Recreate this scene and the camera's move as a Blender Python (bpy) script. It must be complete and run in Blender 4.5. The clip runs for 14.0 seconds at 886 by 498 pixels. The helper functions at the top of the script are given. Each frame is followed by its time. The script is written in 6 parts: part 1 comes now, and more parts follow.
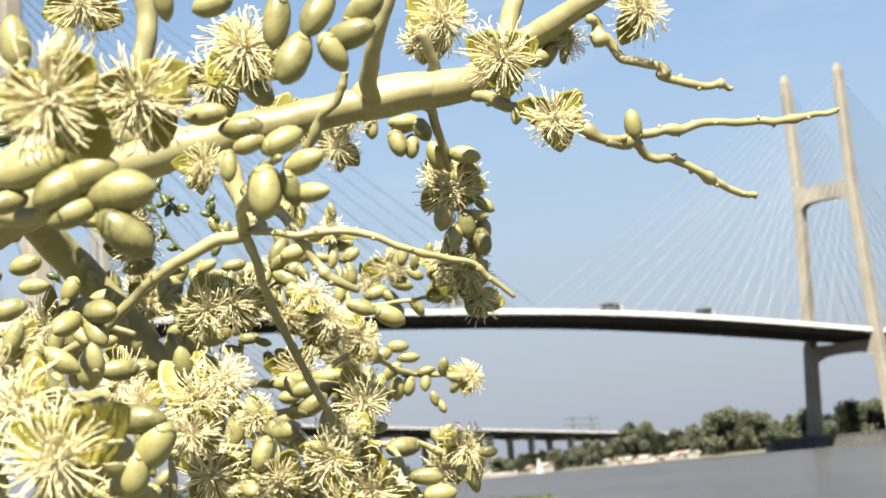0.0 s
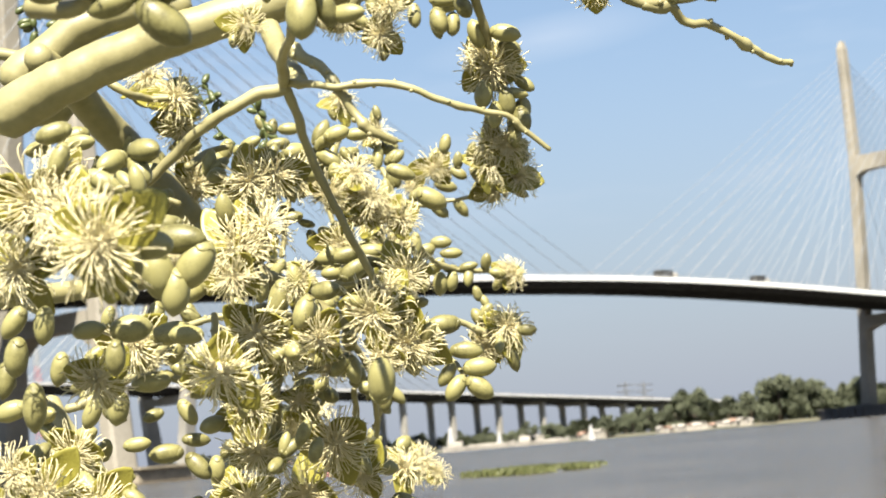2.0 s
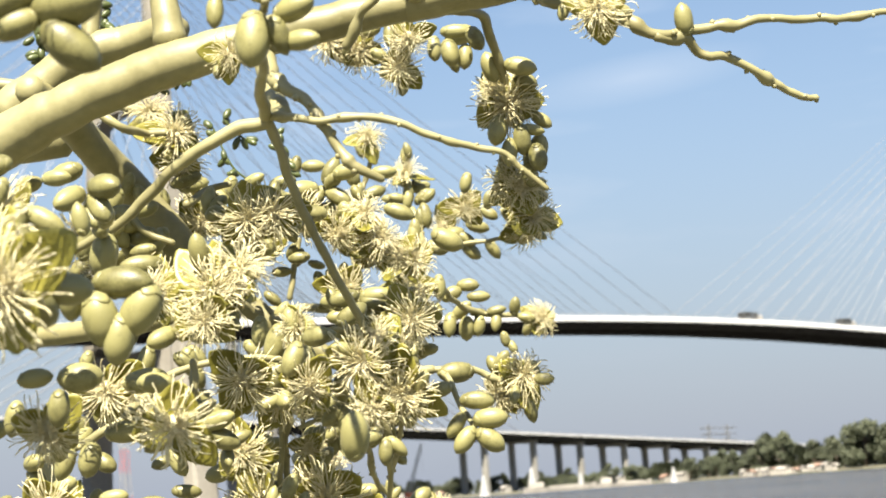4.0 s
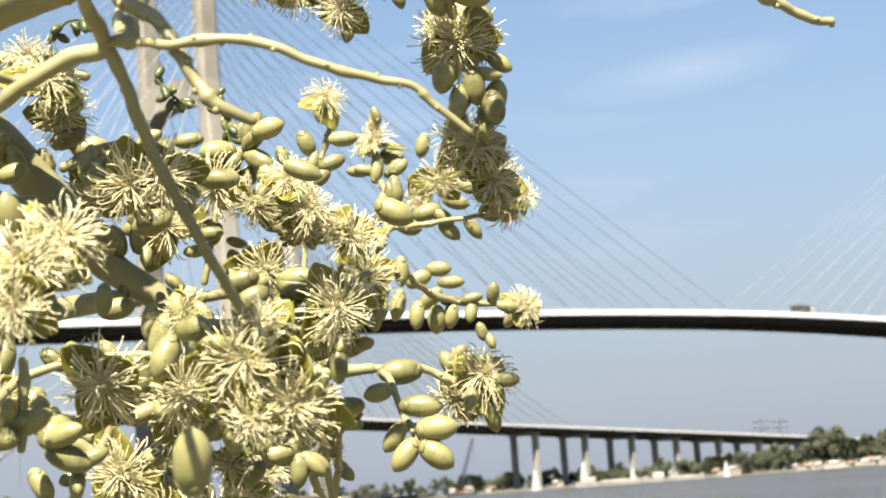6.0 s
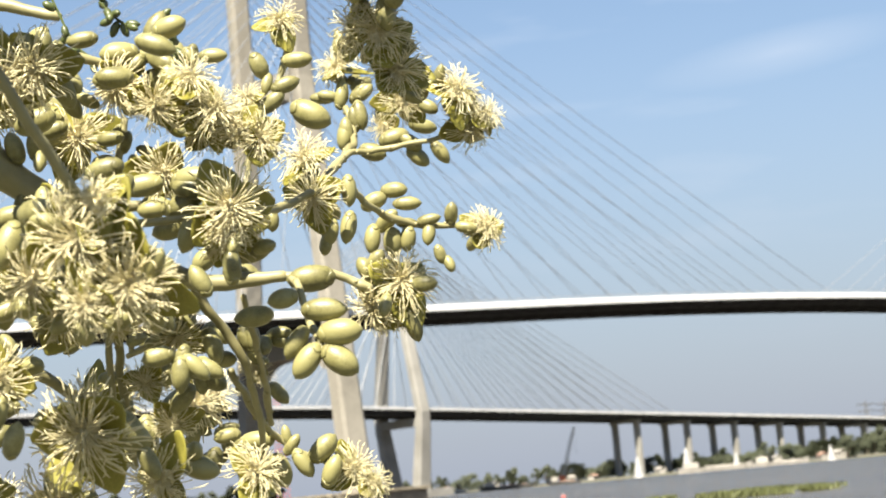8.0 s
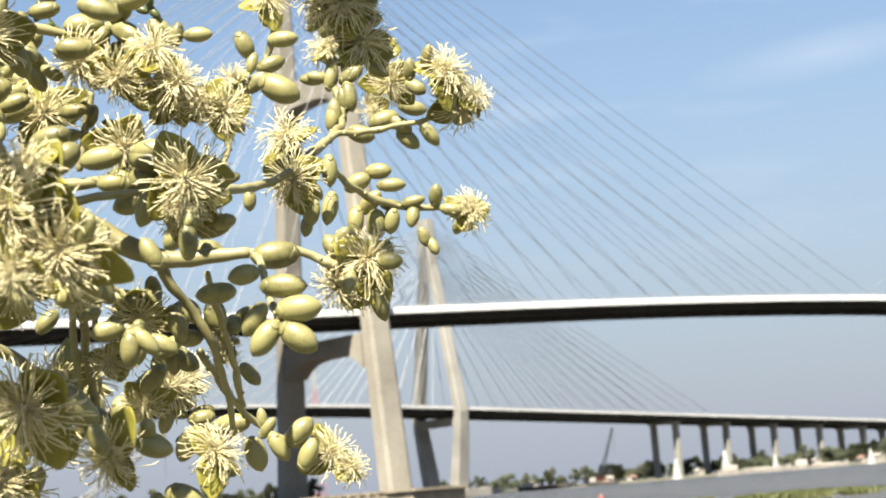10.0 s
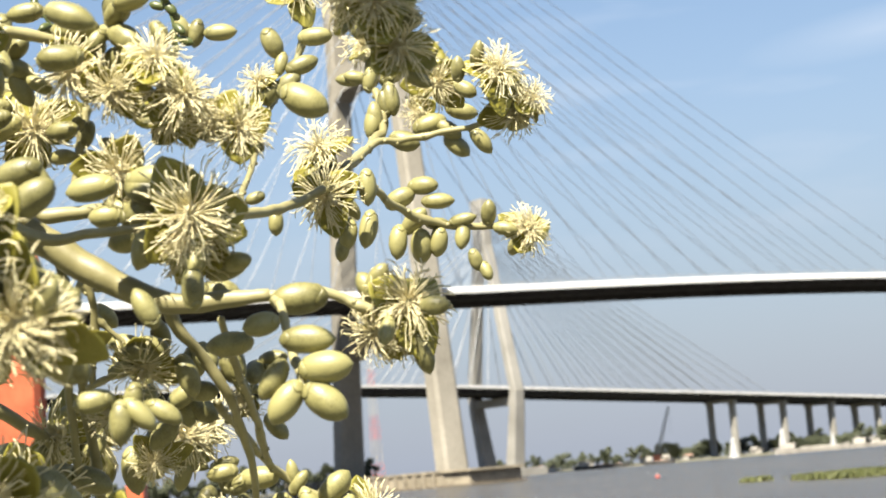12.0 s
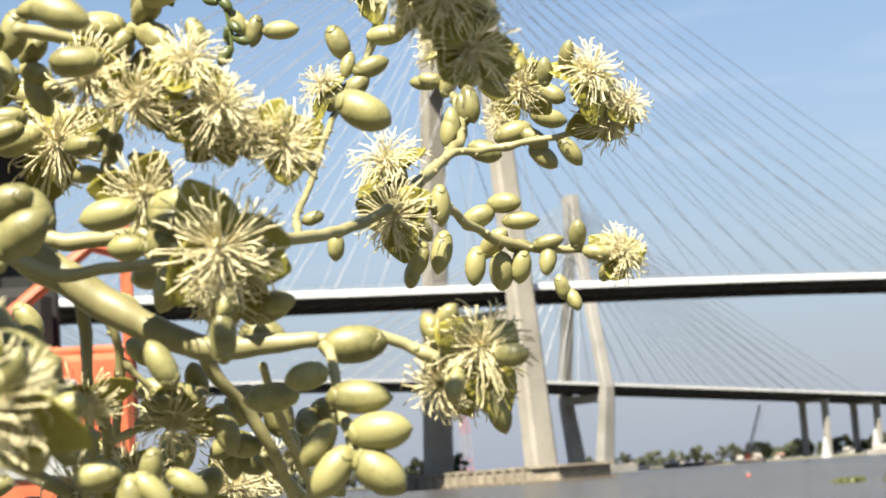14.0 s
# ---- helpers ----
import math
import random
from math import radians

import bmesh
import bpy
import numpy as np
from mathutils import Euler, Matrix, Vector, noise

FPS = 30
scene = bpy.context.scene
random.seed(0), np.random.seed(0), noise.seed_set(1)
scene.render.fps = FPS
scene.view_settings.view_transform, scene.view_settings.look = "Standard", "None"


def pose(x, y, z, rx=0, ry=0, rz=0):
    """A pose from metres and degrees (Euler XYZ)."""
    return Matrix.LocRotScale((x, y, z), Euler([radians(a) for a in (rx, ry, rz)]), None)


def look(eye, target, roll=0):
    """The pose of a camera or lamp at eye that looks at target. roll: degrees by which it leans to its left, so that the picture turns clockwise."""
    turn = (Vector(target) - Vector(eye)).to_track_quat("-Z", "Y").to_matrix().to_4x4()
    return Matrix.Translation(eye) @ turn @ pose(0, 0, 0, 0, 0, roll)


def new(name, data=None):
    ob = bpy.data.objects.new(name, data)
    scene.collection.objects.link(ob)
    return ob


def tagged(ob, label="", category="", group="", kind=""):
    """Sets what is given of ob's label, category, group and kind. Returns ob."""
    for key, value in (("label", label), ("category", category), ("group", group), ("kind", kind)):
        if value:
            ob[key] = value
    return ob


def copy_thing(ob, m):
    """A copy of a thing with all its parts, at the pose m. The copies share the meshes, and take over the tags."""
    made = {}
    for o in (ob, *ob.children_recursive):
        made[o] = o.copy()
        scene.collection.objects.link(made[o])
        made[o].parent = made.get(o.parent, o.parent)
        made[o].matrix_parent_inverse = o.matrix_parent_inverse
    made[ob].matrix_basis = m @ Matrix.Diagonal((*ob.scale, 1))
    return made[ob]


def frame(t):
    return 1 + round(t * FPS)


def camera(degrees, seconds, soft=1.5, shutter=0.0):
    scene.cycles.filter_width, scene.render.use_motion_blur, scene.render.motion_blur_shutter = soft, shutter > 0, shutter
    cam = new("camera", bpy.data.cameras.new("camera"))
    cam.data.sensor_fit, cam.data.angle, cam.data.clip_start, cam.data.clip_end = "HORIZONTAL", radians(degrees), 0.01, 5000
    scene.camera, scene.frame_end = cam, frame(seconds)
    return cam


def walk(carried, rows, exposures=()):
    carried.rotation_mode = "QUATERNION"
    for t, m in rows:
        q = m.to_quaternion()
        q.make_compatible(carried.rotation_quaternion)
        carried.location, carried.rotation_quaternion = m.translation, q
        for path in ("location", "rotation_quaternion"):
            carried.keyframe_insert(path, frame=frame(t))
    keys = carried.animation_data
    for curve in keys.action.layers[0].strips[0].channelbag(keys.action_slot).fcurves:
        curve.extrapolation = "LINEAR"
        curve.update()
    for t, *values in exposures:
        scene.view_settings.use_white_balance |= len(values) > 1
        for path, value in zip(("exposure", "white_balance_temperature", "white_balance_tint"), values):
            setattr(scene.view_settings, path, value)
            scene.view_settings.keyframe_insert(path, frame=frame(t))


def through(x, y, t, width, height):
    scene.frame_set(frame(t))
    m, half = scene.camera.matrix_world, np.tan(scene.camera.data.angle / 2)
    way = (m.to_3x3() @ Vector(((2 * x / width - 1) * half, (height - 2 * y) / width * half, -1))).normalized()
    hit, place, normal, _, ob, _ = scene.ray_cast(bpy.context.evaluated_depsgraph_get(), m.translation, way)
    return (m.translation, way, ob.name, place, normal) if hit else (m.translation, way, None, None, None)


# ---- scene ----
cam = camera(27.5, 14.0, soft=1.85)
cam.data.dof.use_dof = True
cam.data.dof.focus_distance = 0.52
cam.data.dof.aperture_fstop = 66.0
walk(cam, [
    (0.0, pose(-0.0627, -0.1237, 1.5256, 97.237, 5.416, -5.508)),
    (0.5, pose(-0.0662, -0.1218, 1.5183, 96.979, 5.489, -5.126)),
    (1.0, pose(-0.0680, -0.1175, 1.5093, 96.750, 5.794, -4.687)),
    (1.5, pose(-0.0666, -0.1193, 1.5057, 96.597, 5.201, -4.354)),
    (2.0, pose(-0.0618, -0.1287, 1.4971, 96.309, 4.992, -3.866)),
    (2.2, pose(-0.0582, -0.1312, 1.4962, 95.900, 4.589, -3.552)),
    (4.3, pose(-0.0354, -0.0900, 1.5019, 97.870, 4.061, -1.109)),
    (4.5, pose(-0.0331, -0.0804, 1.5059, 97.860, 3.957, -0.961)),
    (5.0, pose(-0.0256, -0.0510, 1.5065, 98.109, 4.262, -0.136)),
    (5.5, pose(-0.0169, -0.0231, 1.5068, 97.955, 4.131, 0.111)),
    (6.0, pose(-0.0079, -0.0045, 1.5056, 97.701, 4.192, 0.310)),
    (6.5, pose(-0.0021, 0.0126, 1.4992, 97.621, 5.728, 0.765)),
    (7.0, pose(0.0061, 0.0236, 1.4953, 97.539, 6.060, 1.485)),
    (7.5, pose(0.0220, 0.0250, 1.4911, 97.405, 4.983, 2.569)),
    (8.0, pose(0.0342, 0.0254, 1.4836, 97.650, 5.194, 3.539)),
    (8.2, pose(0.0365, 0.0293, 1.4829, 97.688, 5.008, 3.824)),
    (10.3, pose(0.0537, 0.0404, 1.4781, 97.742, 4.707, 4.949)),
    (10.5, pose(0.0563, 0.0463, 1.4822, 97.523, 4.903, 5.279)),
    (11.0, pose(0.0593, 0.0624, 1.4904, 97.535, 4.705, 5.890)),
    (11.5, pose(0.0560, 0.0812, 1.4962, 97.447, 4.870, 6.630)),
    (12.0, pose(0.0468, 0.0998, 1.4990, 97.241, 4.808, 6.497)),
    (12.5, pose(0.0296, 0.1217, 1.5025, 97.231, 4.756, 4.489)),
    (13.0, pose(0.0239, 0.1343, 1.5023, 97.142, 5.418, 3.760)),
    (13.5, pose(0.0363, 0.1365, 1.5054, 97.077, 4.664, 6.248)),
    (14.0, pose(0.0439, 0.1527, 1.5129, 97.299, 3.961, 9.299)),
], exposures=[(0.0, 1.99), (14.0, 1.99)])

# ---- light ----
SUN_AZ, SUN_EL = -168.0, 54.0          # degrees from the view's forward axis, and above the horizon
world = bpy.data.worlds.new("sky")
scene.world = world
world.use_nodes = True
wn, wl = world.node_tree.nodes, world.node_tree.links
sky = wn.new("ShaderNodeTexSky")
sky.sky_type, sky.sun_disc = "NISHITA", False
sky.sun_elevation, sky.sun_rotation = radians(SUN_EL), radians(SUN_AZ)
sky.air_density, sky.dust_density, sky.ozone_density = 1.1, 0.7, 2.0
wn["Background"].inputs["Strength"].default_value = 0.039
# thin cirrus: soft streaks that whiten the sky a little
tc = wn.new("ShaderNodeTexCoord")
mp = wn.new("ShaderNodeMapping")
mp.inputs["Scale"].default_value = (5.0, 5.0, 26.0)
mp.inputs["Rotation"].default_value = (0.0, 0.10, 0.0)
cn = wn.new("ShaderNodeTexNoise")
cn.inputs["Scale"].default_value, cn.inputs["Detail"].default_value = 1.3, 6.0
cr = wn.new("ShaderNodeValToRGB")
cr.color_ramp.elements[0].position, cr.color_ramp.elements[1].position = 0.56, 0.90
cr.color_ramp.elements[1].color = (0.32, 0.32, 0.32, 1)
mix = wn.new("ShaderNodeMixRGB")
mix.inputs["Color2"].default_value = (7.5, 7.8, 8.2, 1)
wl.new(tc.outputs["Generated"], mp.inputs["Vector"])
wl.new(mp.outputs["Vector"], cn.inputs["Vector"])
wl.new(cn.outputs["Fac"], cr.inputs["Fac"])
# one longer wisp over the river
wm = wn.new("ShaderNodeMapping")
wm.vector_type = "TEXTURE"
wm.inputs["Location"].default_value = (0.142, 0.966, 0.218)
wm.inputs["Rotation"].default_value = (0.0, -0.10, 0.0)
wm.inputs["Scale"].default_value = (0.075, 1.0, 0.014)
wg = wn.new("ShaderNodeTexGradient")
wg.gradient_type = "SPHERICAL"
wv = wn.new("ShaderNodeMath")
wv.operation, wv.inputs[1].default_value = "MULTIPLY", 0.55
wa = wn.new("ShaderNodeMath")
wa.operation = "MULTIPLY_ADD"
wl.new(tc.outputs["Generated"], wm.inputs["Vector"])
wl.new(wm.outputs["Vector"], wg.inputs["Vector"])
wl.new(wg.outputs["Fac"], wv.inputs[0])
wl.new(wv.outputs[0], wa.inputs[0])
wl.new(cn.outputs["Fac"], wa.inputs[1])
wl.new(cr.outputs["Color"], wa.inputs[2])
wl.new(wa.outputs[0], mix.inputs["Fac"])
wl.new(sky.outputs["Color"], mix.inputs["Color1"])
# haze: the lower sky pales to a bluish grey
sep = wn.new("ShaderNodeSeparateXYZ")
low = wn.new("ShaderNodeMapRange")
low.interpolation_type = "SMOOTHSTEP"
low.inputs["From Min"].default_value, low.inputs["From Max"].default_value = -0.02, 0.30
low.inputs["To Min"].default_value, low.inputs["To Max"].default_value = 0.92, 0.10
haze = wn.new("ShaderNodeMixRGB")
haze.inputs["Color2"].default_value = (2.52, 2.86, 3.62, 1)
wl.new(tc.outputs["Generated"], sep.inputs[0])
wl.new(sep.outputs["Z"], low.inputs["Value"])
wl.new(low.outputs["Result"], haze.inputs["Fac"])
wl.new(mix.outputs["Color"], haze.inputs["Color1"])
wl.new(haze.outputs["Color"], wn["Background"].inputs["Color"])

sun = new("sun", bpy.data.lights.new("sun", "SUN"))
sun.data.energy, sun.data.angle, sun.data.color = 5.0, radians(0.5), (1.0, 0.925, 0.76)
sa, se = radians(SUN_AZ), radians(SUN_EL)
SUNDIR = Vector((math.sin(sa) * math.cos(se), math.cos(sa) * math.cos(se), math.sin(se)))
sun.matrix_world = look(SUNDIR * 50, (0, 0, 0))


# ---- materials ----
def material(name, dark, light, scale=5.0, rough=0.6, bump=0.15, fine=40.0, metal=0.0, vary=0.0, through=0.0, dist=0.01):
    """Two scales of noise between two colours, with a bump; vary: change from piece to piece; through: light let through."""
    m = bpy.data.materials.new(name)
    m.use_nodes = True
    n, l = m.node_tree.nodes, m.node_tree.links
    b = n["Principled BSDF"]
    co = n.new("ShaderNodeTexCoord")
    n1, n2 = n.new("ShaderNodeTexNoise"), n.new("ShaderNodeTexNoise")
    n1.inputs["Scale"].default_value, n1.inputs["Detail"].default_value = scale, 5
    n2.inputs["Scale"].default_value, n2.inputs["Detail"].default_value = fine, 4
    for q in (n1, n2):
        l.new(co.outputs["Object"], q.inputs["Vector"])
    add = n.new("ShaderNodeMath")
    add.operation = "MULTIPLY_ADD"
    l.new(n2.outputs["Fac"], add.inputs[0])
    add.inputs[1].default_value = 0.45
    l.new(n1.outputs["Fac"], add.inputs[2])
    last = add
    if vary:
        oi = n.new("ShaderNodeObjectInfo")
        v = n.new("ShaderNodeMath")
        v.operation = "MULTIPLY_ADD"
        l.new(oi.outputs["Random"], v.inputs[0])
        v.inputs[1].default_value = vary
        l.new(add.outputs[0], v.inputs[2])
        last = v
    ramp = n.new("ShaderNodeValToRGB")
    ramp.color_ramp.elements[0].position, ramp.color_ramp.elements[1].position = 0.45, 1.0 + vary
    ramp.color_ramp.elements[0].color, ramp.color_ramp.elements[1].color = (*dark, 1), (*light, 1)
    if vary:
        ramp.color_ramp.elements[1].position = 1.0
    l.new(last.outputs[0], ramp.inputs["Fac"])
    l.new(ramp.outputs["Color"], b.inputs["Base Color"])
    b.inputs["Roughness"].default_value, b.inputs["Metallic"].default_value = rough, metal
    if bump:
        bp = n.new("ShaderNodeBump")
        bp.inputs["Strength"].default_value, bp.inputs["Distance"].default_value = bump, dist
        l.new(n2.outputs["Fac"], bp.inputs["Height"])
        l.new(bp.outputs["Normal"], b.inputs["Normal"])
    if through:
        tr, mx = n.new("ShaderNodeBsdfTranslucent"), n.new("ShaderNodeMixShader")
        l.new(ramp.outputs["Color"], tr.inputs["Color"])
        mx.inputs[0].default_value = through
        l.new(b.outputs[0], mx.inputs[1])
        l.new(tr.outputs[0], mx.inputs[2])
        l.new(mx.outputs[0], n["Material Output"].inputs["Surface"])
    return m


CONCRETE = material("concrete", (0.142, 0.130, 0.108), (0.240, 0.222, 0.190), 0.12, 0.85, 0.2, 1.3, dist=0.05)
CONCRETE_PALE = material("concrete_pale", (0.150, 0.143, 0.130), (0.240, 0.232, 0.216), 0.1, 0.85, 0.2, 1.0, dist=0.05)
CAP_STONE = material("weathered_concrete", (0.10, 0.085, 0.062), (0.27, 0.235, 0.180), 0.35, 0.9, 0.3, 1.6, dist=0.05)
SILT = material("wet_silt", (0.079, 0.066, 0.048), (0.141, 0.114, 0.084), 0.3, 0.5, 0.2, 2.0, dist=0.05)
# darker concrete for the far pylon's fender wall
CONCRETE_DARK = material("concrete_dark", (0.040, 0.040, 0.040), (0.097, 0.092, 0.088), 0.15, 0.9, 0.2, 1.0, dist=0.05)
# near-black base colour puts the deck's own shade into the girder concrete
GIRDER = material("girder_painted_shade", (0.010, 0.0095, 0.0095), (0.023, 0.022, 0.022), 0.15, 0.85, 0.1, 1.5, dist=0.05)
PARAPET = material("white_parapet", (0.50, 0.50, 0.51), (0.64, 0.64, 0.65), 0.2, 0.7, 0.1, 1.5, dist=0.02)
PARAPET_GREY = material("grey_parapet", (0.25, 0.25, 0.255), (0.35, 0.35, 0.355), 0.2, 0.8, 0.1, 1.5, dist=0.02)
ASPHALT = material("asphalt", (0.035, 0.035, 0.035), (0.062, 0.062, 0.062), 0.3, 0.9, 0.2, 4.0)
CABLE = material("cable_sheath", (0.14, 0.15, 0.17), (0.19, 0.205, 0.23), 0.5, 0.5, 0.0, 3.0)
LEAF = material("tree_leaves", (0.034, 0.041, 0.021), (0.070, 0.080, 0.045), 0.4, 0.7, 0.0, 2.0, vary=0.25, through=0.2)
BARK = material("bark", (0.070, 0.053, 0.040), (0.141, 0.114, 0.088), 2.0, 0.9, 0.4, 12.0)
EARTH = material("bank_earth", (0.045, 0.046, 0.028), (0.105, 0.098, 0.064), 0.05, 0.95, 0.3, 0.7, dist=0.1)
WEED = material("water_hyacinth", (0.052, 0.062, 0.018), (0.120, 0.130, 0.045), 1.5, 0.6, 0.0, 8.0, vary=0.3, through=0.3)
WHITE_SHEET = material("white_sheet_metal", (0.150, 0.136, 0.123), (0.317, 0.299, 0.273), 0.3, 0.6, 0.1, 3.0, vary=0.2)
RUST = material("rusty_roof", (0.150, 0.088, 0.062), (0.282, 0.185, 0.141), 0.4, 0.8, 0.1, 3.0, vary=0.2)
HULL = material("dark_hull", (0.018, 0.018, 0.019), (0.053, 0.051, 0.048), 0.3, 0.6, 0.1, 3.0)
STEEL_GREY = material("grey_steel", (0.194, 0.202, 0.211), (0.317, 0.326, 0.334), 0.5, 0.6, 0.1, 6.0)
# darker grey than grey_steel, for the distant towers
TOWER_STEEL = material("dark_tower_steel", (0.085, 0.09, 0.10), (0.13, 0.135, 0.15), 0.5, 0.7, 0.1, 6.0)
ORANGE = material("orange_paint", (0.299, 0.057, 0.021), (0.422, 0.110, 0.048), 3.0, 0.45, 0.1, 20.0)
RED = material("red_paint", (0.282, 0.062, 0.053), (0.396, 0.106, 0.088), 2.0, 0.5, 0.0, 9.0)
BLACK = material("black_shade_cloth", (0.004, 0.004, 0.004), (0.011, 0.011, 0.011), 4.0, 0.9, 0.2, 30.0)
GLASS_DARK = material("dark_glass", (0.018, 0.018, 0.022), (0.035, 0.040, 0.044), 1.0, 0.1, 0.0, 5.0)

# river water: silty brown-grey, with ripples at two sizes
WATER = material("river_water", (0.022, 0.019, 0.016), (0.075, 0.066, 0.055), 0.035, 0.20, 0.0, 0.3)
wnn, wll = WATER.node_tree.nodes, WATER.node_tree.links
wnn["Principled BSDF"].inputs["Specular IOR Level"].default_value = 0.20
wtc = wnn.new("ShaderNodeTexCoord")
r1, r2 = wnn.new("ShaderNodeTexNoise"), wnn.new("ShaderNodeTexNoise")
r1.inputs["Scale"].default_value, r1.inputs["Detail"].default_value = 0.35, 6
r2.inputs["Scale"].default_value, r2.inputs["Detail"].default_value = 2.2, 3
wsum = wnn.new("ShaderNodeMath")
wsum.operation = "ADD"
wb = wnn.new("ShaderNodeBump")
wb.inputs["Strength"].default_value, wb.inputs["Distance"].default_value = 0.9, 0.5
for q in (r1, r2):
    wll.new(wtc.outputs["Object"], q.inputs["Vector"])
wll.new(r1.outputs["Fac"], wsum.inputs[0])
wll.new(r2.outputs["Fac"], wsum.inputs[1])
wll.new(wsum.outputs[0], wb.inputs["Height"])
wll.new(wb.outputs["Normal"], wnn["Principled BSDF"].inputs["Normal"])


# ---- mesh helpers ----
def mesh_of(name, bm, mat, smooth=False):
    me = bpy.data.meshes.new(name)
    bmesh.ops.recalc_face_normals(bm, faces=bm.faces)
    if smooth:
        for f in bm.faces:
            f.smooth = True
    bm.to_mesh(me)
    bm.free()
    me.materials.append(mat)
    return me


def part(name, bm, mat, parent=None, label="", smooth=False):
    """Links a bmesh, or a mesh that exists, as one mesh object under a thing or a part."""
    me = bm if isinstance(bm, bpy.types.Mesh) else mesh_of(name, bm, mat, smooth)
    ob = new(name, me)
    if parent:
        ob.parent = parent
    return tagged(ob, label)


def thing(name, label, category, group="", kind=""):
    return tagged(new(name), label, category, group, kind)


def box(bm, lo, hi, bevel=0.0):
    lo, hi = Vector(lo), Vector(hi)
    g = bmesh.ops.create_cube(bm, size=1, matrix=Matrix.LocRotScale((lo + hi) / 2, None, hi - lo))
    if bevel:
        ed = {e for v in g["verts"] for e in v.link_edges}
        bmesh.ops.bevel(bm, geom=list(ed), offset=bevel, segments=1, affect="EDGES")
    return bm


def loft(bm, rings, closed=True):
    """Skins rings of equal length, and caps both ends."""
    vs = [[bm.verts.new(p) for p in ring] for ring in rings]
    k = len(vs[0])
    for a, b in zip(vs, vs[1:]):
        for i in range(k):
            bm.faces.new((a[i], a[(i + 1) % k], b[(i + 1) % k], b[i]))
    if closed:
        bm.faces.new(vs[0][::-1])
        bm.faces.new(vs[-1])
    return bm


def tube(bm, pts, radii, sides=8):
    """A round tube along points, with a radius at each."""
    pts = [Vector(p) for p in pts]
    rings, side = [], None
    for i, p in enumerate(pts):
        d = (pts[min(i + 1, len(pts) - 1)] - pts[max(i - 1, 0)]).normalized()
        if side is None:
            side = d.orthogonal().normalized()
        side = (side - d * side.dot(d)).normalized()
        up = d.cross(side)
        rings.append([p + (side * math.cos(a) + up * math.sin(a)) * radii[i] for a in (2 * math.pi * j / sides for j in range(sides))])
    return loft(bm, rings)


def smooth_path(pts, radii, steps=6):
    """Catmull-Rom through points, with radii alike."""
    pts = [Vector(p) for p in pts]
    ext = [pts[0] * 2 - pts[1], *pts, pts[-1] * 2 - pts[-2]]
    out, rad = [], []
    for i in range(len(pts) - 1):
        a, b, c, d = ext[i:i + 4]
        for j in range(steps):
            t = j / steps
            out.append(0.5 * ((2 * b) + (c - a) * t + (2 * a - 5 * b + 4 * c - d) * t * t + (3 * b - a - 3 * c + d) * t ** 3))
            rad.append(radii[i] * (1 - t) + radii[i + 1] * t)
    return out + [pts[-1]], rad + [radii[-1]]


# ---- river, banks ----
ALONG, ACROSS = Vector((0.7289, 0.6846, 0)), Vector((0.6846, -0.7289, 0))     # the bridges' way; across points to the camera's side
PYLON_NEAR, PYLON_FAR = Vector((-48.3, 350.4, 0)), Vector((190.4, 574.6, 0))
FAR_SHORE, NEAR_SHORE = 575.0, 14.0                                      # along the bridges' way, from the camera


def bank_height(x, y):
    a = x * ALONG.x + y * ALONG.y
    c = x * ACROSS.x + y * ACROSS.y
    wob = noise.noise(Vector((c * 0.012, 0.3, 0))) * 22 + noise.noise(Vector((c * 0.05, 3.3, 0))) * 6
    far = (a - FAR_SHORE - wob) / 9
    near = (NEAR_SHORE - a + noise.noise(Vector((c * 0.05, 9.3, 0))) * 1.0) / 3
    far = max(far, (-640 - c) / 60)
    return max(-1.5, min(1.0, far), min(0.10, near)) + noise.noise(Vector((x * 0.03, y * 0.03, 1))) * 0.08


def ground():
    bm = bmesh.new()
    xs = [-4500, -2500, -1500] + list(range(-1000, -60, 40)) + list(range(-60, 64, 6)) + list(range(80, 1001, 24)) + [1500, 2500, 4500]
    ys = [-4500, -1500, -400, -150] + list(range(-60, 64, 6)) + list(range(80, 1400, 24)) + [1800, 2600, 4700]
    g = [[bm.verts.new((x, y, bank_height(x, y))) for x in xs] for y in ys]
    for a, b in zip(g, g[1:]):
        for i in range(len(xs) - 1):
            bm.faces.new((a[i], a[i + 1], b[i + 1], b[i]))
    ob = part("ground", bm, EARTH, smooth=True)
    tagged(ob, "low earthen river banks sloping under the water", "ground", kind="structure")
    bm = bmesh.new()
    bmesh.ops.create_grid(bm, x_segments=2, y_segments=2, size=4600)
    tagged(part("water", bm, WATER), "wide silty grey-brown river with small ripples", "river", kind="structure")


ground()


# ---- bridges ----
def plan(origin, s, c, z):
    p = origin + ALONG * s + ACROSS * c
    return Vector((p.x, p.y, z))


def ring_at(p, half_a, half_c, cut=0.25):
    """A rectangle with cut corners round p, in the bridges' axes."""
    k = [(-1, -1 + cut), (-1 + cut, -1), (1 - cut, -1), (1, -1 + cut), (1, 1 - cut), (1 - cut, 1), (-1 + cut, 1), (-1, 1 - cut)]
    return [p + ALONG * half_a * u + ACROSS * half_c * v for u, v in k]


def deck_height(s):
    """Bridge with the H pylons; s from mid span."""
    return 31.5 + 8.8 * math.exp(-(s / (235 if s < 0 else 190)) ** 2)


def deck_height_back(u):
    """The bridge behind; u from its pylon."""
    return 38.3 - 0.056 * u if u > 0 else 38.3 + 5.0 * (1 - ((u + 175) / 175) ** 2)


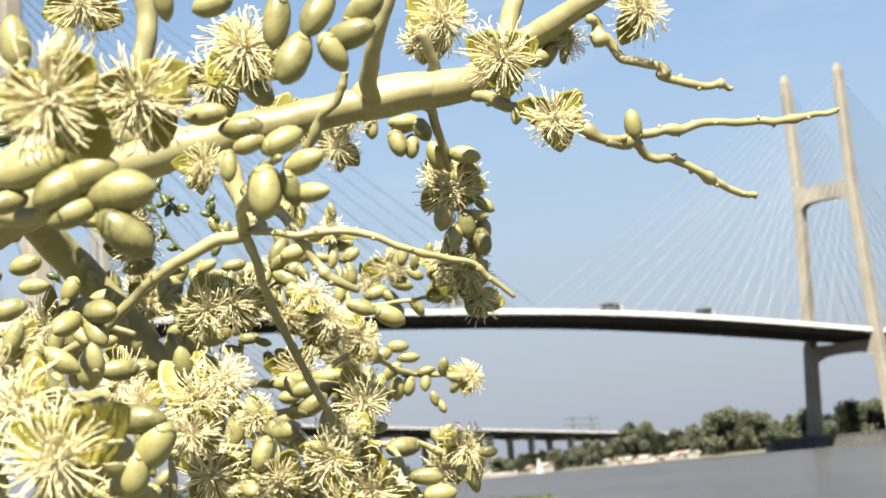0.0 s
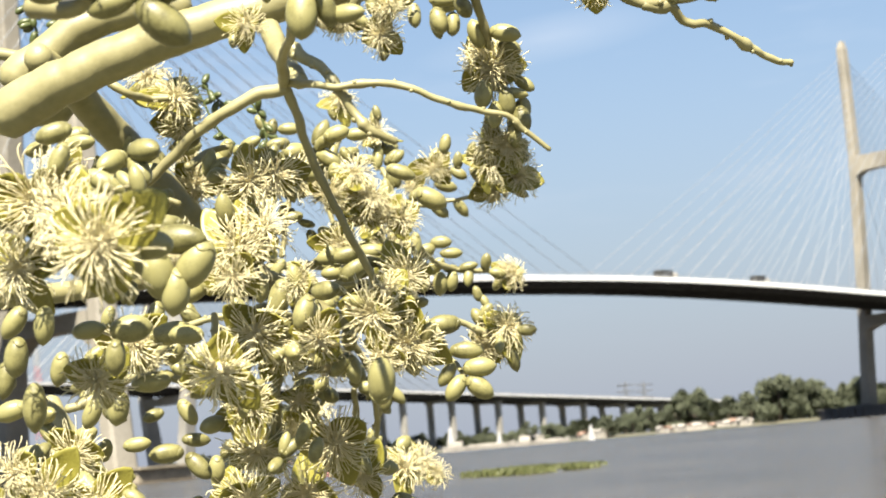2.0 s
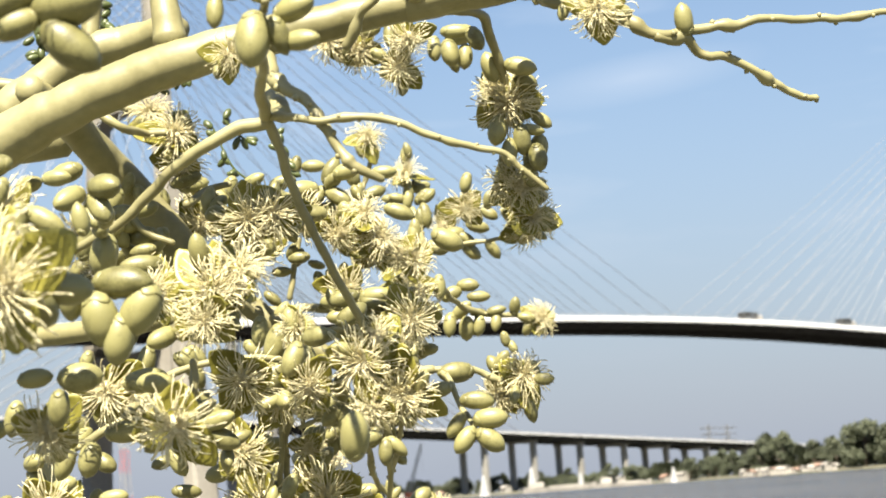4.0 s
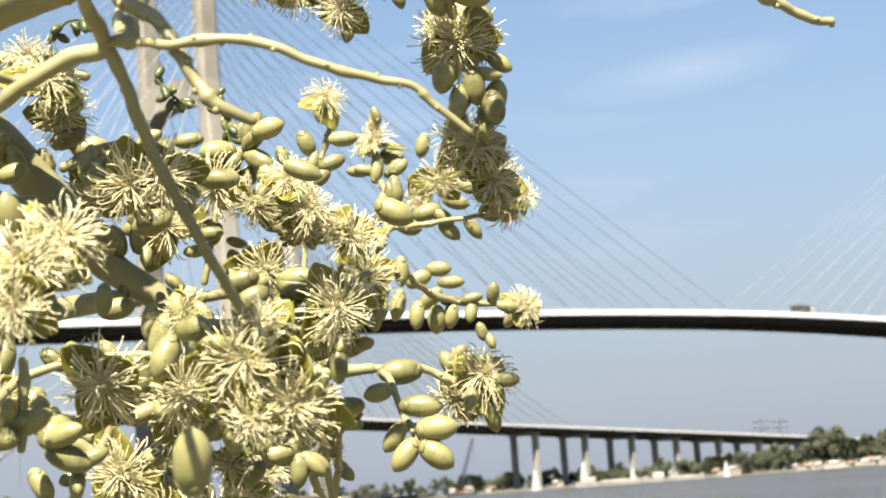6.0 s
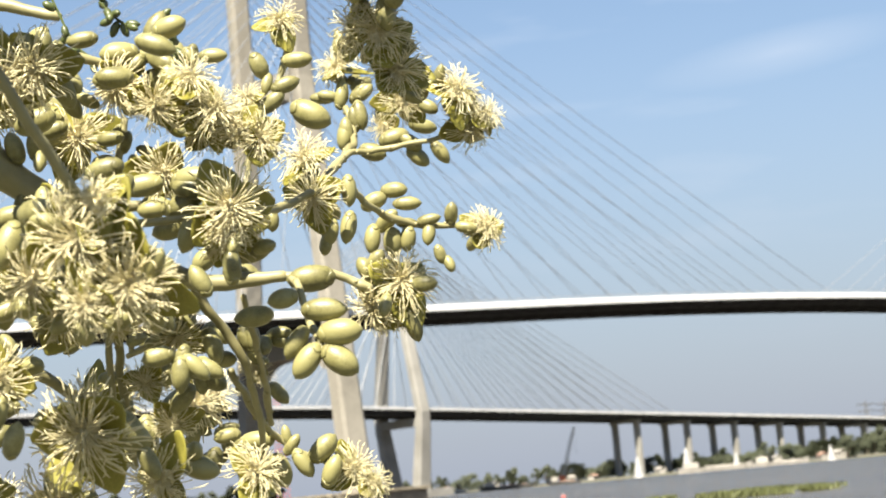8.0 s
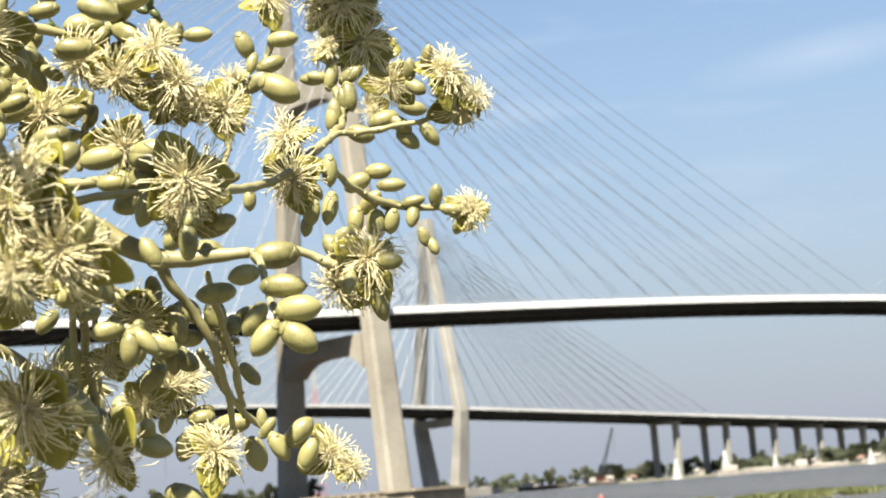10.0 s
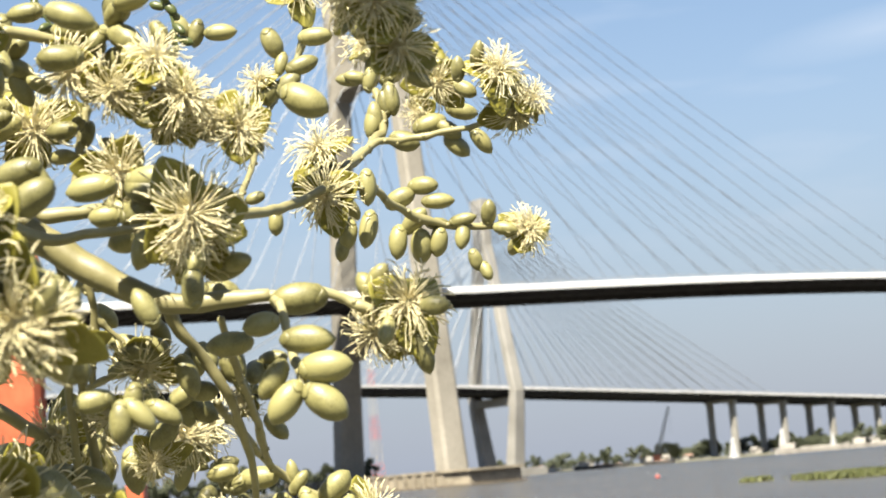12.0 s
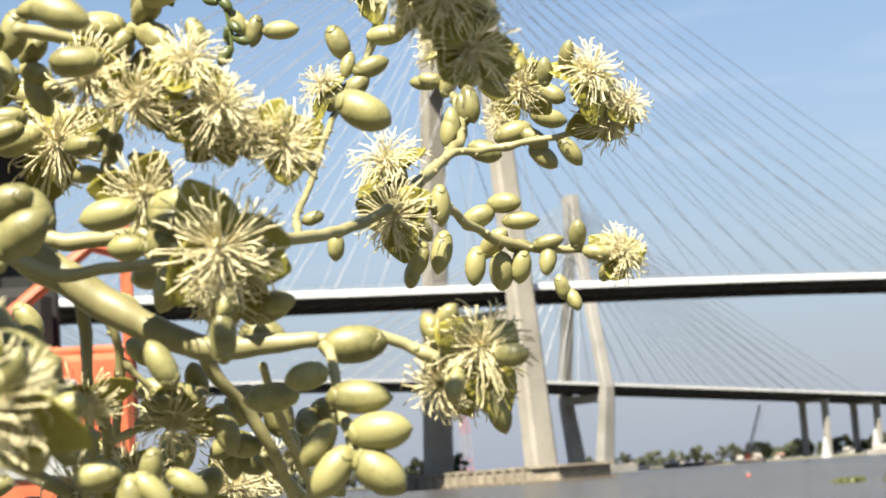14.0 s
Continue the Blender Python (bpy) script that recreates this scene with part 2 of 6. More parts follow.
def deck(thing_ob, origin, stations, height, half, depth, rail, edge):
    """Girder, road, and parapets along both edges."""
    bm = bmesh.new()
    rings = []
    for s in stations:
        z = height(s)
        h = [(half, 0), (half, -0.45), (half - 2.6, -0.75), (half - 2.8, -depth), (half - 4.4, -depth), (half - 4.8, -0.8)]
        prof = h + [(-c, dz) for c, dz in h[::-1]]
        rings.append([plan(origin, s, c, z + dz) for c, dz in prof])
    loft(bm, rings)
    for s in np.arange(stations[0] + 2.5, stations[-1], 5.2):          # cross girders
        z = height(s)
        loft(bm, [[plan(origin, s + e, c, z + dz) for c, dz in ((-half + 0.8, -0.45), (half - 0.8, -0.45), (half - 2.9, -depth * 0.95), (-half + 2.9, -depth * 0.95))] for e in (-0.4, 0.4)])
    part("girder", bm, GIRDER, thing_ob, "concrete girder with cross beams, coloured near-black for its shade")
    bm = bmesh.new()
    loft(bm, [[plan(origin, s, c, height(s) + dz) for c, dz in ((-half + 0.6, 0.02), (half - 0.6, 0.02), (half - 0.6, 0.09), (-half + 0.6, 0.09))] for s in stations])
    part("roadway", bm, ASPHALT, thing_ob)
    for side in (-1, 1):
        bm = bmesh.new()
        c0 = side * half
        loft(bm, [[plan(origin, s, c0 + side * a, height(s) + dz) for a, dz in ((-0.45, 0.0), (-0.35, rail), (0.06, rail), (0.25, 0.3), (0.25, -0.4), (0.003, -0.4))] for s in stations])
        part("parapet", bm, edge, thing_ob, "pale concrete parapet and edge beam")
        bm = bmesh.new()
        for s in stations[:-1:1]:
            for e in (0.0, 0.5):
                q = s + e * (stations[1] - stations[0])
                tube(bm, [plan(origin, q, c0, height(q) + rail), plan(origin, q, c0, height(q) + rail + 0.55)], [0.06, 0.06], 4)
        tube(bm, [plan(origin, s, c0, height(s) + rail + 0.55) for s in stations], [0.07] * len(stations), 4)
        part("handrail", bm, STEEL_GREY, thing_ob)




def stays(parent, origin, foot, heads, stations, height, half, head_c, radius):
    n = len(stations)
    for side in (-1, 1):
        for direction in (-1, 1):
            for i, ds in enumerate(stations):
                hz = heads[0] + (heads[1] - heads[0]) * (i + 0.5) / n
                s = foot + direction * ds
                a = plan(origin, foot + direction * 1.2, side * head_c(hz), hz)
                b = plan(origin, s, side * (half - 0.3), height(s) + 0.6)
                m = (a + b) / 2 - Vector((0, 0, ds * 0.006))
                bm = bmesh.new()
                tube(bm, [a, m, b], [radius] * 3, 5)
                part("stay_cable", bm, CABLE, parent)


def h_leg_offset(z):
    """Half distance between the legs of an H pylon, at height z."""
    return 16.5 - 6.6 * z / 84 if z < 84 else 9.9


def h_pylon(parent, origin, s, spread=1.0):
    """Two legs that lean in to the upper beam, then stand; beams below the deck and above it."""
    for side in (-1, 1):
        bm = bmesh.new()
        rings = []
        for z, a, c in ((1.0, 2.8, 1.9), (36, 2.45, 1.65), (84, 2.15, 1.4), (117, 2.0, 1.35), (122, 1.9, 1.2), (124.5, 1.1, 0.7)):
            rings.append(ring_at(plan(origin, s, side * h_leg_offset(z) * (1 + (spread - 1) * min(1, (90 - min(z, 90)) / 52)), z), a, c))
        loft(bm, rings)
        part("pylon_leg", bm, CONCRETE, parent, "tall sand-coloured concrete pylon leg")
    for z0, z1, arch, half_a in ((80.5, 85.5, 1.8, 2.2), (29.6, 33.0, 3.2, 2.6)):
        bm = bmesh.new()
        h = h_leg_offset((z0 + z1) / 2) - 1.0
        rings = []
        for k in range(13):
            c = -h + 2 * h * k / 12
            low = z0 - arch * abs(c / h) ** 4
            rings.append([plan(origin, s - half_a, c, low), plan(origin, s + half_a, c, low), plan(origin, s + half_a, c, z1), plan(origin, s - half_a, c, z1)])
        loft(bm, rings)
        part("cross_beam", bm, CONCRETE, parent, "arched concrete cross beam")


def pile_cap(parent, origin, s, mat, low=-1.0, high=2.2):
    """The long fender wall round the pylon's foot, ribbed, with pointed ends."""
    bm = bmesh.new()
    plan_ring = [(-6, -30), (6, -30), (9, -26), (9, 26), (6, 30), (-6, 30), (-9, 26), (-9, -26)]
    loft(bm, [[plan(origin, s + a * k, c * k, z) for a, c in plan_ring] for z, k in ((low, 1.0), (high - 0.5, 1.0), (high - 0.45, 1.03), (high, 1.03))])
    part("cap_body", bm, mat, parent)
    bm = bmesh.new()
    loft(bm, [[plan(origin, s + a * 1.05, c * 1.03, z) for a, c in plan_ring] for z in (low, 0.35)])
    part("waterline_ledge", bm, SILT, parent, "brown silted ledge at the waterline")
    for c in np.arange(-24, 25, 3.0):
        for a in (-9.25, 9.25):
            bm = bmesh.new()
            box(bm, (-0.45, -0.30, low), (0.45, 0.30, high - 0.5))
            bm.transform(Matrix.Translation(plan(origin, s + a, c, 0)) @ Matrix.Rotation(math.atan2(ALONG.y, ALONG.x), 4, "Z"))
            part("rib", bm, mat, parent)
    for side in (-1, 1) if mat is CONCRETE_DARK else ():
        bm = bmesh.new()
        loft(bm, [ring_at(plan(origin, s, side * 17, z), a, c) for z, a, c in ((high, 5.0, 4.4), (high + 0.5, 5.0, 4.4), (high + 0.55, 4.4, 3.8))])
        part("pedestal", bm, mat, parent)


def front_bridge():
    o = (PYLON_NEAR + PYLON_FAR) / 2
    half_span = (PYLON_FAR - PYLON_NEAR).length / 2
    br = thing("cable_stayed_bridge", "pale concrete cable-stayed river bridge with two H-shaped pylons", "bridge")
    deck(br, o, list(np.arange(-420, 441, 12.0)), deck_height, 11.8, 1.45, 0.85, PARAPET)
    for s in (-half_span, half_span):
        h_pylon(br, o, s, 1.06 if s < 0 else 0.89)
        stays(br, o, s, (88, 120), list(np.arange(10.5, half_span - 2, 9.6)), deck_height, 11.8, h_leg_offset, 0.085)
    for s in (-400, -340, -280, 245, 310, 380):
        bm = bmesh.new()
        for c in (-7, 7):
            loft(bm, [ring_at(plan(o, s, c, z), 1.3, 1.5) for z in (-1, deck_height(s) - 1.45)])
        part("pier", bm, CONCRETE, br)
    for s, mat, hi in ((-half_span, CAP_STONE, 3.0), (half_span, CONCRETE_DARK, 3.6)):
        cap = thing("pylon_foundation", "ribbed concrete fender wall round the foot of a pylon" if mat is CAP_STONE else "dark concrete fender wall round a pylon's foot", "bridge foundation", "pylon foundations")
        pile_cap(cap, o, s, mat, high=hi)


front_bridge()

BACK = Vector((-67.0, 800.0, 0))


def back_bridge():
    br = thing("cable_stayed_bridge", "hazy second cable-stayed bridge with slender white A-shaped pylon and viaduct", "bridge")
    deck(br, BACK, list(np.arange(-430, 420, 14.0)), deck_height_back, 13.3, 2.6, 0.8, PARAPET_GREY)
    for foot in (3.0, -347.0):
        for side in (-1, 1):
            bm = bmesh.new()
            rings = []
            for z, c, a, w in ((1, 9.0, 3.6, 3.0), (30, 14.2, 3.0, 2.3), (37, 15.0, 2.8, 2.2), (95, 4.4, 2.4, 1.8), (103, 2.6, 2.4, 1.8), (124, 2.2, 2.3, 1.5)):
                rings.append(ring_at(plan(BACK, foot, side * c, z), a, w))
            loft(bm, rings)
            part("pylon_leg", bm, CONCRETE_PALE, br, "slender white concrete pylon leg, bent in below the deck")
        bm = bmesh.new()
        loft(bm, [[plan(BACK, foot + a, c, z) for a, z in ((-2.4, 31), (2.4, 31), (2.4, 34.6), (-2.4, 34.6))] for c in (-14.5, 14.5)])
        part("cross_beam", bm, CONCRETE_PALE, br)
        bm = bmesh.new()
        loft(bm, [ring_at(plan(BACK, foot, 0, z), 2.2, 3.2) for z in (96, 124)])
        part("pylon_head", bm, CONCRETE_PALE, br)
        stays(br, BACK, foot, (92, 122), list(np.arange(14, 165, 10.5)), deck_height_back, 13.3, lambda z: 2.2 + max(0, (103 - z) * 0.2), 0.20)
        cap = thing("pylon_foundation", "pale concrete foundation block at the water's edge", "bridge foundation", "pylon foundations")
        bm = bmesh.new()
        loft(bm, [ring_at(plan(BACK, foot, 0, z), a, c, 0.15) for z, a, c in ((-1, 10, 21), (3.2, 10, 21), (3.3, 9.5, 20.5))])
        part("cap_body", bm, CONCRETE_PALE, cap)
    for k in range(8):
        u = 142.7 + 35.5 * k
        z = deck_height_back(u)
        for c in (-7.5, 7.5):
            bm = bmesh.new()
            loft(bm, [ring_at(plan(BACK, u, c, zz), 1.2, 1.6) for zz in (0.4, z - 3.6)])
            part("pier", bm, CONCRETE_PALE, br)
        bm = bmesh.new()
        loft(bm, [[plan(BACK, u + a, c, zz) for a, zz in ((-1.2, z - 3.6), (1.2, z - 3.6), (1.4, z - 2.0), (-1.4, z - 2.0))] for c in (-10, 10)])
        part("pier_head", bm, CONCRETE_PALE, br)


back_bridge()


# ---- trees along the banks ----
def polar(az, a_line):
    """The point on the line `along = a_line`, seen from the camera's place at the bearing az, degrees."""
    s, c = math.sin(radians(az)), math.cos(radians(az))
    d = a_line / (s * ALONG.x + c * ALONG.y)
    return Vector((s * d, c * d, 0)), d


def crown_mesh(seed, tall, wide, leaves):
    """Clumps of small leaves round the ends of limbs, uneven, with gaps."""
    rnd = random.Random(seed)
    verts, faces = [], []
    clumps = []
    for i in range(26):
        a, h = rnd.uniform(0, 6.283), rnd.uniform(0.12, 1.0)
        r = wide * math.sin(math.pi * min(0.96, 0.2 + h * 0.75)) * rnd.uniform(0.3, 1.0)
        clumps.append((Vector((math.cos(a) * r, math.sin(a) * r, tall * h)), rnd.uniform(0.14, 0.30) * wide))
    for k in range(leaves):
        c, r = clumps[k % len(clumps)]
        d = Vector((rnd.gauss(0, 1), rnd.gauss(0, 1), rnd.gauss(0, 0.8)))
        p = c + d.normalized() * r * rnd.uniform(0.5, 1.15)
        u = Vector((rnd.gauss(0, 1), rnd.gauss(0, 1), rnd.gauss(0, 1))).normalized()
        v = u.orthogonal().normalized()
        s = rnd.uniform(0.22, 0.52)
        n = len(verts)
        verts += [p - u * s, p + v * s * 0.5, p + u * s, p - v * s * 0.5]
        faces.append((n, n + 1, n + 2, n + 3))
    me = bpy.data.meshes.new("crown")
    me.from_pydata([tuple(v) for v in verts], [], faces)
    me.materials.append(LEAF)
    return me, clumps


def tree(seed, tall, wide, leaves, label):
    t = thing("tree", label, "tree", "trees on the river bank")
    me, clumps = crown_mesh(seed, tall, wide, leaves)
    part("crown", me, LEAF, t)
    bm = bmesh.new()
    tube(bm, [(0, 0, -0.8), (0.1, 0, tall * 0.3), (0, 0.1, tall * 0.75)], [0.35, 0.25, 0.08], 7)
    for c, r in clumps[:9]:
        tube(bm, [(0.05, 0, tall * 0.25), tuple(c * 0.6 + Vector((0, 0, tall * 0.1))), tuple(c)], [0.16, 0.09, 0.03], 5)
    part("trunk", bm, BARK, t)
    return t


TREES = [tree(11, 9.0, 5.2, 3800, "broad green riverside tree with a dense dark crown"),
         tree(12, 10.0, 4.6, 3800, "tall green riverside tree with an uneven crown"),
         tree(13, 8.0, 5.8, 3800, "spreading green riverside tree with a full crown"),
         tree(14, 5.5, 4.4, 2600, "low bushy green tree on the river bank")]
trnd = random.Random(5)


def plant(az, a_line, tall, first=[0, 0, 0, 0]):
    k = trnd.randrange(3) if tall > 8 else 3
    p, d = polar(az, a_line)
    base = (9.0, 10.0, 8.0, 5.5)[k] * 1.12
    m = Matrix.LocRotScale((p.x, p.y, 0.9), Euler((0, 0, trnd.uniform(0, 6.28))), (tall / base,) * 3)
    if not first[k]:
        first[k] = 1
        TREES[k].matrix_basis = m
    else:
        t = copy_thing(TREES[k], m)
        t.scale = (tall / base,) * 3


def bank_profile(az):
    """Height of the wood on the far bank, by bearing."""
    bumps = ((11.6, 0.9, 16), (12.7, 0.6, 13.5), (14.6, 0.8, 18.5), (15.6, 0.6, 17), (17.0, 0.7, 16), (18.6, 0.8, 17.5), (20.5, 1.5, 16), (10.2, 0.7, 11.5), (9.2, 0.8, 8.5), (13.4, 0.6, 14))
    return max(h * math.exp(-((az - c) / (w * 1.25)) ** 2) for c, w, h in bumps)


for i in range(46):
    az = 8.4 + i * 0.29
    plant(az + trnd.uniform(-0.1, 0.1), 592 + trnd.uniform(0, 22), max(9.0, bank_profile(az) * trnd.uniform(0.85, 1.05)))
for i in range(34):
    az = 9.8 + i * 0.36
    plant(az, 640 + trnd.uniform(0, 40), max(9.5, bank_profile(az) * 0.8))
for i in range(48):
    az = -4.6 + i * 0.31
    plant(az + trnd.uniform(-0.1, 0.1), 655 + trnd.uniform(0, 50), trnd.uniform(6.0, 11.0))
for i in range(26):
    az = -17.0 + i * 0.33
    p, d = polar(az, 560)
    t = copy_thing(TREES[i % 3], pose(math.sin(radians(az)) * 790, math.cos(radians(az)) * 790, 0.9, 0, 0, i * 77))
    t.scale = (trnd.uniform(0.75, 1.25),) * 3


# ---- riverside buildings, boats, masts ----
def house(p, w, d, h, wall, roof, turn):
    t = thing("riverside_shed", "small pale shed with a tin roof at the water's edge", "shed", "sheds on the bank")
    t.matrix_basis = pose(p.x, p.y, 1.0, 0, 0, turn)
    bm = bmesh.new()
    box(bm, (-w / 2, -d / 2, -0.8), (w / 2, d / 2, h))
    part("wall", bm, wall, t)
    bm = bmesh.new()
    loft(bm, [[(x, -d * 0.62, h - 0.1), (x, 0, h + d * 0.28), (x, d * 0.62, h - 0.1), (x, d * 0.62, h + 0.1), (x, 0, h + d * 0.28 + 0.2), (x, -d * 0.62, h + 0.1)] for x in (-w * 0.56, w * 0.56)])
    part("roof", bm, roof, t)
    bm = bmesh.new()
    box(bm, (-w * 0.15, -d / 2 - 0.05, 0.0), (w * 0.15, -d / 2 + 0.02, min(2.0, h * 0.8)))
    part("door", bm, HULL, t)


hr = random.Random(3)
for i in range(13):
    p, d = polar(10.7 + i * 0.23, 579 + hr.uniform(-1, 3))
    house(p, hr.uniform(1.8, 3.6), hr.uniform(1.8, 3), hr.uniform(0.7, 1.6), WHITE_SHEET, (WHITE_SHEET, RUST, WHITE_SHEET)[i % 3], hr.uniform(0, 180))
for az in (-3.4, -1.9, -0.2, 0.5, 1.2, 3.3, 6.4, 6.9, 8.3, 8.8):
    p, d = polar(az, 590 + hr.uniform(0, 8))
    house(p, hr.uniform(2.8, 5), hr.uniform(2.8, 4), hr.uniform(1.5, 2.4), WHITE_SHEET, (RUST, WHITE_SHEET)[hr.random() < 0.6], hr.uniform(0, 180))


def boat(az, a_line, length, high, mat, label):
    t = thing("river_barge", label, "barge", "barges at the far bank")
    p, d = polar(az, a_line)
    t.matrix_basis = pose(p.x, p.y, 0, 0, 0, -az + hr.uniform(-6, 6))
    bm = bmesh.new()
    rings = []
    for x, w, z in ((-0.5, 0.5, 0.9), (-0.42, 0.95, 0.75), (0, 1.0, 0.65), (0.4, 0.95, 0.8), (0.5, 0.25, 1.15)):
        rings.append([(x * length, -w * length * 0.09, -0.3), (x * length, w * length * 0.09, -0.3), (x * length, w * length * 0.11, z * high), (x * length, -w * length * 0.11, z * high)])
    loft(bm, rings)
    part("hull", bm, mat, t)
    bm = bmesh.new()
    box(bm, (-0.42 * length, -0.07 * length, high * 0.7), (-0.22 * length, 0.07 * length, high * 0.7 + 2.2), 0.15)
    part("wheelhouse", bm, WHITE_SHEET, t)
    bm = bmesh.new()
    box(bm, (-0.15 * length, -0.085 * length, high * 0.6), (0.36 * length, 0.085 * length, high * 0.85), 0.2)
    part("hatch_cover", bm, RUST if mat is HULL else WHITE_SHEET, t)


boat(-1.5, 566, 26, 2.4, HULL, "dark low barge moored at the far bank")
boat(0.3, 568, 14, 2.0, HULL, "small dark barge moored at the far bank")
boat(5.0, 562, 30, 2.6, WHITE_SHEET, "long white barge moored at the far bank")
boat(7.0, 566, 22, 2.2, WHITE_SHEET, "white barge moored at the far bank")
boat(-3.2, 570, 12, 2.0, WHITE_SHEET, "small white boat moored at the far bank")


def cone_block(az, tall, wide):
    """A tapering pale block, set before a viaduct pier."""
    t = thing("mooring_dolphin", "tall tapering white concrete block at the waterside", "mooring block", "white blocks by the viaduct")
    p, d = polar(az, 578)
    t.matrix_basis = pose(p.x, p.y, 0, 0, 0, 40)
    bm = bmesh.new()
    loft(bm, [[(a * k * wide, b * k * wide, z * tall) for a, b in ((-1, -0.6), (-0.6, -1), (0.6, -1), (1, -0.6), (1, 0.6), (0.6, 1), (-0.6, 1), (-1, 0.6))] for z, k in ((-0.05, 3.0), (0.12, 2.5), (0.93, 0.8), (1.0, 0.45))])
    part("block", bm, PARAPET_GREY, t)


for az, tall, wide in ((2.62, 9.0, 0.70), (4.14, 10.5, 0.75), (5.66, 7.0, 0.5), (8.55, 6.0, 0.5)):
    cone_block(az, tall, wide)


def lattice(bm, base, top, w0, w1, panels, r):
    """Four legs with crossed braces, from base to top."""
    base, top = Vector(base), Vector(top)
    ax = (top - base).normalized()
    u = ax.orthogonal().normalized()
    v = ax.cross(u)
    def corner(k, i):
        w = w0 + (w1 - w0) * k
        return base + (top - base) * k + (u * (1, -1, -1, 1)[i] + v * (1, 1, -1, -1)[i]) * w / 2
    for i in range(4):
        tube(bm, [corner(0, i), corner(1, i)], [r, r * 0.7], 4)
        for k in range(panels):
            tube(bm, [corner(k / panels, i), corner((k + 1) / panels, (i + 1) % 4)], [r * 0.6] * 2, 3)
            tube(bm, [corner((k + 1) / panels, i), corner((k + 1) / panels, (i + 1) % 4)], [r * 0.6] * 2, 3)
    return bm


def mast():
    t = thing("radio_mast", "red and white lattice radio mast beyond the bridges", "mast")
    x, y = math.sin(radians(-8.5)) * 900, math.cos(radians(-8.5)) * 900
    for k in range(7):
        bm = bmesh.new()
        lattice(bm, (x, y, k * 11.5 + 0.5), (x, y, k * 11.5 + 12), 4.6 - k * 0.5, 4.1 - k * 0.5, 4, 0.13)
        part("mast_section", bm, (RED, WHITE_SHEET)[k % 2], t)


mast()


def crane(az, dist, foot, tip, label):
    t = thing("crane", label, "crane", "cranes by the river")
    s, c = math.sin(radians(az)), math.cos(radians(az))
    base = Vector((s * dist, c * dist, 0.6))
    side = Vector((c, -s, 0))
    bm = bmesh.new()
    lattice(bm, base + Vector((0, 0, foot)), base + side * tip[0] + Vector((0, 0, tip[1])), 1.5, 0.8, 14, 0.16)
    part("boom", bm, STEEL_GREY, t)
    bm = bmesh.new()
    box(bm, base + Vector((-2, -2, -0.5)), base + Vector((2, 2, foot + 0.6)), 0.2)
    part("cab", bm, ORANGE, t)
    bm = bmesh.new()
    tube(bm, [base + side * tip[0] + Vector((0, 0, tip[1])), base + side * tip[0] + Vector((0, 0, tip[1] * 0.5))], [0.06, 0.06], 4)
    part("hoist_rope", bm, HULL, t)


crane(0.25, 870, 3.0, (7.5, 26.0), "slim grey crane with its boom raised on the far bank")
crane(-16.0, 420, 5.0, (20.0, 19.5), "grey lattice crane boom leaning low over the river")


def power_tower(az, dist, h):
    t = thing("power_tower", "grey lattice power tower on the horizon", "power tower", "power towers")
    x, y = math.sin(radians(az)) * dist, math.cos(radians(az)) * dist
    bm = bmesh.new()
    lattice(bm, (x, y, 0.5), (x, y, h), 7, 1.2, 8, 0.25)
    part("tower", bm, TOWER_STEEL, t)
    for z in (0.7, 0.82, 0.94):
        bm = bmesh.new()
        lattice(bm, (x - 7, y, h * z), (x + 7, y, h * z), 0.8, 0.8, 6, 0.14)
        part("cross_arm", bm, TOWER_STEEL, t)


power_tower(9.75, 1500, 43)
power_tower(10.32, 1500, 42)


# ---- on the bridge deck ----
def truck(s, c, length, mat, label):
    o = (PYLON_NEAR + PYLON_FAR) / 2
    p = plan(o, s, c, deck_height(s) + 0.1)
    t = thing("truck", label, "truck", "trucks on the bridge")
    t.matrix_basis = pose(p.x, p.y, p.z, 0, 0, math.degrees(math.atan2(ALONG.y, ALONG.x)))
    bm = bmesh.new()
    box(bm, (-length / 2, -1.25, 0.9), (length / 2 - 2.4, 1.25, 3.7), 0.08)
    part("cargo_box", bm, mat, t)
    bm = bmesh.new()
    box(bm, (length / 2 - 2.2, -1.2, 0.6), (length / 2, 1.2, 3.0), 0.25)
    part("cab", bm, WHITE_SHEET, t)
    for x in (-length * 0.36, -length * 0.2, length / 2 - 1.2):
        for y in (-1.1, 1.1):
            bm = bmesh.new()
            bmesh.ops.create_cone(bm, cap_ends=True, segments=14, radius1=0.5, radius2=0.5, depth=0.35, matrix=Matrix.Translation((x, y, 0.5)) @ Matrix.Rotation(radians(90), 4, "X"))
            part("wheel", bm, HULL, t)


truck(30, 5, 8, HULL, "dark box truck crossing the bridge")
truck(75, 5.5, 7, HULL, "dark lorry crossing the bridge")


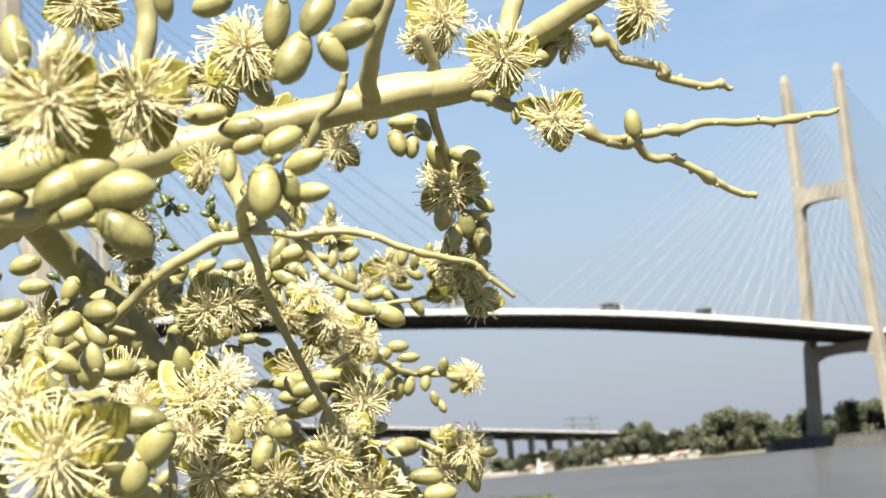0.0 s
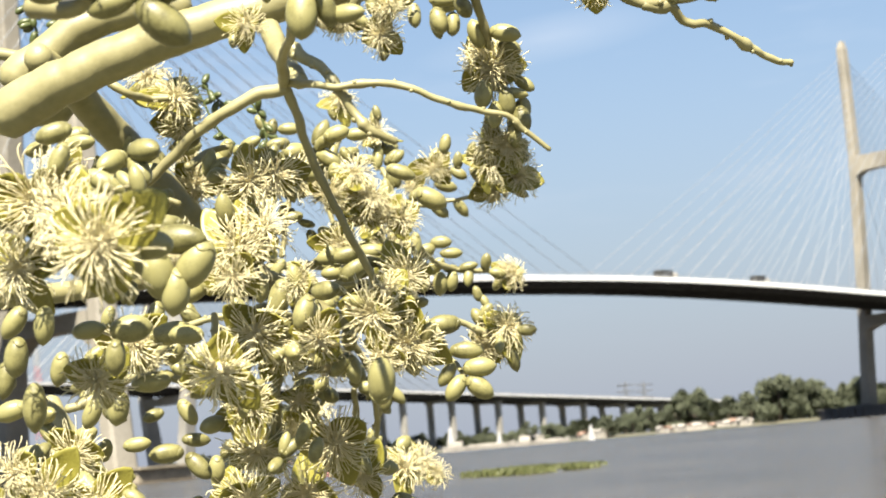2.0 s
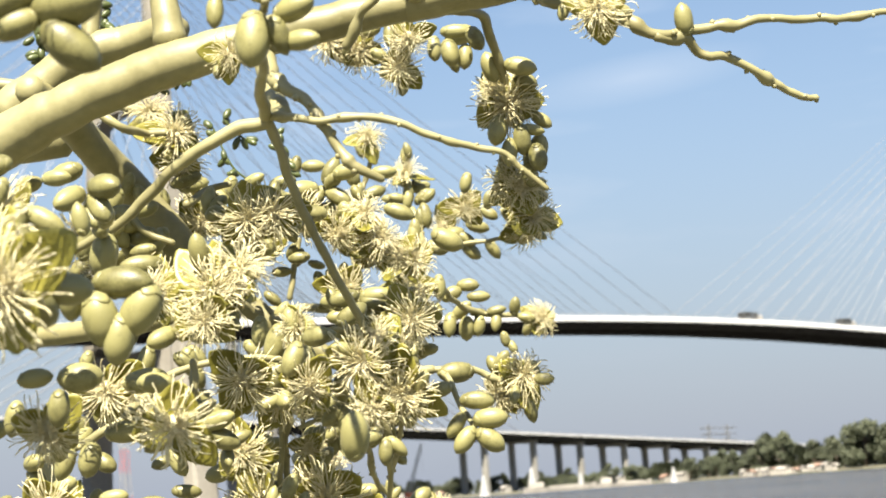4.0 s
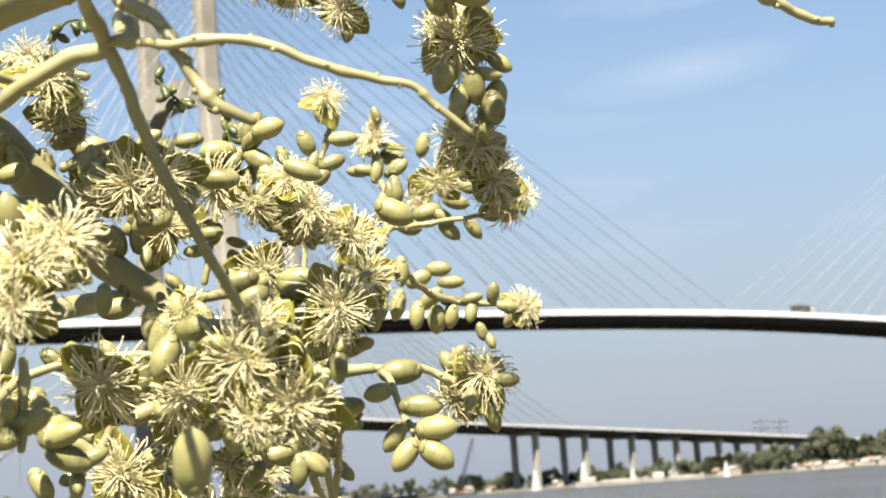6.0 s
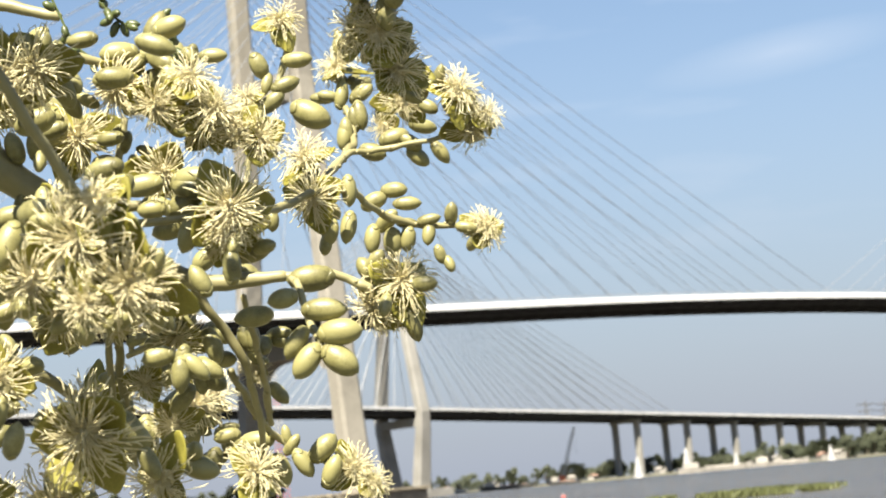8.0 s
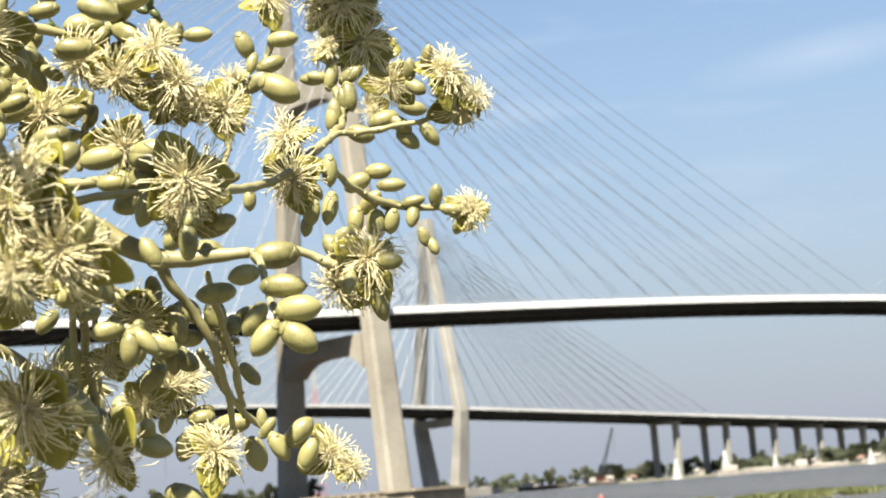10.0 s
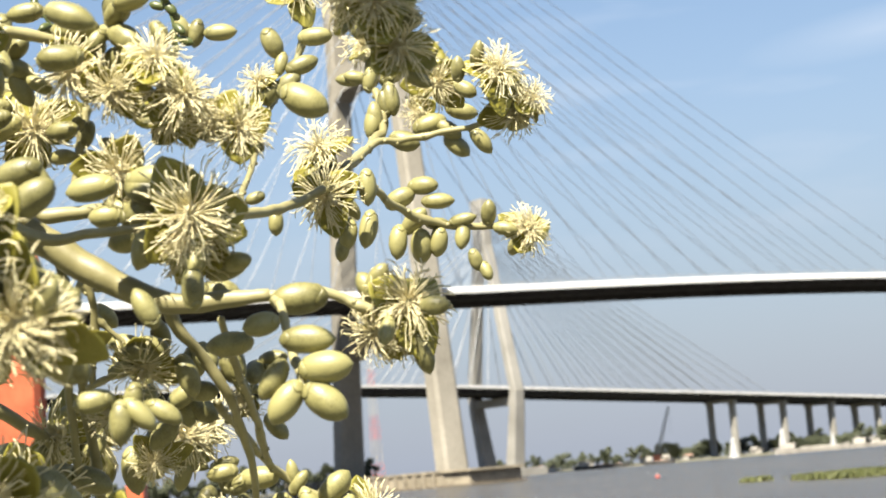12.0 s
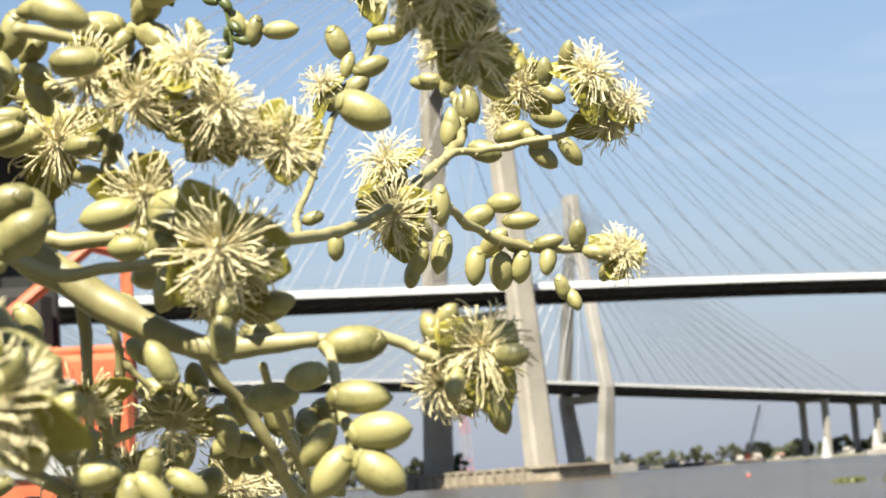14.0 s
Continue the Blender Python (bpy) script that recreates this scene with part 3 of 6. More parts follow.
# ---- floating weed and a buoy ----
def weed_mat(x, y, rx, ry, seed, n):
    rnd = random.Random(seed)
    verts, faces = [], []
    for k in range(n):
        a, r = rnd.uniform(0, 6.283), math.sqrt(rnd.random()) * (0.75 + 0.25 * noise.noise(Vector((k * 0.1, seed, 0))))
        px, py = x + math.cos(a) * r * rx + rnd.gauss(0, 0.25), y + math.sin(a) * r * ry + rnd.gauss(0, 0.3)
        if noise.noise(Vector((px * 0.5, py * 0.35, seed))) < -0.12:
            continue
        h = rnd.uniform(0.05, 0.24)
        lean = Vector((rnd.gauss(0, 0.35), rnd.gauss(0, 0.35), 1)).normalized()
        u = lean.orthogonal().normalized()
        u = Matrix.Rotation(rnd.uniform(0, 6.28), 3, lean) @ u
        v = lean.cross(u)
        b, s = Vector((px, py, 0.0)), rnd.uniform(0.06, 0.14)
        m = len(verts)
        verts += [b, b + lean * h - u * s, b + lean * (h + s * 0.7) + v * s * 0.3, b + lean * h + u * s]
        faces.append((m, m + 1, m + 2, m + 3))
    me = bpy.data.meshes.new("water_hyacinth")
    me.from_pydata([tuple(v) for v in verts], [], faces)
    me.materials.append(WEED)
    tagged(new("water_hyacinth", me), "drifting mat of bright green water hyacinth on the river", "water plants", kind="stuff")


weed_mat(10.2, 90.0, 3.9, 9.0, 1, 8000)
weed_mat(5.5, 96.0, 0.8, 2.0, 4, 160)


def buoy():
    t = thing("buoy", "small red float on the river", "buoy")
    bm = bmesh.new()
    bmesh.ops.create_uvsphere(bm, u_segments=14, v_segments=8, radius=0.22, matrix=Matrix.LocRotScale((0.6, 162, 0.1), None, (1, 1, 0.8)))
    part("float", bm, RED, t, smooth=True)
    bm = bmesh.new()
    tube(bm, [(0.6, 162, 0.2), (0.6, 162, 0.5)], [0.03, 0.03], 6)
    part("pin", bm, STEEL_GREY, t)


buoy()


# ---- orange machine at the bank ----
def machine():
    """An orange cab frame with a dark inside, a raised arm and a grey flank."""
    t = thing("excavator", "orange excavator with a dark open cab parked at the bank", "excavator")
    d = 26.0
    s, c = math.sin(radians(-20.5)), math.cos(radians(-20.5))
    t.matrix_basis = pose(s * d, c * d, 0.0, 0, 0, 20.5)
    for x in (-1.7, 0.85):
        for y in (-0.6, 0.7):
            bm = bmesh.new()
            box(bm, (x - 0.07, y - 0.07, 2.6), (x + 0.07, y + 0.07, 5.45 if x > 0 else 6.95), 0.02)
            part("post", bm, ORANGE, t)
    bm = bmesh.new()
    box(bm, (-1.85, -0.9, 3.53), (0.98, 0.95, 3.66), 0.04)
    part("floor_plate", bm, ORANGE, t)
    bm = bmesh.new()
    box(bm, (-3.2, 0.5, 2.7), (-0.1, 0.62, 7.0), 0.05)
    part("shade_cloth", bm, BLACK, t, "black shade cloth hung behind the cab")
    bm = bmesh.new()
    box(bm, (-1.9, -0.8, 6.9), (-0.1, 0.9, 7.05), 0.04)
    part("roof", bm, BLACK, t)
    bm = bmesh.new()
    box(bm, (-1.3, -0.2, 3.64), (-0.2, 0.45, 4.6), 0.15)
    part("seat", bm, BLACK, t)
    bm = bmesh.new()
    tube(bm, [(-2.2, -1.05, 2.75), (-1.0, -1.05, 3.9), (0.34, -1.0, 5.0), (0.85, -0.62, 4.9)], [0.10, 0.10, 0.09, 0.07], 8)
    part("arm", bm, ORANGE, t)
    bm = bmesh.new()
    box(bm, (-1.8, -1.0, 1.5), (0.85, 1.0, 3.55), 0.10)
    part("engine_cover", bm, ORANGE, t)
    bm = bmesh.new()
    box(bm, (-1.2, -1.06, 1.9), (0.1, -0.99, 3.2), 0.03)
    part("side_panel", bm, STEEL_GREY, t, "dull grey steel side panel")
    for y in (-0.9, 0.55):
        bm = bmesh.new()
        loft(bm, [[(x * 1.0, y + e, z) for x, z in ((-1.9, 0.45), (-1.6, 0.1), (1.2, 0.1), (1.5, 0.45), (1.3, 0.95), (-1.7, 0.95))] for e in (0, 0.4)])
        part("track", bm, HULL, t)
    bm = bmesh.new()
    box(bm, (-0.9, -0.5, 0.9), (0.6, 0.5, 1.5), 0.05)
    part("slew_ring", bm, STEEL_GREY, t)


machine()


# ---- the palm's flower clusters ----
BUD = material("flower_bud", (0.036, 0.033, 0.006), (0.216, 0.201, 0.082), 2.2, 0.45, 0.12, 26.0, vary=0.34, through=0.0, dist=0.0004)
PETAL = material("petal", (0.14, 0.127, 0.013), (0.30, 0.276, 0.058), 3.0, 0.40, 0.10, 24.0, vary=0.2, through=0.28, dist=0.0003)
STAMEN = material("stamen", (0.48, 0.42, 0.22), (0.76, 0.70, 0.47), 4.0, 0.55, 0.0, 700.0, vary=0.25, through=0.25)
STEM = material("pale_green_stem", (0.125, 0.111, 0.045), (0.255, 0.233, 0.116), 30.0, 0.50, 0.25, 320.0, vary=0.1, dist=0.0005)
FRUIT = material("dark_green_fruit", (0.028, 0.036, 0.008), (0.07, 0.085, 0.025), 60.0, 0.40, 0.05, 300.0, vary=0.2)


def bud_mesh(seed, fat, tip):
    """Egg-shaped bud along +x, length 1, with three faint seams, a point and a cupped base."""
    rnd = random.Random(seed)
    bm = bmesh.new()
    rings, n = [], 15
    for i in range(14):
        t = i / 13
        x = -0.5 + t
        u = abs(2 * t - 1)
        body = max(0.05, 1 - u ** 2.4) ** 0.52 if t < 0.5 else max(0.012, 1 - u ** (2.5 - 0.45 * tip)) ** 0.66
        r = fat * 0.5 * body
        ring = []
        for j in range(n):
            a = 2 * math.pi * j / n
            k = 1 - 0.04 * abs(math.cos(1.5 * a)) ** 8 * t
            bend = 0.05 * (seed % 3 - 1) * t * t
            ring.append((x, r * k * math.cos(a) + bend, r * k * math.sin(a)))
        rings.append(ring)
    loft(bm, rings)
    cup = []
    for i in range(5):                                       # the three-lobed cup at the base
        t0 = i / 4
        ring = []
        for j in range(n):
            a = 2 * math.pi * j / n
            t = t0 * (0.17 + 0.07 * math.cos(3 * a))
            r = fat * 0.5 * max(0.05, 1 - abs(2 * t - 1) ** 2.4) ** 0.52 * (1.035 if i < 4 else 0.98)
            ring.append((-0.515 + t, r * math.cos(a), r * math.sin(a)))
        cup.append(ring)
    loft(bm, cup)
    return mesh_of("flower_bud", bm, BUD, True)


def petal_mesh(seed, openness):
    """One boat-shaped petal, hollow side in, from the origin along +x and out to +z."""
    rnd = random.Random(seed)
    bm = bmesh.new()
    top, low = [], []
    for i in range(9):
        t = i / 8
        w = 0.30 * math.sin(math.pi * min(0.985, 0.10 + 0.90 * t) ** 0.9) ** 0.8
        lift = openness * t - 0.25 * t * t * (1 - openness * 0.3)
        ra, rb = [], []
        for s in (-1, -0.6, -0.2, 0.2, 0.6, 1):
            cup = 0.16 * s * s * math.sin(math.pi * min(1, t + 0.1))
            p = Vector((0.80 * t * (1 - 0.2 * openness), w * s, 0.10 + lift - cup + rnd.gauss(0, 0.008)))
            ra.append(p)
            rb.append(p + Vector((0.0, 0, 0.035)))
        top.append(rb)
        low.append(ra)
    loft(bm, [a + b[::-1] for a, b in zip(low, top)])
    return mesh_of("petal", bm, PETAL, True)


def stamen_mesh(seed, count):
    """A brush of fine filaments that arch out of a pale core and curl at their long anthers."""
    rnd = random.Random(seed)
    bm = bmesh.new()
    for k in range(count):
        tilt, a = math.acos(1 - 1.08 * (k + 0.5) / count) + rnd.gauss(0, 0.10), k * 2.39996 + rnd.gauss(0, 0.25)
        early = tilt * 0.72                                  # leaves the core steeper, then leans out
        d = Vector((math.cos(tilt), math.sin(tilt) * math.cos(a), math.sin(tilt) * math.sin(a)))
        e = Vector((math.cos(early), math.sin(early) * math.cos(a), math.sin(early) * math.sin(a)))
        side = Matrix.Rotation(rnd.uniform(0, 6.28), 3, d) @ d.orthogonal().normalized()
        ln = rnd.uniform(0.82, 1.15) if k % 4 else rnd.uniform(0.45, 0.8)
        c1, c2 = rnd.gauss(0, 0.04), rnd.gauss(0, 0.095)
        sag = Vector((-0.16, 0, 0)) * rnd.random() * math.sin(tilt)
        pts = [e * 0.12, e * ln * 0.42 + side * c1 * 0.4, (e + d).normalized() * ln * 0.68 + side * c1 * 1.2 + sag * 0.3,
               d * ln * 0.86 + side * (c1 + c2 * 0.25) + sag * 0.8, d * ln * 0.95 + side * (c1 + c2 * 0.7) + sag * 1.3, d * ln + side * (c1 + c2 * 1.5) + sag * 1.5]
        tube(bm, pts, [0.016, 0.010, 0.0085, 0.014, 0.017, 0.008], 5)
    bmesh.ops.create_icosphere(bm, subdivisions=2, radius=0.24)
    return mesh_of("stamens", bm, STAMEN, True)


BUDS = [bud_mesh(i, f, t) for i, (f, t) in enumerate(((0.53, 0.5), (0.50, 0.9), (0.56, 0.4), (0.52, 1.2), (0.60, 0.6)))]
PETALS = [petal_mesh(20 + i, o) for i, o in enumerate((0.35, 0.65, 0.9))]
STAMENS = [stamen_mesh(40 + i, n) for i, n in enumerate((150, 132, 164, 142))]
FRUIT_MESH = BUDS[0].copy()
FRUIT_MESH.materials.clear()
FRUIT_MESH.materials.append(FRUIT)
prnd = random.Random(77)


def aim(p, d, size, spin):
    """A matrix that sets +x along d."""
    q = Vector(d).to_track_quat("X", "Z").to_matrix().to_4x4()
    return Matrix.Translation(p) @ q @ Matrix.Rotation(spin, 4, "X") @ Matrix.Scale(size, 4)


def bud(parent, p, d, length, mesh=None):
    ob = part("flower_bud" if mesh is None else "fruit", mesh or prnd.choice(BUDS), BUD, parent)
    m = aim(p, d, length, prnd.uniform(0, 6.28))
    f = prnd.uniform(0.92, 1.1)
    ob.matrix_basis = m @ Matrix.Diagonal((1, f, f, 1))
    return ob


def flower(parent, p, d, size):
    """An open flower: three petals and its brush of stamens."""
    spin = prnd.uniform(0, 6.28)
    d = Vector(d).normalized() + Vector((-0.12, -0.40, 0.42))          # they turn to the light
    ob = part("open_flower", prnd.choice(STAMENS), STAMEN, parent, "open flower with a brush of cream stamens")
    ob.matrix_basis = aim(p, d, size, spin)
    for k in range(3):
        pe = part("petal", prnd.choice(PETALS), PETAL, ob)
        a = 2.0944 * k + prnd.uniform(-0.25, 0.25)
        pe.matrix_basis = Matrix.Rotation(a, 4, "X") @ Matrix.Rotation(-prnd.uniform(0.75, 1.45), 4, "Y") @ Matrix.Diagonal((1.25, 1.65, 1.2, 1))
    back = Vector(d).normalized()
    for k in range(prnd.choice((1, 2, 2, 3))):              # unopened buds packed behind it on the same twig
        side = Vector((prnd.gauss(0, 1), prnd.uniform(0.2, 1.5), prnd.gauss(0, 1))).normalized()
        q = Vector(p) - back * size * prnd.uniform(0.25, 0.7) + side * size * prnd.uniform(0.35, 0.7) + Vector((0, size * 0.5, 0))
        bud(rear if parent is front else parent, q, (side * 0.8 + back * prnd.uniform(-0.2, 0.8)), min(0.013, size * prnd.uniform(0.75, 1.05)))
    return ob


def stem(parent, pts, radii, knobs=0.0, name="branch"):
    """A tapering, uneven branch through points, swollen at its nodes; knobs: zigzag and scars where buds have dropped."""
    p, r = smooth_path(pts, radii, 10)
    wild = max(knobs, 0.16)
    q, run, last, scars = [], 0.0, p[0], []
    for i, (a, b) in enumerate(zip(p, r)):
        run += (a - last).length
        last = a
        shift = Vector((noise.noise(a * 170), noise.noise(a * 170 + Vector((7, 0, 0))), noise.noise(a * 170 + Vector((0, 9, 0)))))
        q.append(a + shift * min(b, 0.0016) * wild * 2.2)
        node = math.exp(-((i % 10 - 5) / 1.6) ** 2) if i % 20 < 10 else 0.0
        r[i] = b * (1 + (0.16 * noise.noise(a * 210 + Vector((3, 1, 8))) + (0.10 + 0.75 * knobs) * node) * min(1.0, 0.0014 / b))
        if knobs and run > 0.0030 + 1.2 * b:
            run = 0.0
            scars.append((len(q) - 1, b))
    p = q
    bm = bmesh.new()
    for k, (i, b) in enumerate(scars):
        way = (p[min(i + 1, len(p) - 1)] - p[max(i - 1, 0)]).normalized()
        out = Matrix.Rotation(k * 2.6 + 0.4, 3, way) @ way.orthogonal().normalized()
        m = Matrix.Translation(p[i] + out * b * 0.85) @ out.to_track_quat("Z", "Y").to_matrix().to_4x4() @ Matrix.Diagonal((b * 0.75, b * 0.75, b * (0.6 + 0.5 * knobs), 1))
        bmesh.ops.create_icosphere(bm, subdivisions=1, radius=1.0, matrix=m)
    p = [p[0] + (p[0] - p[1]).normalized() * r[0] * 0.5, *p, p[-1] + (p[-1] - p[-2]).normalized() * r[-1] * 0.6]
    r = [r[0] * 0.55, *r, r[-1] * 0.45]
    tube(bm, p, r, 12)
    return part(name, bm, STEM, parent, smooth=True)


front = thing("palm_flower_cluster", "pale green branched palm flower cluster with buds and open cream flowers", "palm flowers", "palm flower clusters")
rear = thing("palm_flower_cluster", "smaller palm flower branch with olive buds and cream stamens, partly shaded", "palm flowers", "palm flower clusters")
fruits = thing("palm_fruit_cluster", "dark green strings of small unripe palm fruits in shade", "palm fruits")


def trunk():
    """The palm's own ringed trunk, beside the clusters that grow from it."""
    t = thing("palm_tree", "ringed grey-green palm trunk rising from the bank", "palm")
    pts, rad = [], []
    for i in range(60):
        z = -0.1 + i * 0.045
        pts.append((-0.52 + 0.01 * math.sin(z * 2), 0.62, z))
        rad.append(0.058 - 0.006 * z + (0.003 if i % 3 == 0 else 0))
    bm = bmesh.new()
    tube(bm, pts, rad, 20)
    part("trunk", bm, STEM, t, smooth=True)


trunk()
stem(front, [(-0.51, 0.61, 1.62), (-0.40, 0.55, 1.615), (-0.28, 0.48, 1.61), (-0.158, 0.392, 1.597)], [0.016, 0.014, 0.010, 0.0085])
stem(front, [(-0.51, 0.61, 1.56), (-0.36, 0.56, 1.60), (-0.22, 0.48, 1.615), (-0.135, 0.452, 1.618)], [0.012, 0.010, 0.008, 0.006])
stem(rear, [(-0.50, 0.63, 1.60), (-0.30, 0.60, 1.58), (-0.17, 0.53, 1.565), (-0.087, 0.472, 1.563)], [0.008, 0.006, 0.004, 0.0026])
stem(fruits, [(-0.50, 0.64, 1.70), (-0.35, 0.70, 1.72), (-0.2, 0.72, 1.70), (-0.145, 0.72, 1.685)], [0.006, 0.005, 0.003, 0.002], name="fruit_stalk")


def fruit_string(pts, n, size):
    """A thin stalk with dark fruits set all round it."""
    p, r = smooth_path(pts, [size * 0.09] * len(pts), 8)
    bm = bmesh.new()
    tube(bm, p, r, 6)
    part("fruit_stalk", bm, FRUIT, fruits)
    for i in range(n):
        q = p[min(len(p) - 1, int(i / n * len(p)))]
        d = Vector((prnd.gauss(0, 1), prnd.gauss(0, 0.7), prnd.gauss(-0.3, 0.8))).normalized()
        bud(fruits, q + d * size * 0.62, d, size * prnd.uniform(0.85, 1.1), FRUIT_MESH)


stem(front, [(-0.1444, 0.3900, 1.6027), (-0.1261, 0.3850, 1.6103), (-0.1054, 0.3800, 1.6168), (-0.0823, 0.3750, 1.6223), (-0.0543, 0.3720, 1.6269), (-0.0350, 0.3700, 1.6297), (-0.0076, 0.3650, 1.6329)], [0.0073, 0.0067, 0.0062, 0.0056, 0.0051, 0.0046, 0.0040])
stem(front, [(-0.1436, 0.4100, 1.6171), (-0.1315, 0.4100, 1.6260), (-0.1209, 0.4100, 1.6328), (-0.1059, 0.4100, 1.6363), (-0.0925, 0.4000, 1.6363)], [0.0062, 0.0058, 0.0053, 0.0049, 0.0043])
stem(front, [(-0.1170, 0.4100, 1.6547), (-0.1181, 0.4100, 1.6456), (-0.1193, 0.4100, 1.6350)], [0.0024, 0.0027, 0.0030])
stem(front, [(-0.0948, 0.3850, 1.6469), (-0.0934, 0.3800, 1.6366), (-0.0924, 0.3780, 1.6267)], [0.0034, 0.0040, 0.0047])
stem(front, [(-0.0633, 0.3080, 1.5886), (-0.0632, 0.2900, 1.5913), (-0.0610, 0.2700, 1.5916), (-0.0598, 0.2400, 1.5906), (-0.0556, 0.2000, 1.5858)], [0.0014, 0.0012, 0.0011, 0.0009, 0.0007])
stem(front, [(-0.0630, 0.3080, 1.5880), (-0.0711, 0.3100, 1.5870), (-0.0785, 0.3120, 1.5835), (-0.0855, 0.3150, 1.5799), (-0.0944, 0.3200, 1.5731), (-0.0997, 0.3220, 1.5691), (-0.1082, 0.3250, 1.5653), (-0.1184, 0.3300, 1.5619)], [0.0017, 0.0016, 0.0015, 0.0014, 0.0013, 0.0012, 0.0011, 0.0010])
stem(front, [(-0.0621, 0.3130, 1.5991), (-0.0578, 0.3090, 1.5955), (-0.0532, 0.3060, 1.5911), (-0.0497, 0.3030, 1.5851), (-0.0467, 0.3020, 1.5786), (-0.0432, 0.3020, 1.5743), (-0.0377, 0.3030, 1.5718)], [0.0017, 0.0015, 0.0013, 0.0012, 0.0012, 0.0012, 0.0009], 0.35)
stem(front, [(-0.0628, 0.3070, 1.5884), (-0.0577, 0.3030, 1.5876), (-0.0507, 0.3000, 1.5856), (-0.0395, 0.2990, 1.5858), (-0.0264, 0.3000, 1.5809), (-0.0176, 0.3020, 1.5782), (-0.0098, 0.3030, 1.5761), (-0.0061, 0.3040, 1.5725), (-0.0003, 0.3050, 1.5673)], [0.0010, 0.0010, 0.0009, 0.0009, 0.0008, 0.0008, 0.0007, 0.0007, 0.0006], 0.3)
stem(front, [(-0.0633, 0.3080, 1.5886), (-0.0607, 0.3120, 1.5810), (-0.0592, 0.3160, 1.5746), (-0.0541, 0.3220, 1.5621), (-0.0487, 0.3280, 1.5505), (-0.0443, 0.3330, 1.5410), (-0.0424, 0.3360, 1.5314)], [0.0013, 0.0012, 0.0011, 0.0011, 0.0010, 0.0009, 0.0008])
stem(front, [(-0.1289, 0.3700, 1.5165), (-0.1183, 0.3700, 1.5202), (-0.1076, 0.3700, 1.5266), (-0.0992, 0.3850, 1.5362), (-0.0889, 0.3900, 1.5396), (-0.0791, 0.3900, 1.5409), (-0.0696, 0.3900, 1.5392), (-0.0650, 0.4000, 1.5384)], [0.0012, 0.0011, 0.0011, 0.0010, 0.0010, 0.0009, 0.0009, 0.0008], 0.3)
stem(front, [(-0.0856, 0.3300, 1.5355), (-0.0857, 0.3300, 1.5272), (-0.0864, 0.3300, 1.5190)], [0.0010, 0.0009, 0.0008], 0.3)
stem(front, [(-0.0790, 0.4000, 1.5409), (-0.0802, 0.4000, 1.5325), (-0.0827, 0.4000, 1.5257), (-0.0873, 0.4000, 1.5177)], [0.0013, 0.0011, 0.0010, 0.0008], 0.3)
stem(front, [(-0.0967, 0.4000, 1.5254), (-0.0858, 0.4000, 1.5190), (-0.0778, 0.4000, 1.5128)], [0.0014, 0.0014, 0.0014], 0.3)
stem(front, [(-0.1159, 0.4000, 1.6136), (-0.1097, 0.4000, 1.6087), (-0.1043, 0.4100, 1.6089), (-0.0984, 0.4100, 1.6085)], [0.0013, 0.0012, 0.0011, 0.0010])
stem(front, [(-0.0951, 0.4200, 1.5890), (-0.0888, 0.4300, 1.5948), (-0.0826, 0.4300, 1.5959)], [0.0012, 0.0011, 0.0009])
stem(front, [(-0.1094, 0.4000, 1.5846), (-0.1040, 0.4000, 1.5784), (-0.0970, 0.4000, 1.5750)], [0.0011, 0.0010, 0.0009])
stem(front, [(-0.1350, 0.4000, 1.6216), (-0.1300, 0.4150, 1.6180), (-0.1253, 0.4300, 1.6131), (-0.1133, 0.4480, 1.5986), (-0.0969, 0.4520, 1.5759)], [0.0043, 0.0047, 0.0051, 0.0055, 0.0057])
stem(front, [(-0.1095, 0.4520, 1.5867), (-0.0976, 0.4520, 1.5757), (-0.0897, 0.4520, 1.5683), (-0.0792, 0.4520, 1.5601), (-0.0674, 0.4520, 1.5511), (-0.0556, 0.4520, 1.5431), (-0.0452, 0.4530, 1.5382), (-0.0345, 0.4540, 1.5381), (-0.0257, 0.4550, 1.5384)], [0.0049, 0.0045, 0.0040, 0.0036, 0.0031, 0.0027, 0.0022, 0.0018, 0.0014])
stem(front, [(-0.0257, 0.4550, 1.5384), (-0.0168, 0.4550, 1.5382), (-0.0104, 0.4570, 1.5362), (-0.0045, 0.4570, 1.5332)], [0.0011, 0.0010, 0.0010, 0.0010], 0.3)
stem(front, [(-0.0232, 0.4500, 1.5370), (-0.0209, 0.4450, 1.5339), (-0.0192, 0.4400, 1.5264), (-0.0160, 0.4320, 1.5204), (-0.0150, 0.4300, 1.5176)], [0.0009, 0.0009, 0.0008, 0.0008, 0.0008], 0.3)
stem(front, [(-0.1112, 0.4800, 1.5298), (-0.0998, 0.4800, 1.5259), (-0.0911, 0.4900, 1.5191), (-0.0871, 0.5000, 1.5139), (-0.0894, 0.5100, 1.5015)], [0.0019, 0.0017, 0.0015, 0.0014, 0.0012])
stem(front, [(-0.0710, 0.4700, 1.5334), (-0.0728, 0.4800, 1.5257), (-0.0751, 0.4900, 1.5147), (-0.0757, 0.5000, 1.4973)], [0.0011, 0.0011, 0.0011, 0.0010], 0.3)
stem(front, [(-0.0369, 0.4600, 1.5351), (-0.0363, 0.4700, 1.5246), (-0.0381, 0.4900, 1.5173), (-0.0417, 0.5200, 1.5065)], [0.0008, 0.0008, 0.0009, 0.0009], 0.3)
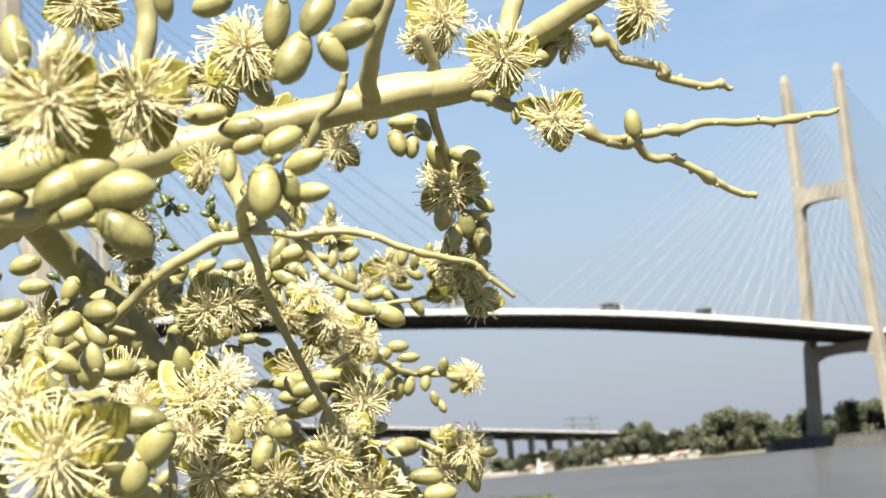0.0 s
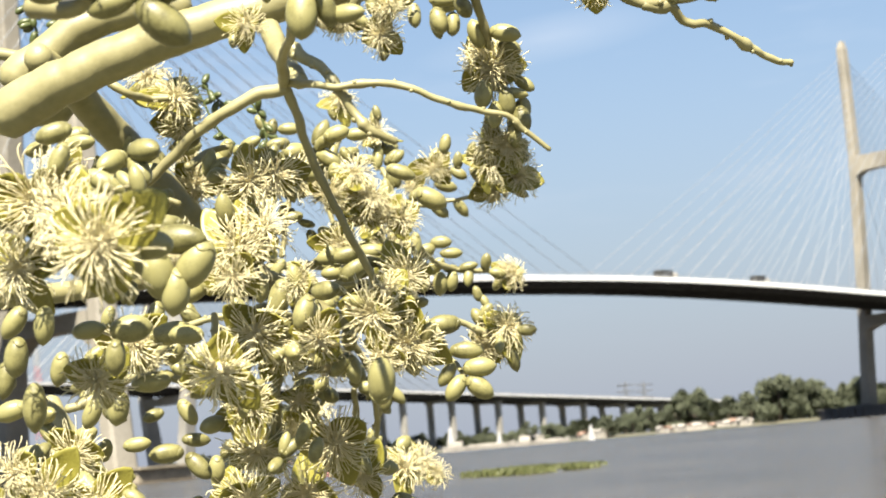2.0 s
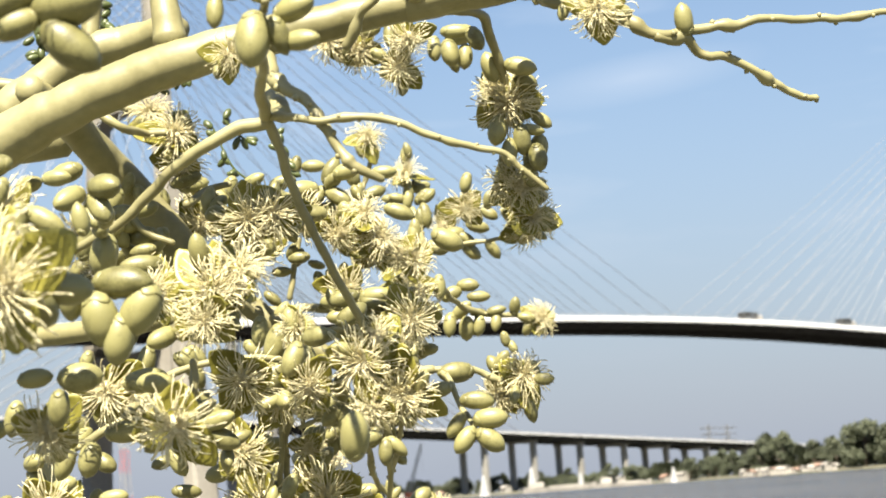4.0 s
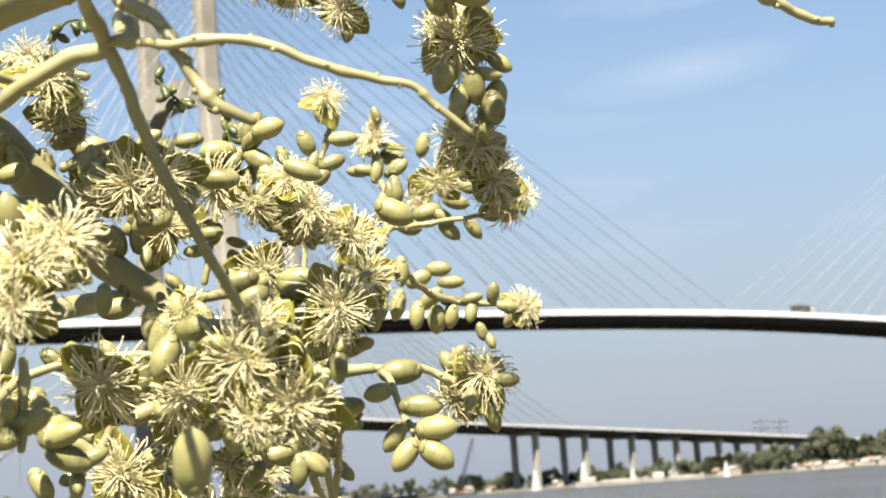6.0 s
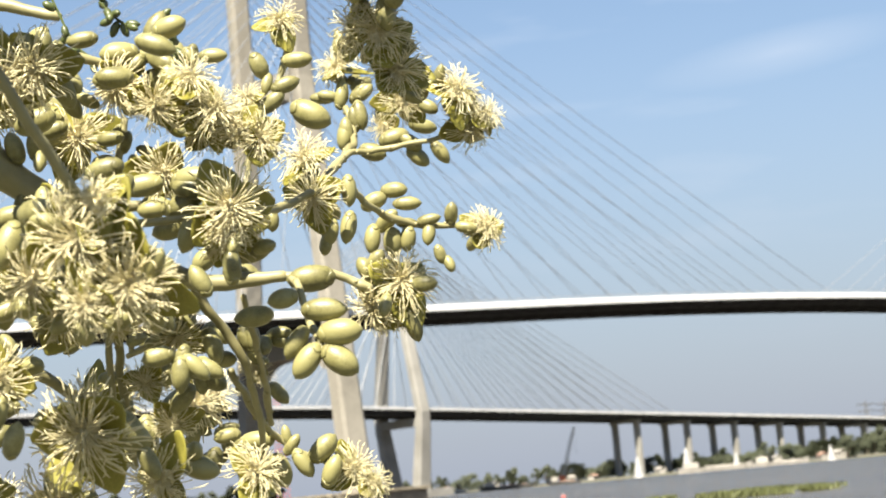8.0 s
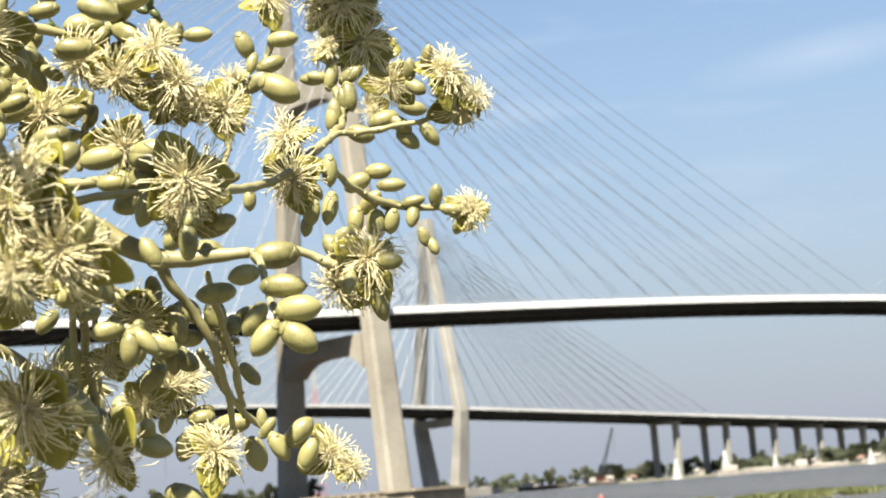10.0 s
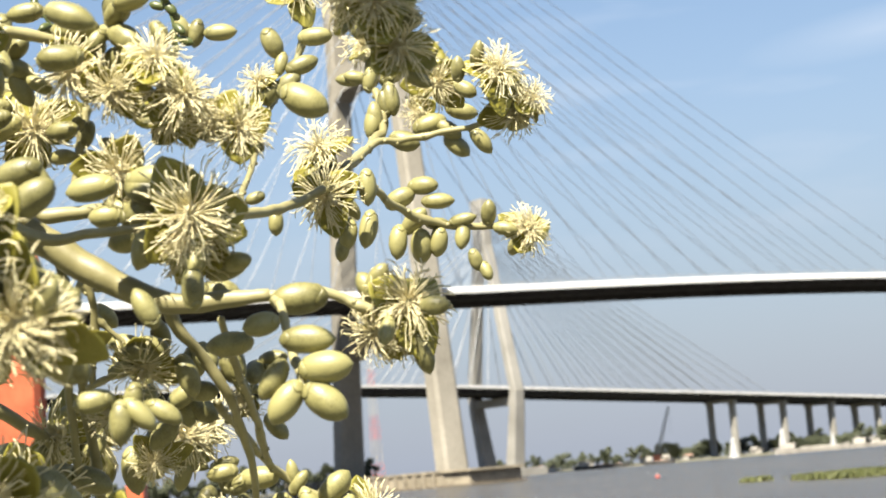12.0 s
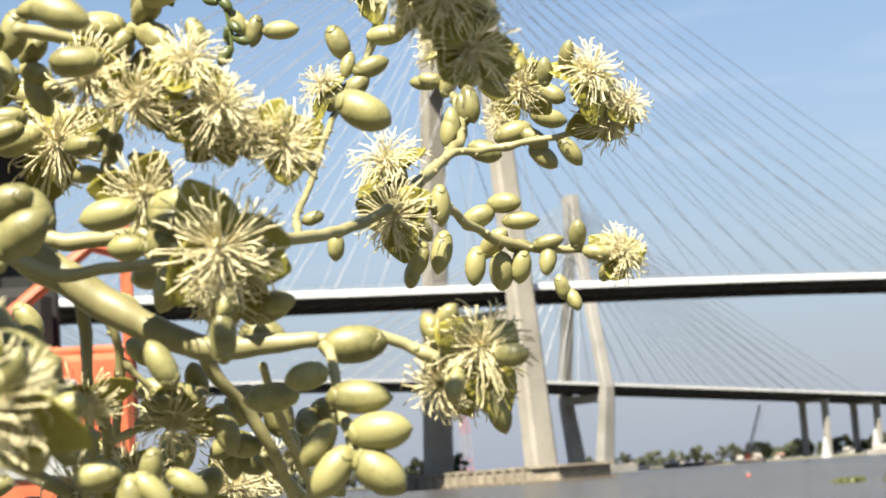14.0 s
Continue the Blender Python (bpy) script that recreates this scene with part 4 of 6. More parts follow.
stem(rear, [(-0.0483, 0.5000, 1.5201), (-0.0463, 0.5450, 1.5058), (-0.0377, 0.5500, 1.4986), (-0.0254, 0.5550, 1.4927)], [0.0010, 0.0010, 0.0009, 0.0008], 0.3)
stem(front, [(-0.0596, 0.3090, 1.5896), (-0.0617, 0.3200, 1.5957), (-0.0644, 0.3450, 1.6061), (-0.0663, 0.3680, 1.6173)], [0.0022, 0.0024, 0.0027, 0.0030])
stem(front, [(-0.0279, 0.3700, 1.6316), (-0.0121, 0.3680, 1.6329), (0.0016, 0.3620, 1.6327), (0.0123, 0.3550, 1.6387), (0.0270, 0.3450, 1.6454), (0.0414, 0.3350, 1.6525)], [0.0060, 0.0054, 0.0047, 0.0040, 0.0033, 0.0027])
stem(front, [(0.0026, 0.3600, 1.6295), (0.0137, 0.3450, 1.6207), (0.0235, 0.3350, 1.6133), (0.0333, 0.3330, 1.6091), (0.0442, 0.3350, 1.6094), (0.0586, 0.3370, 1.6115), (0.0780, 0.3400, 1.6117), (0.0908, 0.3410, 1.6125), (0.0979, 0.3420, 1.6134)], [0.0017, 0.0015, 0.0014, 0.0013, 0.0012, 0.0011, 0.0010, 0.0009, 0.0008], 0.5)
stem(front, [(0.0325, 0.3330, 1.6093), (0.0440, 0.3360, 1.6057), (0.0555, 0.3420, 1.6008), (0.0648, 0.3470, 1.5966), (0.0754, 0.3500, 1.5936)], [0.0013, 0.0012, 0.0011, 0.0010, 0.0009], 0.9)
stem(front, [(0.0318, 0.3420, 1.6442), (0.0407, 0.3420, 1.6335), (0.0480, 0.3420, 1.6299), (0.0555, 0.3430, 1.6252), (0.0633, 0.3440, 1.6235), (0.0700, 0.3450, 1.6227)], [0.0015, 0.0014, 0.0013, 0.0012, 0.0010, 0.0009], 0.9)
stem(front, [(0.0074, 0.3550, 1.6367), (0.0121, 0.3550, 1.6443), (0.0163, 0.3550, 1.6552)], [0.0034, 0.0029, 0.0025])
stem(front, [(-0.0259, 0.3650, 1.6311), (-0.0258, 0.3550, 1.6375), (-0.0231, 0.3450, 1.6457), (-0.0191, 0.3400, 1.6549)], [0.0027, 0.0023, 0.0021, 0.0018])
stem(front, [(-0.0087, 0.3680, 1.6353), (-0.0070, 0.3650, 1.6394), (-0.0102, 0.3600, 1.6472)], [0.0020, 0.0017, 0.0014])
stem(front, [(-0.0443, 0.3600, 1.6177), (-0.0399, 0.3550, 1.6253), (-0.0351, 0.3520, 1.6294), (-0.0329, 0.3500, 1.6353)], [0.0014, 0.0012, 0.0011, 0.0009], 0.3)
stem(front, [(-0.0189, 0.3850, 1.6329), (-0.0067, 0.4000, 1.6349), (-0.0030, 0.4100, 1.6289), (0.0003, 0.4180, 1.6188)], [0.0015, 0.0015, 0.0014, 0.0014])
stem(front, [(-0.0800, 0.2600, 1.6362), (-0.0801, 0.2600, 1.6274), (-0.0830, 0.2600, 1.6164)], [0.0024, 0.0023, 0.0022])
stem(front, [(-0.1022, 0.1600, 1.5734), (-0.0956, 0.1550, 1.5712), (-0.0909, 0.1520, 1.5725), (-0.0855, 0.1500, 1.5744)], [0.0018, 0.0015, 0.0013, 0.0010])
bud(front, (-0.0855, 0.1500, 1.5803), (0.86, -0.50, 0.02), 0.0110)
bud(front, (-0.0941, 0.1500, 1.5778), (-0.96, 0.02, -0.26), 0.0104)
bud(front, (-0.0898, 0.1500, 1.5743), (-0.83, -0.26, -0.50), 0.0101)
bud(front, (-0.0812, 0.1500, 1.5731), (0.94, -0.34, -0.02), 0.0120)
bud(front, (-0.0887, 0.1500, 1.5704), (-0.96, -0.09, -0.27), 0.0078)
bud(front, (-0.0806, 0.1500, 1.5666), (0.74, 0.12, -0.66), 0.0101)
bud(front, (-0.0981, 0.1500, 1.5727), (-0.92, -0.28, -0.28), 0.0068)
bud(front, (-0.0885, 0.1500, 1.5949), (0.35, 0.10, 0.93), 0.0091)
bud(front, (-0.0952, 0.1500, 1.5972), (-0.08, -0.03, 1.00), 0.0090)
bud(front, (-0.0854, 0.1500, 1.5761), (0.95, -0.18, 0.24), 0.0094)
flower(front, (-0.0883, 0.1317, 1.5839), (-0.24, -0.66, -0.71), 0.0096)
flower(front, (-0.0788, 0.1856, 1.5955), (-0.01, -0.62, -0.79), 0.0096)
flower(front, (-0.1031, 0.2013, 1.5448), (-0.80, -0.53, -0.27), 0.0094)
flower(front, (-0.0936, 0.1620, 1.5344), (-0.33, -0.72, -0.62), 0.0102)
flower(front, (-0.1102, 0.2508, 1.5603), (-0.88, -0.38, -0.28), 0.0077)
bud(front, (-0.0586, 0.2050, 1.5804), (-0.11, -0.15, -0.98), 0.0106)
bud(front, (-0.0547, 0.2050, 1.5898), (0.92, -0.02, 0.39), 0.0085)
bud(front, (-0.0511, 0.2050, 1.5856), (0.86, -0.46, 0.22), 0.0083)
bud(front, (-0.0502, 0.2050, 1.5797), (0.86, -0.50, -0.11), 0.0077)
bud(front, (-0.0623, 0.2050, 1.5927), (-0.97, 0.26, -0.03), 0.0085)
bud(front, (-0.0649, 0.2050, 1.5858), (-0.13, -0.02, -0.99), 0.0062)
bud(front, (-0.0686, 0.2050, 1.5957), (-0.93, 0.36, -0.04), 0.0088)
bud(front, (-0.0610, 0.2050, 1.5898), (-0.96, 0.13, -0.25), 0.0062)
bud(front, (-0.0539, 0.2050, 1.5808), (0.28, 0.32, -0.91), 0.0073)
bud(front, (-0.0514, 0.2050, 1.6051), (-0.42, -0.24, -0.87), 0.0110)
bud(front, (-0.0539, 0.2050, 1.6123), (-0.17, 0.10, -0.98), 0.0110)
bud(front, (-0.0465, 0.2050, 1.6134), (-0.56, -0.23, -0.79), 0.0105)
bud(front, (-0.0403, 0.2050, 1.6089), (0.91, -0.40, 0.12), 0.0103)
bud(front, (-0.0374, 0.2050, 1.6138), (0.73, -0.48, 0.49), 0.0095)
bud(front, (-0.0440, 0.2050, 1.6056), (0.44, 0.21, -0.88), 0.0084)
bud(front, (-0.0744, 0.2050, 1.6178), (0.11, 0.32, -0.94), 0.0082)
bud(front, (-0.0656, 0.2050, 1.6165), (-0.96, -0.02, -0.27), 0.0079)
flower(front, (-0.0955, 0.2815, 1.6396), (0.26, -0.58, -0.77), 0.0094)
flower(front, (-0.0602, 0.2825, 1.6261), (0.48, -0.88, -0.06), 0.0108)
flower(front, (-0.0669, 0.3012, 1.6250), (0.13, -0.56, -0.82), 0.0083)
flower(front, (-0.0722, 0.3208, 1.6077), (0.56, -0.48, -0.68), 0.0059)
flower(front, (-0.0035, 0.3717, 1.6534), (0.47, -0.62, -0.62), 0.0103)
flower(front, (-0.0083, 0.3807, 1.6506), (-0.27, -0.36, -0.89), 0.0069)
flower(front, (0.0081, 0.3422, 1.6345), (0.29, -0.73, -0.62), 0.0111)
flower(front, (0.0169, 0.3180, 1.6125), (-0.13, -0.46, -0.88), 0.0083)
flower(front, (0.0452, 0.3365, 1.6436), (0.47, -0.62, -0.62), 0.0092)
bud(front, (0.0396, 0.3330, 1.6121), (-0.11, -0.29, 0.95), 0.0086)
bud(front, (0.0183, 0.3500, 1.6355), (0.96, -0.27, -0.11), 0.0084)
bud(front, (0.0227, 0.3520, 1.6372), (0.54, -0.33, 0.77), 0.0085)
bud(front, (0.0263, 0.3520, 1.6425), (-0.96, -0.04, -0.27), 0.0077)
flower(front, (0.0279, 0.3526, 1.6410), (0.73, -0.35, -0.58), 0.0066)
bud(front, (0.0113, 0.3450, 1.6193), (-0.27, -0.02, -0.96), 0.0053)
bud(front, (-0.0904, 0.2260, 1.5356), (0.14, 0.25, -0.96), 0.0105)
bud(front, (-0.0860, 0.2260, 1.5423), (0.94, -0.34, -0.09), 0.0121)
bud(front, (-0.0832, 0.2260, 1.5369), (-0.57, 0.14, -0.81), 0.0108)
bud(front, (-0.0873, 0.2260, 1.5319), (-0.18, 0.04, -0.98), 0.0096)
bud(front, (-0.1002, 0.2260, 1.5444), (-0.20, -0.25, -0.95), 0.0091)
bud(front, (-0.1010, 0.2260, 1.5482), (-0.09, 0.03, -1.00), 0.0086)
bud(front, (-0.0957, 0.2260, 1.5400), (-0.14, 0.32, -0.94), 0.0086)
bud(front, (-0.1048, 0.2260, 1.5539), (-0.23, 0.30, -0.93), 0.0091)
bud(front, (-0.0995, 0.2260, 1.5545), (0.80, -0.13, -0.59), 0.0084)
bud(front, (-0.1082, 0.2260, 1.5596), (-0.42, 0.06, -0.90), 0.0075)
bud(front, (-0.1089, 0.2260, 1.5651), (-0.96, -0.05, -0.27), 0.0075)
bud(front, (-0.0931, 0.2260, 1.5545), (-0.09, -0.13, 0.99), 0.0065)
bud(front, (-0.1106, 0.4010, 1.5844), (0.98, -0.18, 0.04), 0.0098)
bud(front, (-0.1130, 0.4030, 1.5790), (0.62, 0.11, -0.77), 0.0098)
bud(front, (-0.1109, 0.4023, 1.5820), (0.94, 0.01, -0.33), 0.0098)
bud(front, (-0.1158, 0.3300, 1.5822), (0.96, -0.29, -0.03), 0.0077)
bud(front, (-0.1141, 0.4400, 1.5996), (-0.25, 0.15, -0.96), 0.0079)
bud(front, (-0.1104, 0.4400, 1.5958), (0.43, 0.07, -0.90), 0.0079)
bud(front, (-0.0953, 0.4300, 1.5982), (0.96, -0.14, 0.25), 0.0095)
bud(front, (-0.0840, 0.4400, 1.5962), (-0.42, 0.16, -0.90), 0.0084)
bud(front, (-0.1275, 0.4100, 1.5987), (-0.96, 0.14, -0.25), 0.0099)
bud(front, (-0.1122, 0.3800, 1.5732), (-0.09, -0.12, 0.99), 0.0086)
bud(front, (-0.1147, 0.3600, 1.5702), (0.25, -0.15, 0.96), 0.0089)
bud(front, (-0.1055, 0.4000, 1.5735), (-0.99, 0.12, -0.08), 0.0078)
bud(front, (-0.0746, 0.4200, 1.5742), (-0.96, 0.14, -0.25), 0.0101)
bud(front, (-0.0860, 0.4222, 1.5718), (0.40, 0.19, -0.90), 0.0086)
bud(front, (-0.0872, 0.4189, 1.5719), (0.16, -0.46, -0.87), 0.0085)
bud(front, (-0.0853, 0.4215, 1.5721), (0.53, 0.05, -0.85), 0.0074)
flower(front, (-0.1202, 0.4009, 1.5792), (-0.66, -0.35, -0.67), 0.0099)
bud(front, (-0.0957, 0.4000, 1.5653), (0.99, -0.12, 0.08), 0.0097)
flower(front, (-0.1008, 0.4013, 1.5630), (0.00, -0.55, -0.84), 0.0090)
bud(front, (-0.0755, 0.4300, 1.5966), (0.87, -0.32, 0.38), 0.0073)
bud(front, (-0.0605, 0.4380, 1.5869), (0.99, -0.11, -0.01), 0.0091)
bud(front, (-0.0482, 0.4500, 1.6012), (0.96, -0.14, 0.25), 0.0087)
bud(front, (-0.0582, 0.4500, 1.5673), (0.43, 0.07, -0.90), 0.0071)
bud(front, (-0.0647, 0.4500, 1.5751), (-0.99, 0.12, -0.08), 0.0071)
bud(front, (-0.0533, 0.4567, 1.6030), (0.42, 0.03, 0.91), 0.0098)
bud(front, (-0.0512, 0.4540, 1.5939), (0.75, -0.39, -0.53), 0.0098)
bud(front, (-0.0620, 0.4543, 1.5970), (-0.94, -0.35, -0.02), 0.0098)
bud(front, (-0.0538, 0.4541, 1.5827), (-0.86, -0.40, -0.31), 0.0083)
bud(front, (-0.0495, 0.4529, 1.5887), (-0.07, -0.62, 0.78), 0.0082)
bud(front, (-0.0480, 0.4528, 1.5804), (0.21, -0.64, -0.74), 0.0084)
flower(front, (-0.0761, 0.4014, 1.5805), (0.29, -0.51, -0.81), 0.0100)
bud(front, (-0.0699, 0.4000, 1.5852), (0.25, -0.15, 0.96), 0.0082)
bud(front, (-0.0180, 0.4700, 1.5802), (0.82, -0.02, -0.58), 0.0112)
bud(front, (-0.0336, 0.3600, 1.5731), (0.94, -0.06, -0.35), 0.0084)
bud(front, (-0.0481, 0.3800, 1.5495), (0.81, -0.16, 0.56), 0.0094)
bud(front, (-0.0501, 0.3800, 1.5536), (-0.96, 0.14, -0.25), 0.0086)
bud(front, (-0.0699, 0.4000, 1.5444), (-0.25, 0.15, -0.96), 0.0121)
bud(front, (-0.0723, 0.4000, 1.5341), (-0.57, 0.16, -0.81), 0.0129)
bud(front, (-0.0643, 0.4000, 1.5333), (-0.25, 0.15, -0.96), 0.0129)
bud(front, (-0.0582, 0.4200, 1.5280), (0.90, -0.15, 0.41), 0.0084)
bud(front, (-0.0635, 0.3554, 1.5364), (-0.40, -0.18, -0.90), 0.0095)
bud(front, (-0.0631, 0.3551, 1.5364), (-0.33, -0.23, -0.91), 0.0098)
bud(front, (-0.0566, 0.3522, 1.5415), (0.72, -0.69, -0.08), 0.0098)
flower(front, (-0.0763, 0.3615, 1.5332), (0.00, -0.55, -0.84), 0.0100)
bud(front, (-0.0667, 0.3762, 1.5275), (0.06, -0.96, -0.28), 0.0082)
bud(front, (-0.0631, 0.3807, 1.5325), (0.74, -0.10, 0.67), 0.0087)
bud(front, (-0.0719, 0.3805, 1.5272), (-0.93, -0.13, -0.34), 0.0079)
flower(front, (-0.0325, 0.4213, 1.5510), (0.56, -0.48, -0.68), 0.0104)
flower(front, (-0.0505, 0.4409, 1.5641), (0.31, -0.43, -0.84), 0.0079)
flower(front, (-0.0286, 0.4893, 1.6423), (-0.26, -0.53, -0.81), 0.0089)
flower(front, (-0.0413, 0.4929, 1.6505), (-0.07, -0.37, -0.93), 0.0094)
flower(front, (-0.0508, 0.4911, 1.6530), (-0.34, -0.46, -0.82), 0.0088)
flower(front, (-0.0254, 0.4804, 1.6504), (-0.07, -0.21, -0.98), 0.0080)
bud(front, (-0.0461, 0.4880, 1.6493), (-0.16, 0.13, -0.98), 0.0062)
bud(front, (-0.0314, 0.4880, 1.6530), (0.10, -0.03, -0.99), 0.0083)
bud(front, (-0.0171, 0.4880, 1.6476), (-0.07, -0.13, -0.99), 0.0090)
bud(front, (-0.0128, 0.4500, 1.6340), (0.27, 0.13, -0.95), 0.0084)
bud(front, (-0.0113, 0.4200, 1.6343), (0.98, -0.04, 0.18), 0.0094)
bud(front, (-0.0383, 0.4880, 1.6549), (-0.95, 0.19, -0.25), 0.0078)
bud(front, (-0.0354, 0.4880, 1.6467), (0.83, 0.07, -0.56), 0.0069)
bud(front, (0.0052, 0.4140, 1.6222), (0.96, -0.15, -0.23), 0.0098)
bud(front, (-0.0036, 0.4160, 1.6231), (-0.27, -0.30, 0.91), 0.0093)
bud(front, (0.0068, 0.4200, 1.6190), (0.91, -0.04, -0.42), 0.0075)
flower(front, (0.0010, 0.4239, 1.6138), (0.12, -0.60, -0.79), 0.0115)
flower(front, (-0.0012, 0.4256, 1.6184), (-0.91, -0.29, -0.30), 0.0077)
flower(front, (0.0032, 0.4261, 1.6147), (0.83, -0.48, -0.28), 0.0085)
bud(front, (-0.0027, 0.4200, 1.6046), (-0.24, -0.08, -0.97), 0.0093)
bud(front, (0.0043, 0.4200, 1.6015), (0.01, 0.22, -0.97), 0.0096)
bud(front, (0.0078, 0.4200, 1.6043), (0.96, -0.10, -0.26), 0.0072)
bud(front, (0.0086, 0.4200, 1.5958), (0.10, -0.04, -0.99), 0.0087)
bud(front, (0.0005, 0.4200, 1.5979), (-0.07, -0.22, -0.97), 0.0090)
flower(front, (0.0040, 0.4290, 1.5883), (0.30, -0.80, -0.10), 0.0088)
flower(front, (0.0005, 0.4313, 1.5913), (-0.75, -0.60, -0.30), 0.0082)
bud(front, (0.0063, 0.4250, 1.5920), (0.01, -0.03, -1.00), 0.0083)
flower(front, (0.0072, 0.4330, 1.5803), (0.40, -0.80, -0.30), 0.0082)
flower(front, (-0.0774, 0.3000, 1.5488), (0.52, -0.71, -0.47), 0.0103)
flower(front, (-0.0718, 0.3014, 1.5527), (0.80, -0.60, 0.07), 0.0087)
bud(front, (-0.0800, 0.3012, 1.5397), (0.88, -0.40, -0.25), 0.0079)
bud(front, (-0.0889, 0.3009, 1.5389), (-0.80, -0.45, -0.40), 0.0082)
bud(front, (-0.0805, 0.3009, 1.5389), (0.79, -0.46, -0.41), 0.0079)
flower(front, (-0.0787, 0.2963, 1.5417), (0.06, -0.67, -0.74), 0.0073)
flower(front, (-0.0899, 0.3111, 1.5499), (-0.75, -0.60, -0.30), 0.0070)
bud(front, (-0.0796, 0.3000, 1.5575), (-0.10, -0.47, 0.88), 0.0094)
flower(front, (-0.1054, 0.3231, 1.5299), (0.15, -0.46, -0.88), 0.0094)
flower(front, (-0.0805, 0.2496, 1.5172), (-0.11, -0.67, -0.74), 0.0087)
bud(front, (-0.0947, 0.2674, 1.5678), (0.71, -0.70, -0.12), 0.0098)
bud(front, (-0.1024, 0.2676, 1.5656), (-0.58, -0.66, -0.48), 0.0088)
bud(front, (-0.0962, 0.2692, 1.5637), (0.46, -0.40, -0.79), 0.0086)
bud(front, (-0.1005, 0.2949, 1.5631), (-0.19, 0.98, 0.11), 0.0072)
bud(front, (-0.0979, 0.2874, 1.5647), (0.41, -0.77, 0.49), 0.0068)
bud(front, (-0.1020, 0.2927, 1.5657), (-0.53, 0.45, 0.72), 0.0065)
bud(front, (-0.0973, 0.3350, 1.5600), (-0.99, -0.16, -0.05), 0.0107)
flower(front, (-0.0974, 0.4167, 1.6090), (0.73, -0.68, 0.11), 0.0096)
flower(front, (-0.1065, 0.4410, 1.6207), (-0.10, -0.47, 0.88), 0.0079)
bud(front, (-0.1153, 0.4000, 1.5800), (0.98, -0.20, 0.07), 0.0111)
bud(front, (-0.1071, 0.4200, 1.5884), (-0.96, 0.05, -0.27), 0.0082)
bud(front, (-0.1159, 0.4200, 1.5913), (-0.41, 0.13, -0.90), 0.0089)
bud(front, (-0.0985, 0.4400, 1.5989), (0.99, -0.03, 0.10), 0.0062)
flower(front, (-0.0968, 0.4312, 1.6041), (0.33, -0.54, -0.77), 0.0086)
bud(front, (-0.0871, 0.4400, 1.5941), (0.97, 0.02, -0.24), 0.0086)
flower(front, (-0.0948, 0.4609, 1.5905), (-0.07, -0.37, -0.93), 0.0094)
bud(front, (-0.1050, 0.4500, 1.5971), (0.44, 0.12, -0.89), 0.0071)
flower(front, (-0.0679, 0.4015, 1.5821), (-0.12, -0.60, -0.79), 0.0093)
bud(front, (-0.0687, 0.4100, 1.5891), (0.25, -0.14, 0.96), 0.0066)
bud(front, (-0.0761, 0.4320, 1.5969), (0.88, -0.24, 0.40), 0.0064)
bud(front, (-0.0606, 0.4380, 1.5867), (0.98, -0.20, 0.07), 0.0074)
bud(front, (-0.0675, 0.4400, 1.5974), (-0.99, 0.03, -0.10), 0.0078)
flower(front, (-0.0609, 0.4513, 1.5876), (-0.44, -0.54, -0.72), 0.0089)
bud(front, (-0.0384, 0.4269, 1.5465), (0.29, -0.09, -0.95), 0.0090)
bud(front, (-0.0383, 0.4262, 1.5466), (0.31, -0.20, -0.93), 0.0086)
bud(front, (-0.0425, 0.4279, 1.5467), (-0.39, 0.08, -0.92), 0.0098)
bud(front, (-0.0418, 0.4291, 1.5596), (0.94, -0.34, -0.01), 0.0096)
bud(front, (-0.0535, 0.4308, 1.5594), (-1.00, -0.06, -0.05), 0.0098)
bud(front, (-0.0422, 0.4294, 1.5573), (0.87, -0.30, -0.39), 0.0098)
bud(front, (-0.0527, 0.4500, 1.5573), (0.83, 0.07, -0.56), 0.0082)
bud(front, (-0.0533, 0.4000, 1.5560), (-0.44, -0.12, 0.89), 0.0071)
bud(front, (-0.0648, 0.3900, 1.5496), (-0.10, -0.14, 0.99), 0.0083)
flower(front, (-0.0586, 0.3562, 1.5300), (-0.20, -0.53, -0.83), 0.0082)
flower(front, (-0.0629, 0.3911, 1.5480), (-0.75, -0.60, -0.30), 0.0070)
bud(front, (-0.0866, 0.2700, 1.5212), (0.07, -0.14, 0.99), 0.0070)
bud(front, (-0.1143, 0.3500, 1.5389), (-0.41, 0.13, -0.90), 0.0063)
bud(front, (-0.0838, 0.3300, 1.5241), (0.90, -0.07, 0.43), 0.0077)
bud(front, (-0.0766, 0.4197, 1.5287), (0.49, -0.26, -0.83), 0.0060)
bud(front, (-0.0754, 0.4196, 1.5342), (0.78, -0.27, 0.56), 0.0069)
bud(front, (-0.0756, 0.4198, 1.5294), (0.72, -0.22, -0.66), 0.0068)
bud(front, (-0.0909, 0.3000, 1.5290), (-1.00, 0.00, 0.07), 0.0082)
bud(front, (-0.0861, 0.3299, 1.5243), (0.85, -0.21, 0.48), 0.0064)
bud(front, (-0.0880, 0.3272, 1.5216), (0.39, -0.90, -0.21), 0.0068)
bud(front, (-0.0885, 0.3291, 1.5258), (0.26, -0.43, 0.87), 0.0068)
bud(front, (-0.0819, 0.4200, 1.5329), (-0.07, 0.14, -0.99), 0.0059)
bud(front, (-0.0468, 0.2720, 1.5133), (0.16, -0.31, 0.94), 0.0108)
bud(front, (-0.0415, 0.4008, 1.5129), (-0.01, 0.00, -1.00), 0.0080)
bud(front, (-0.0459, 0.3997, 1.5169), (-0.96, -0.24, -0.16), 0.0071)
bud(front, (-0.0383, 0.4014, 1.5141), (0.66, 0.12, -0.74), 0.0074)
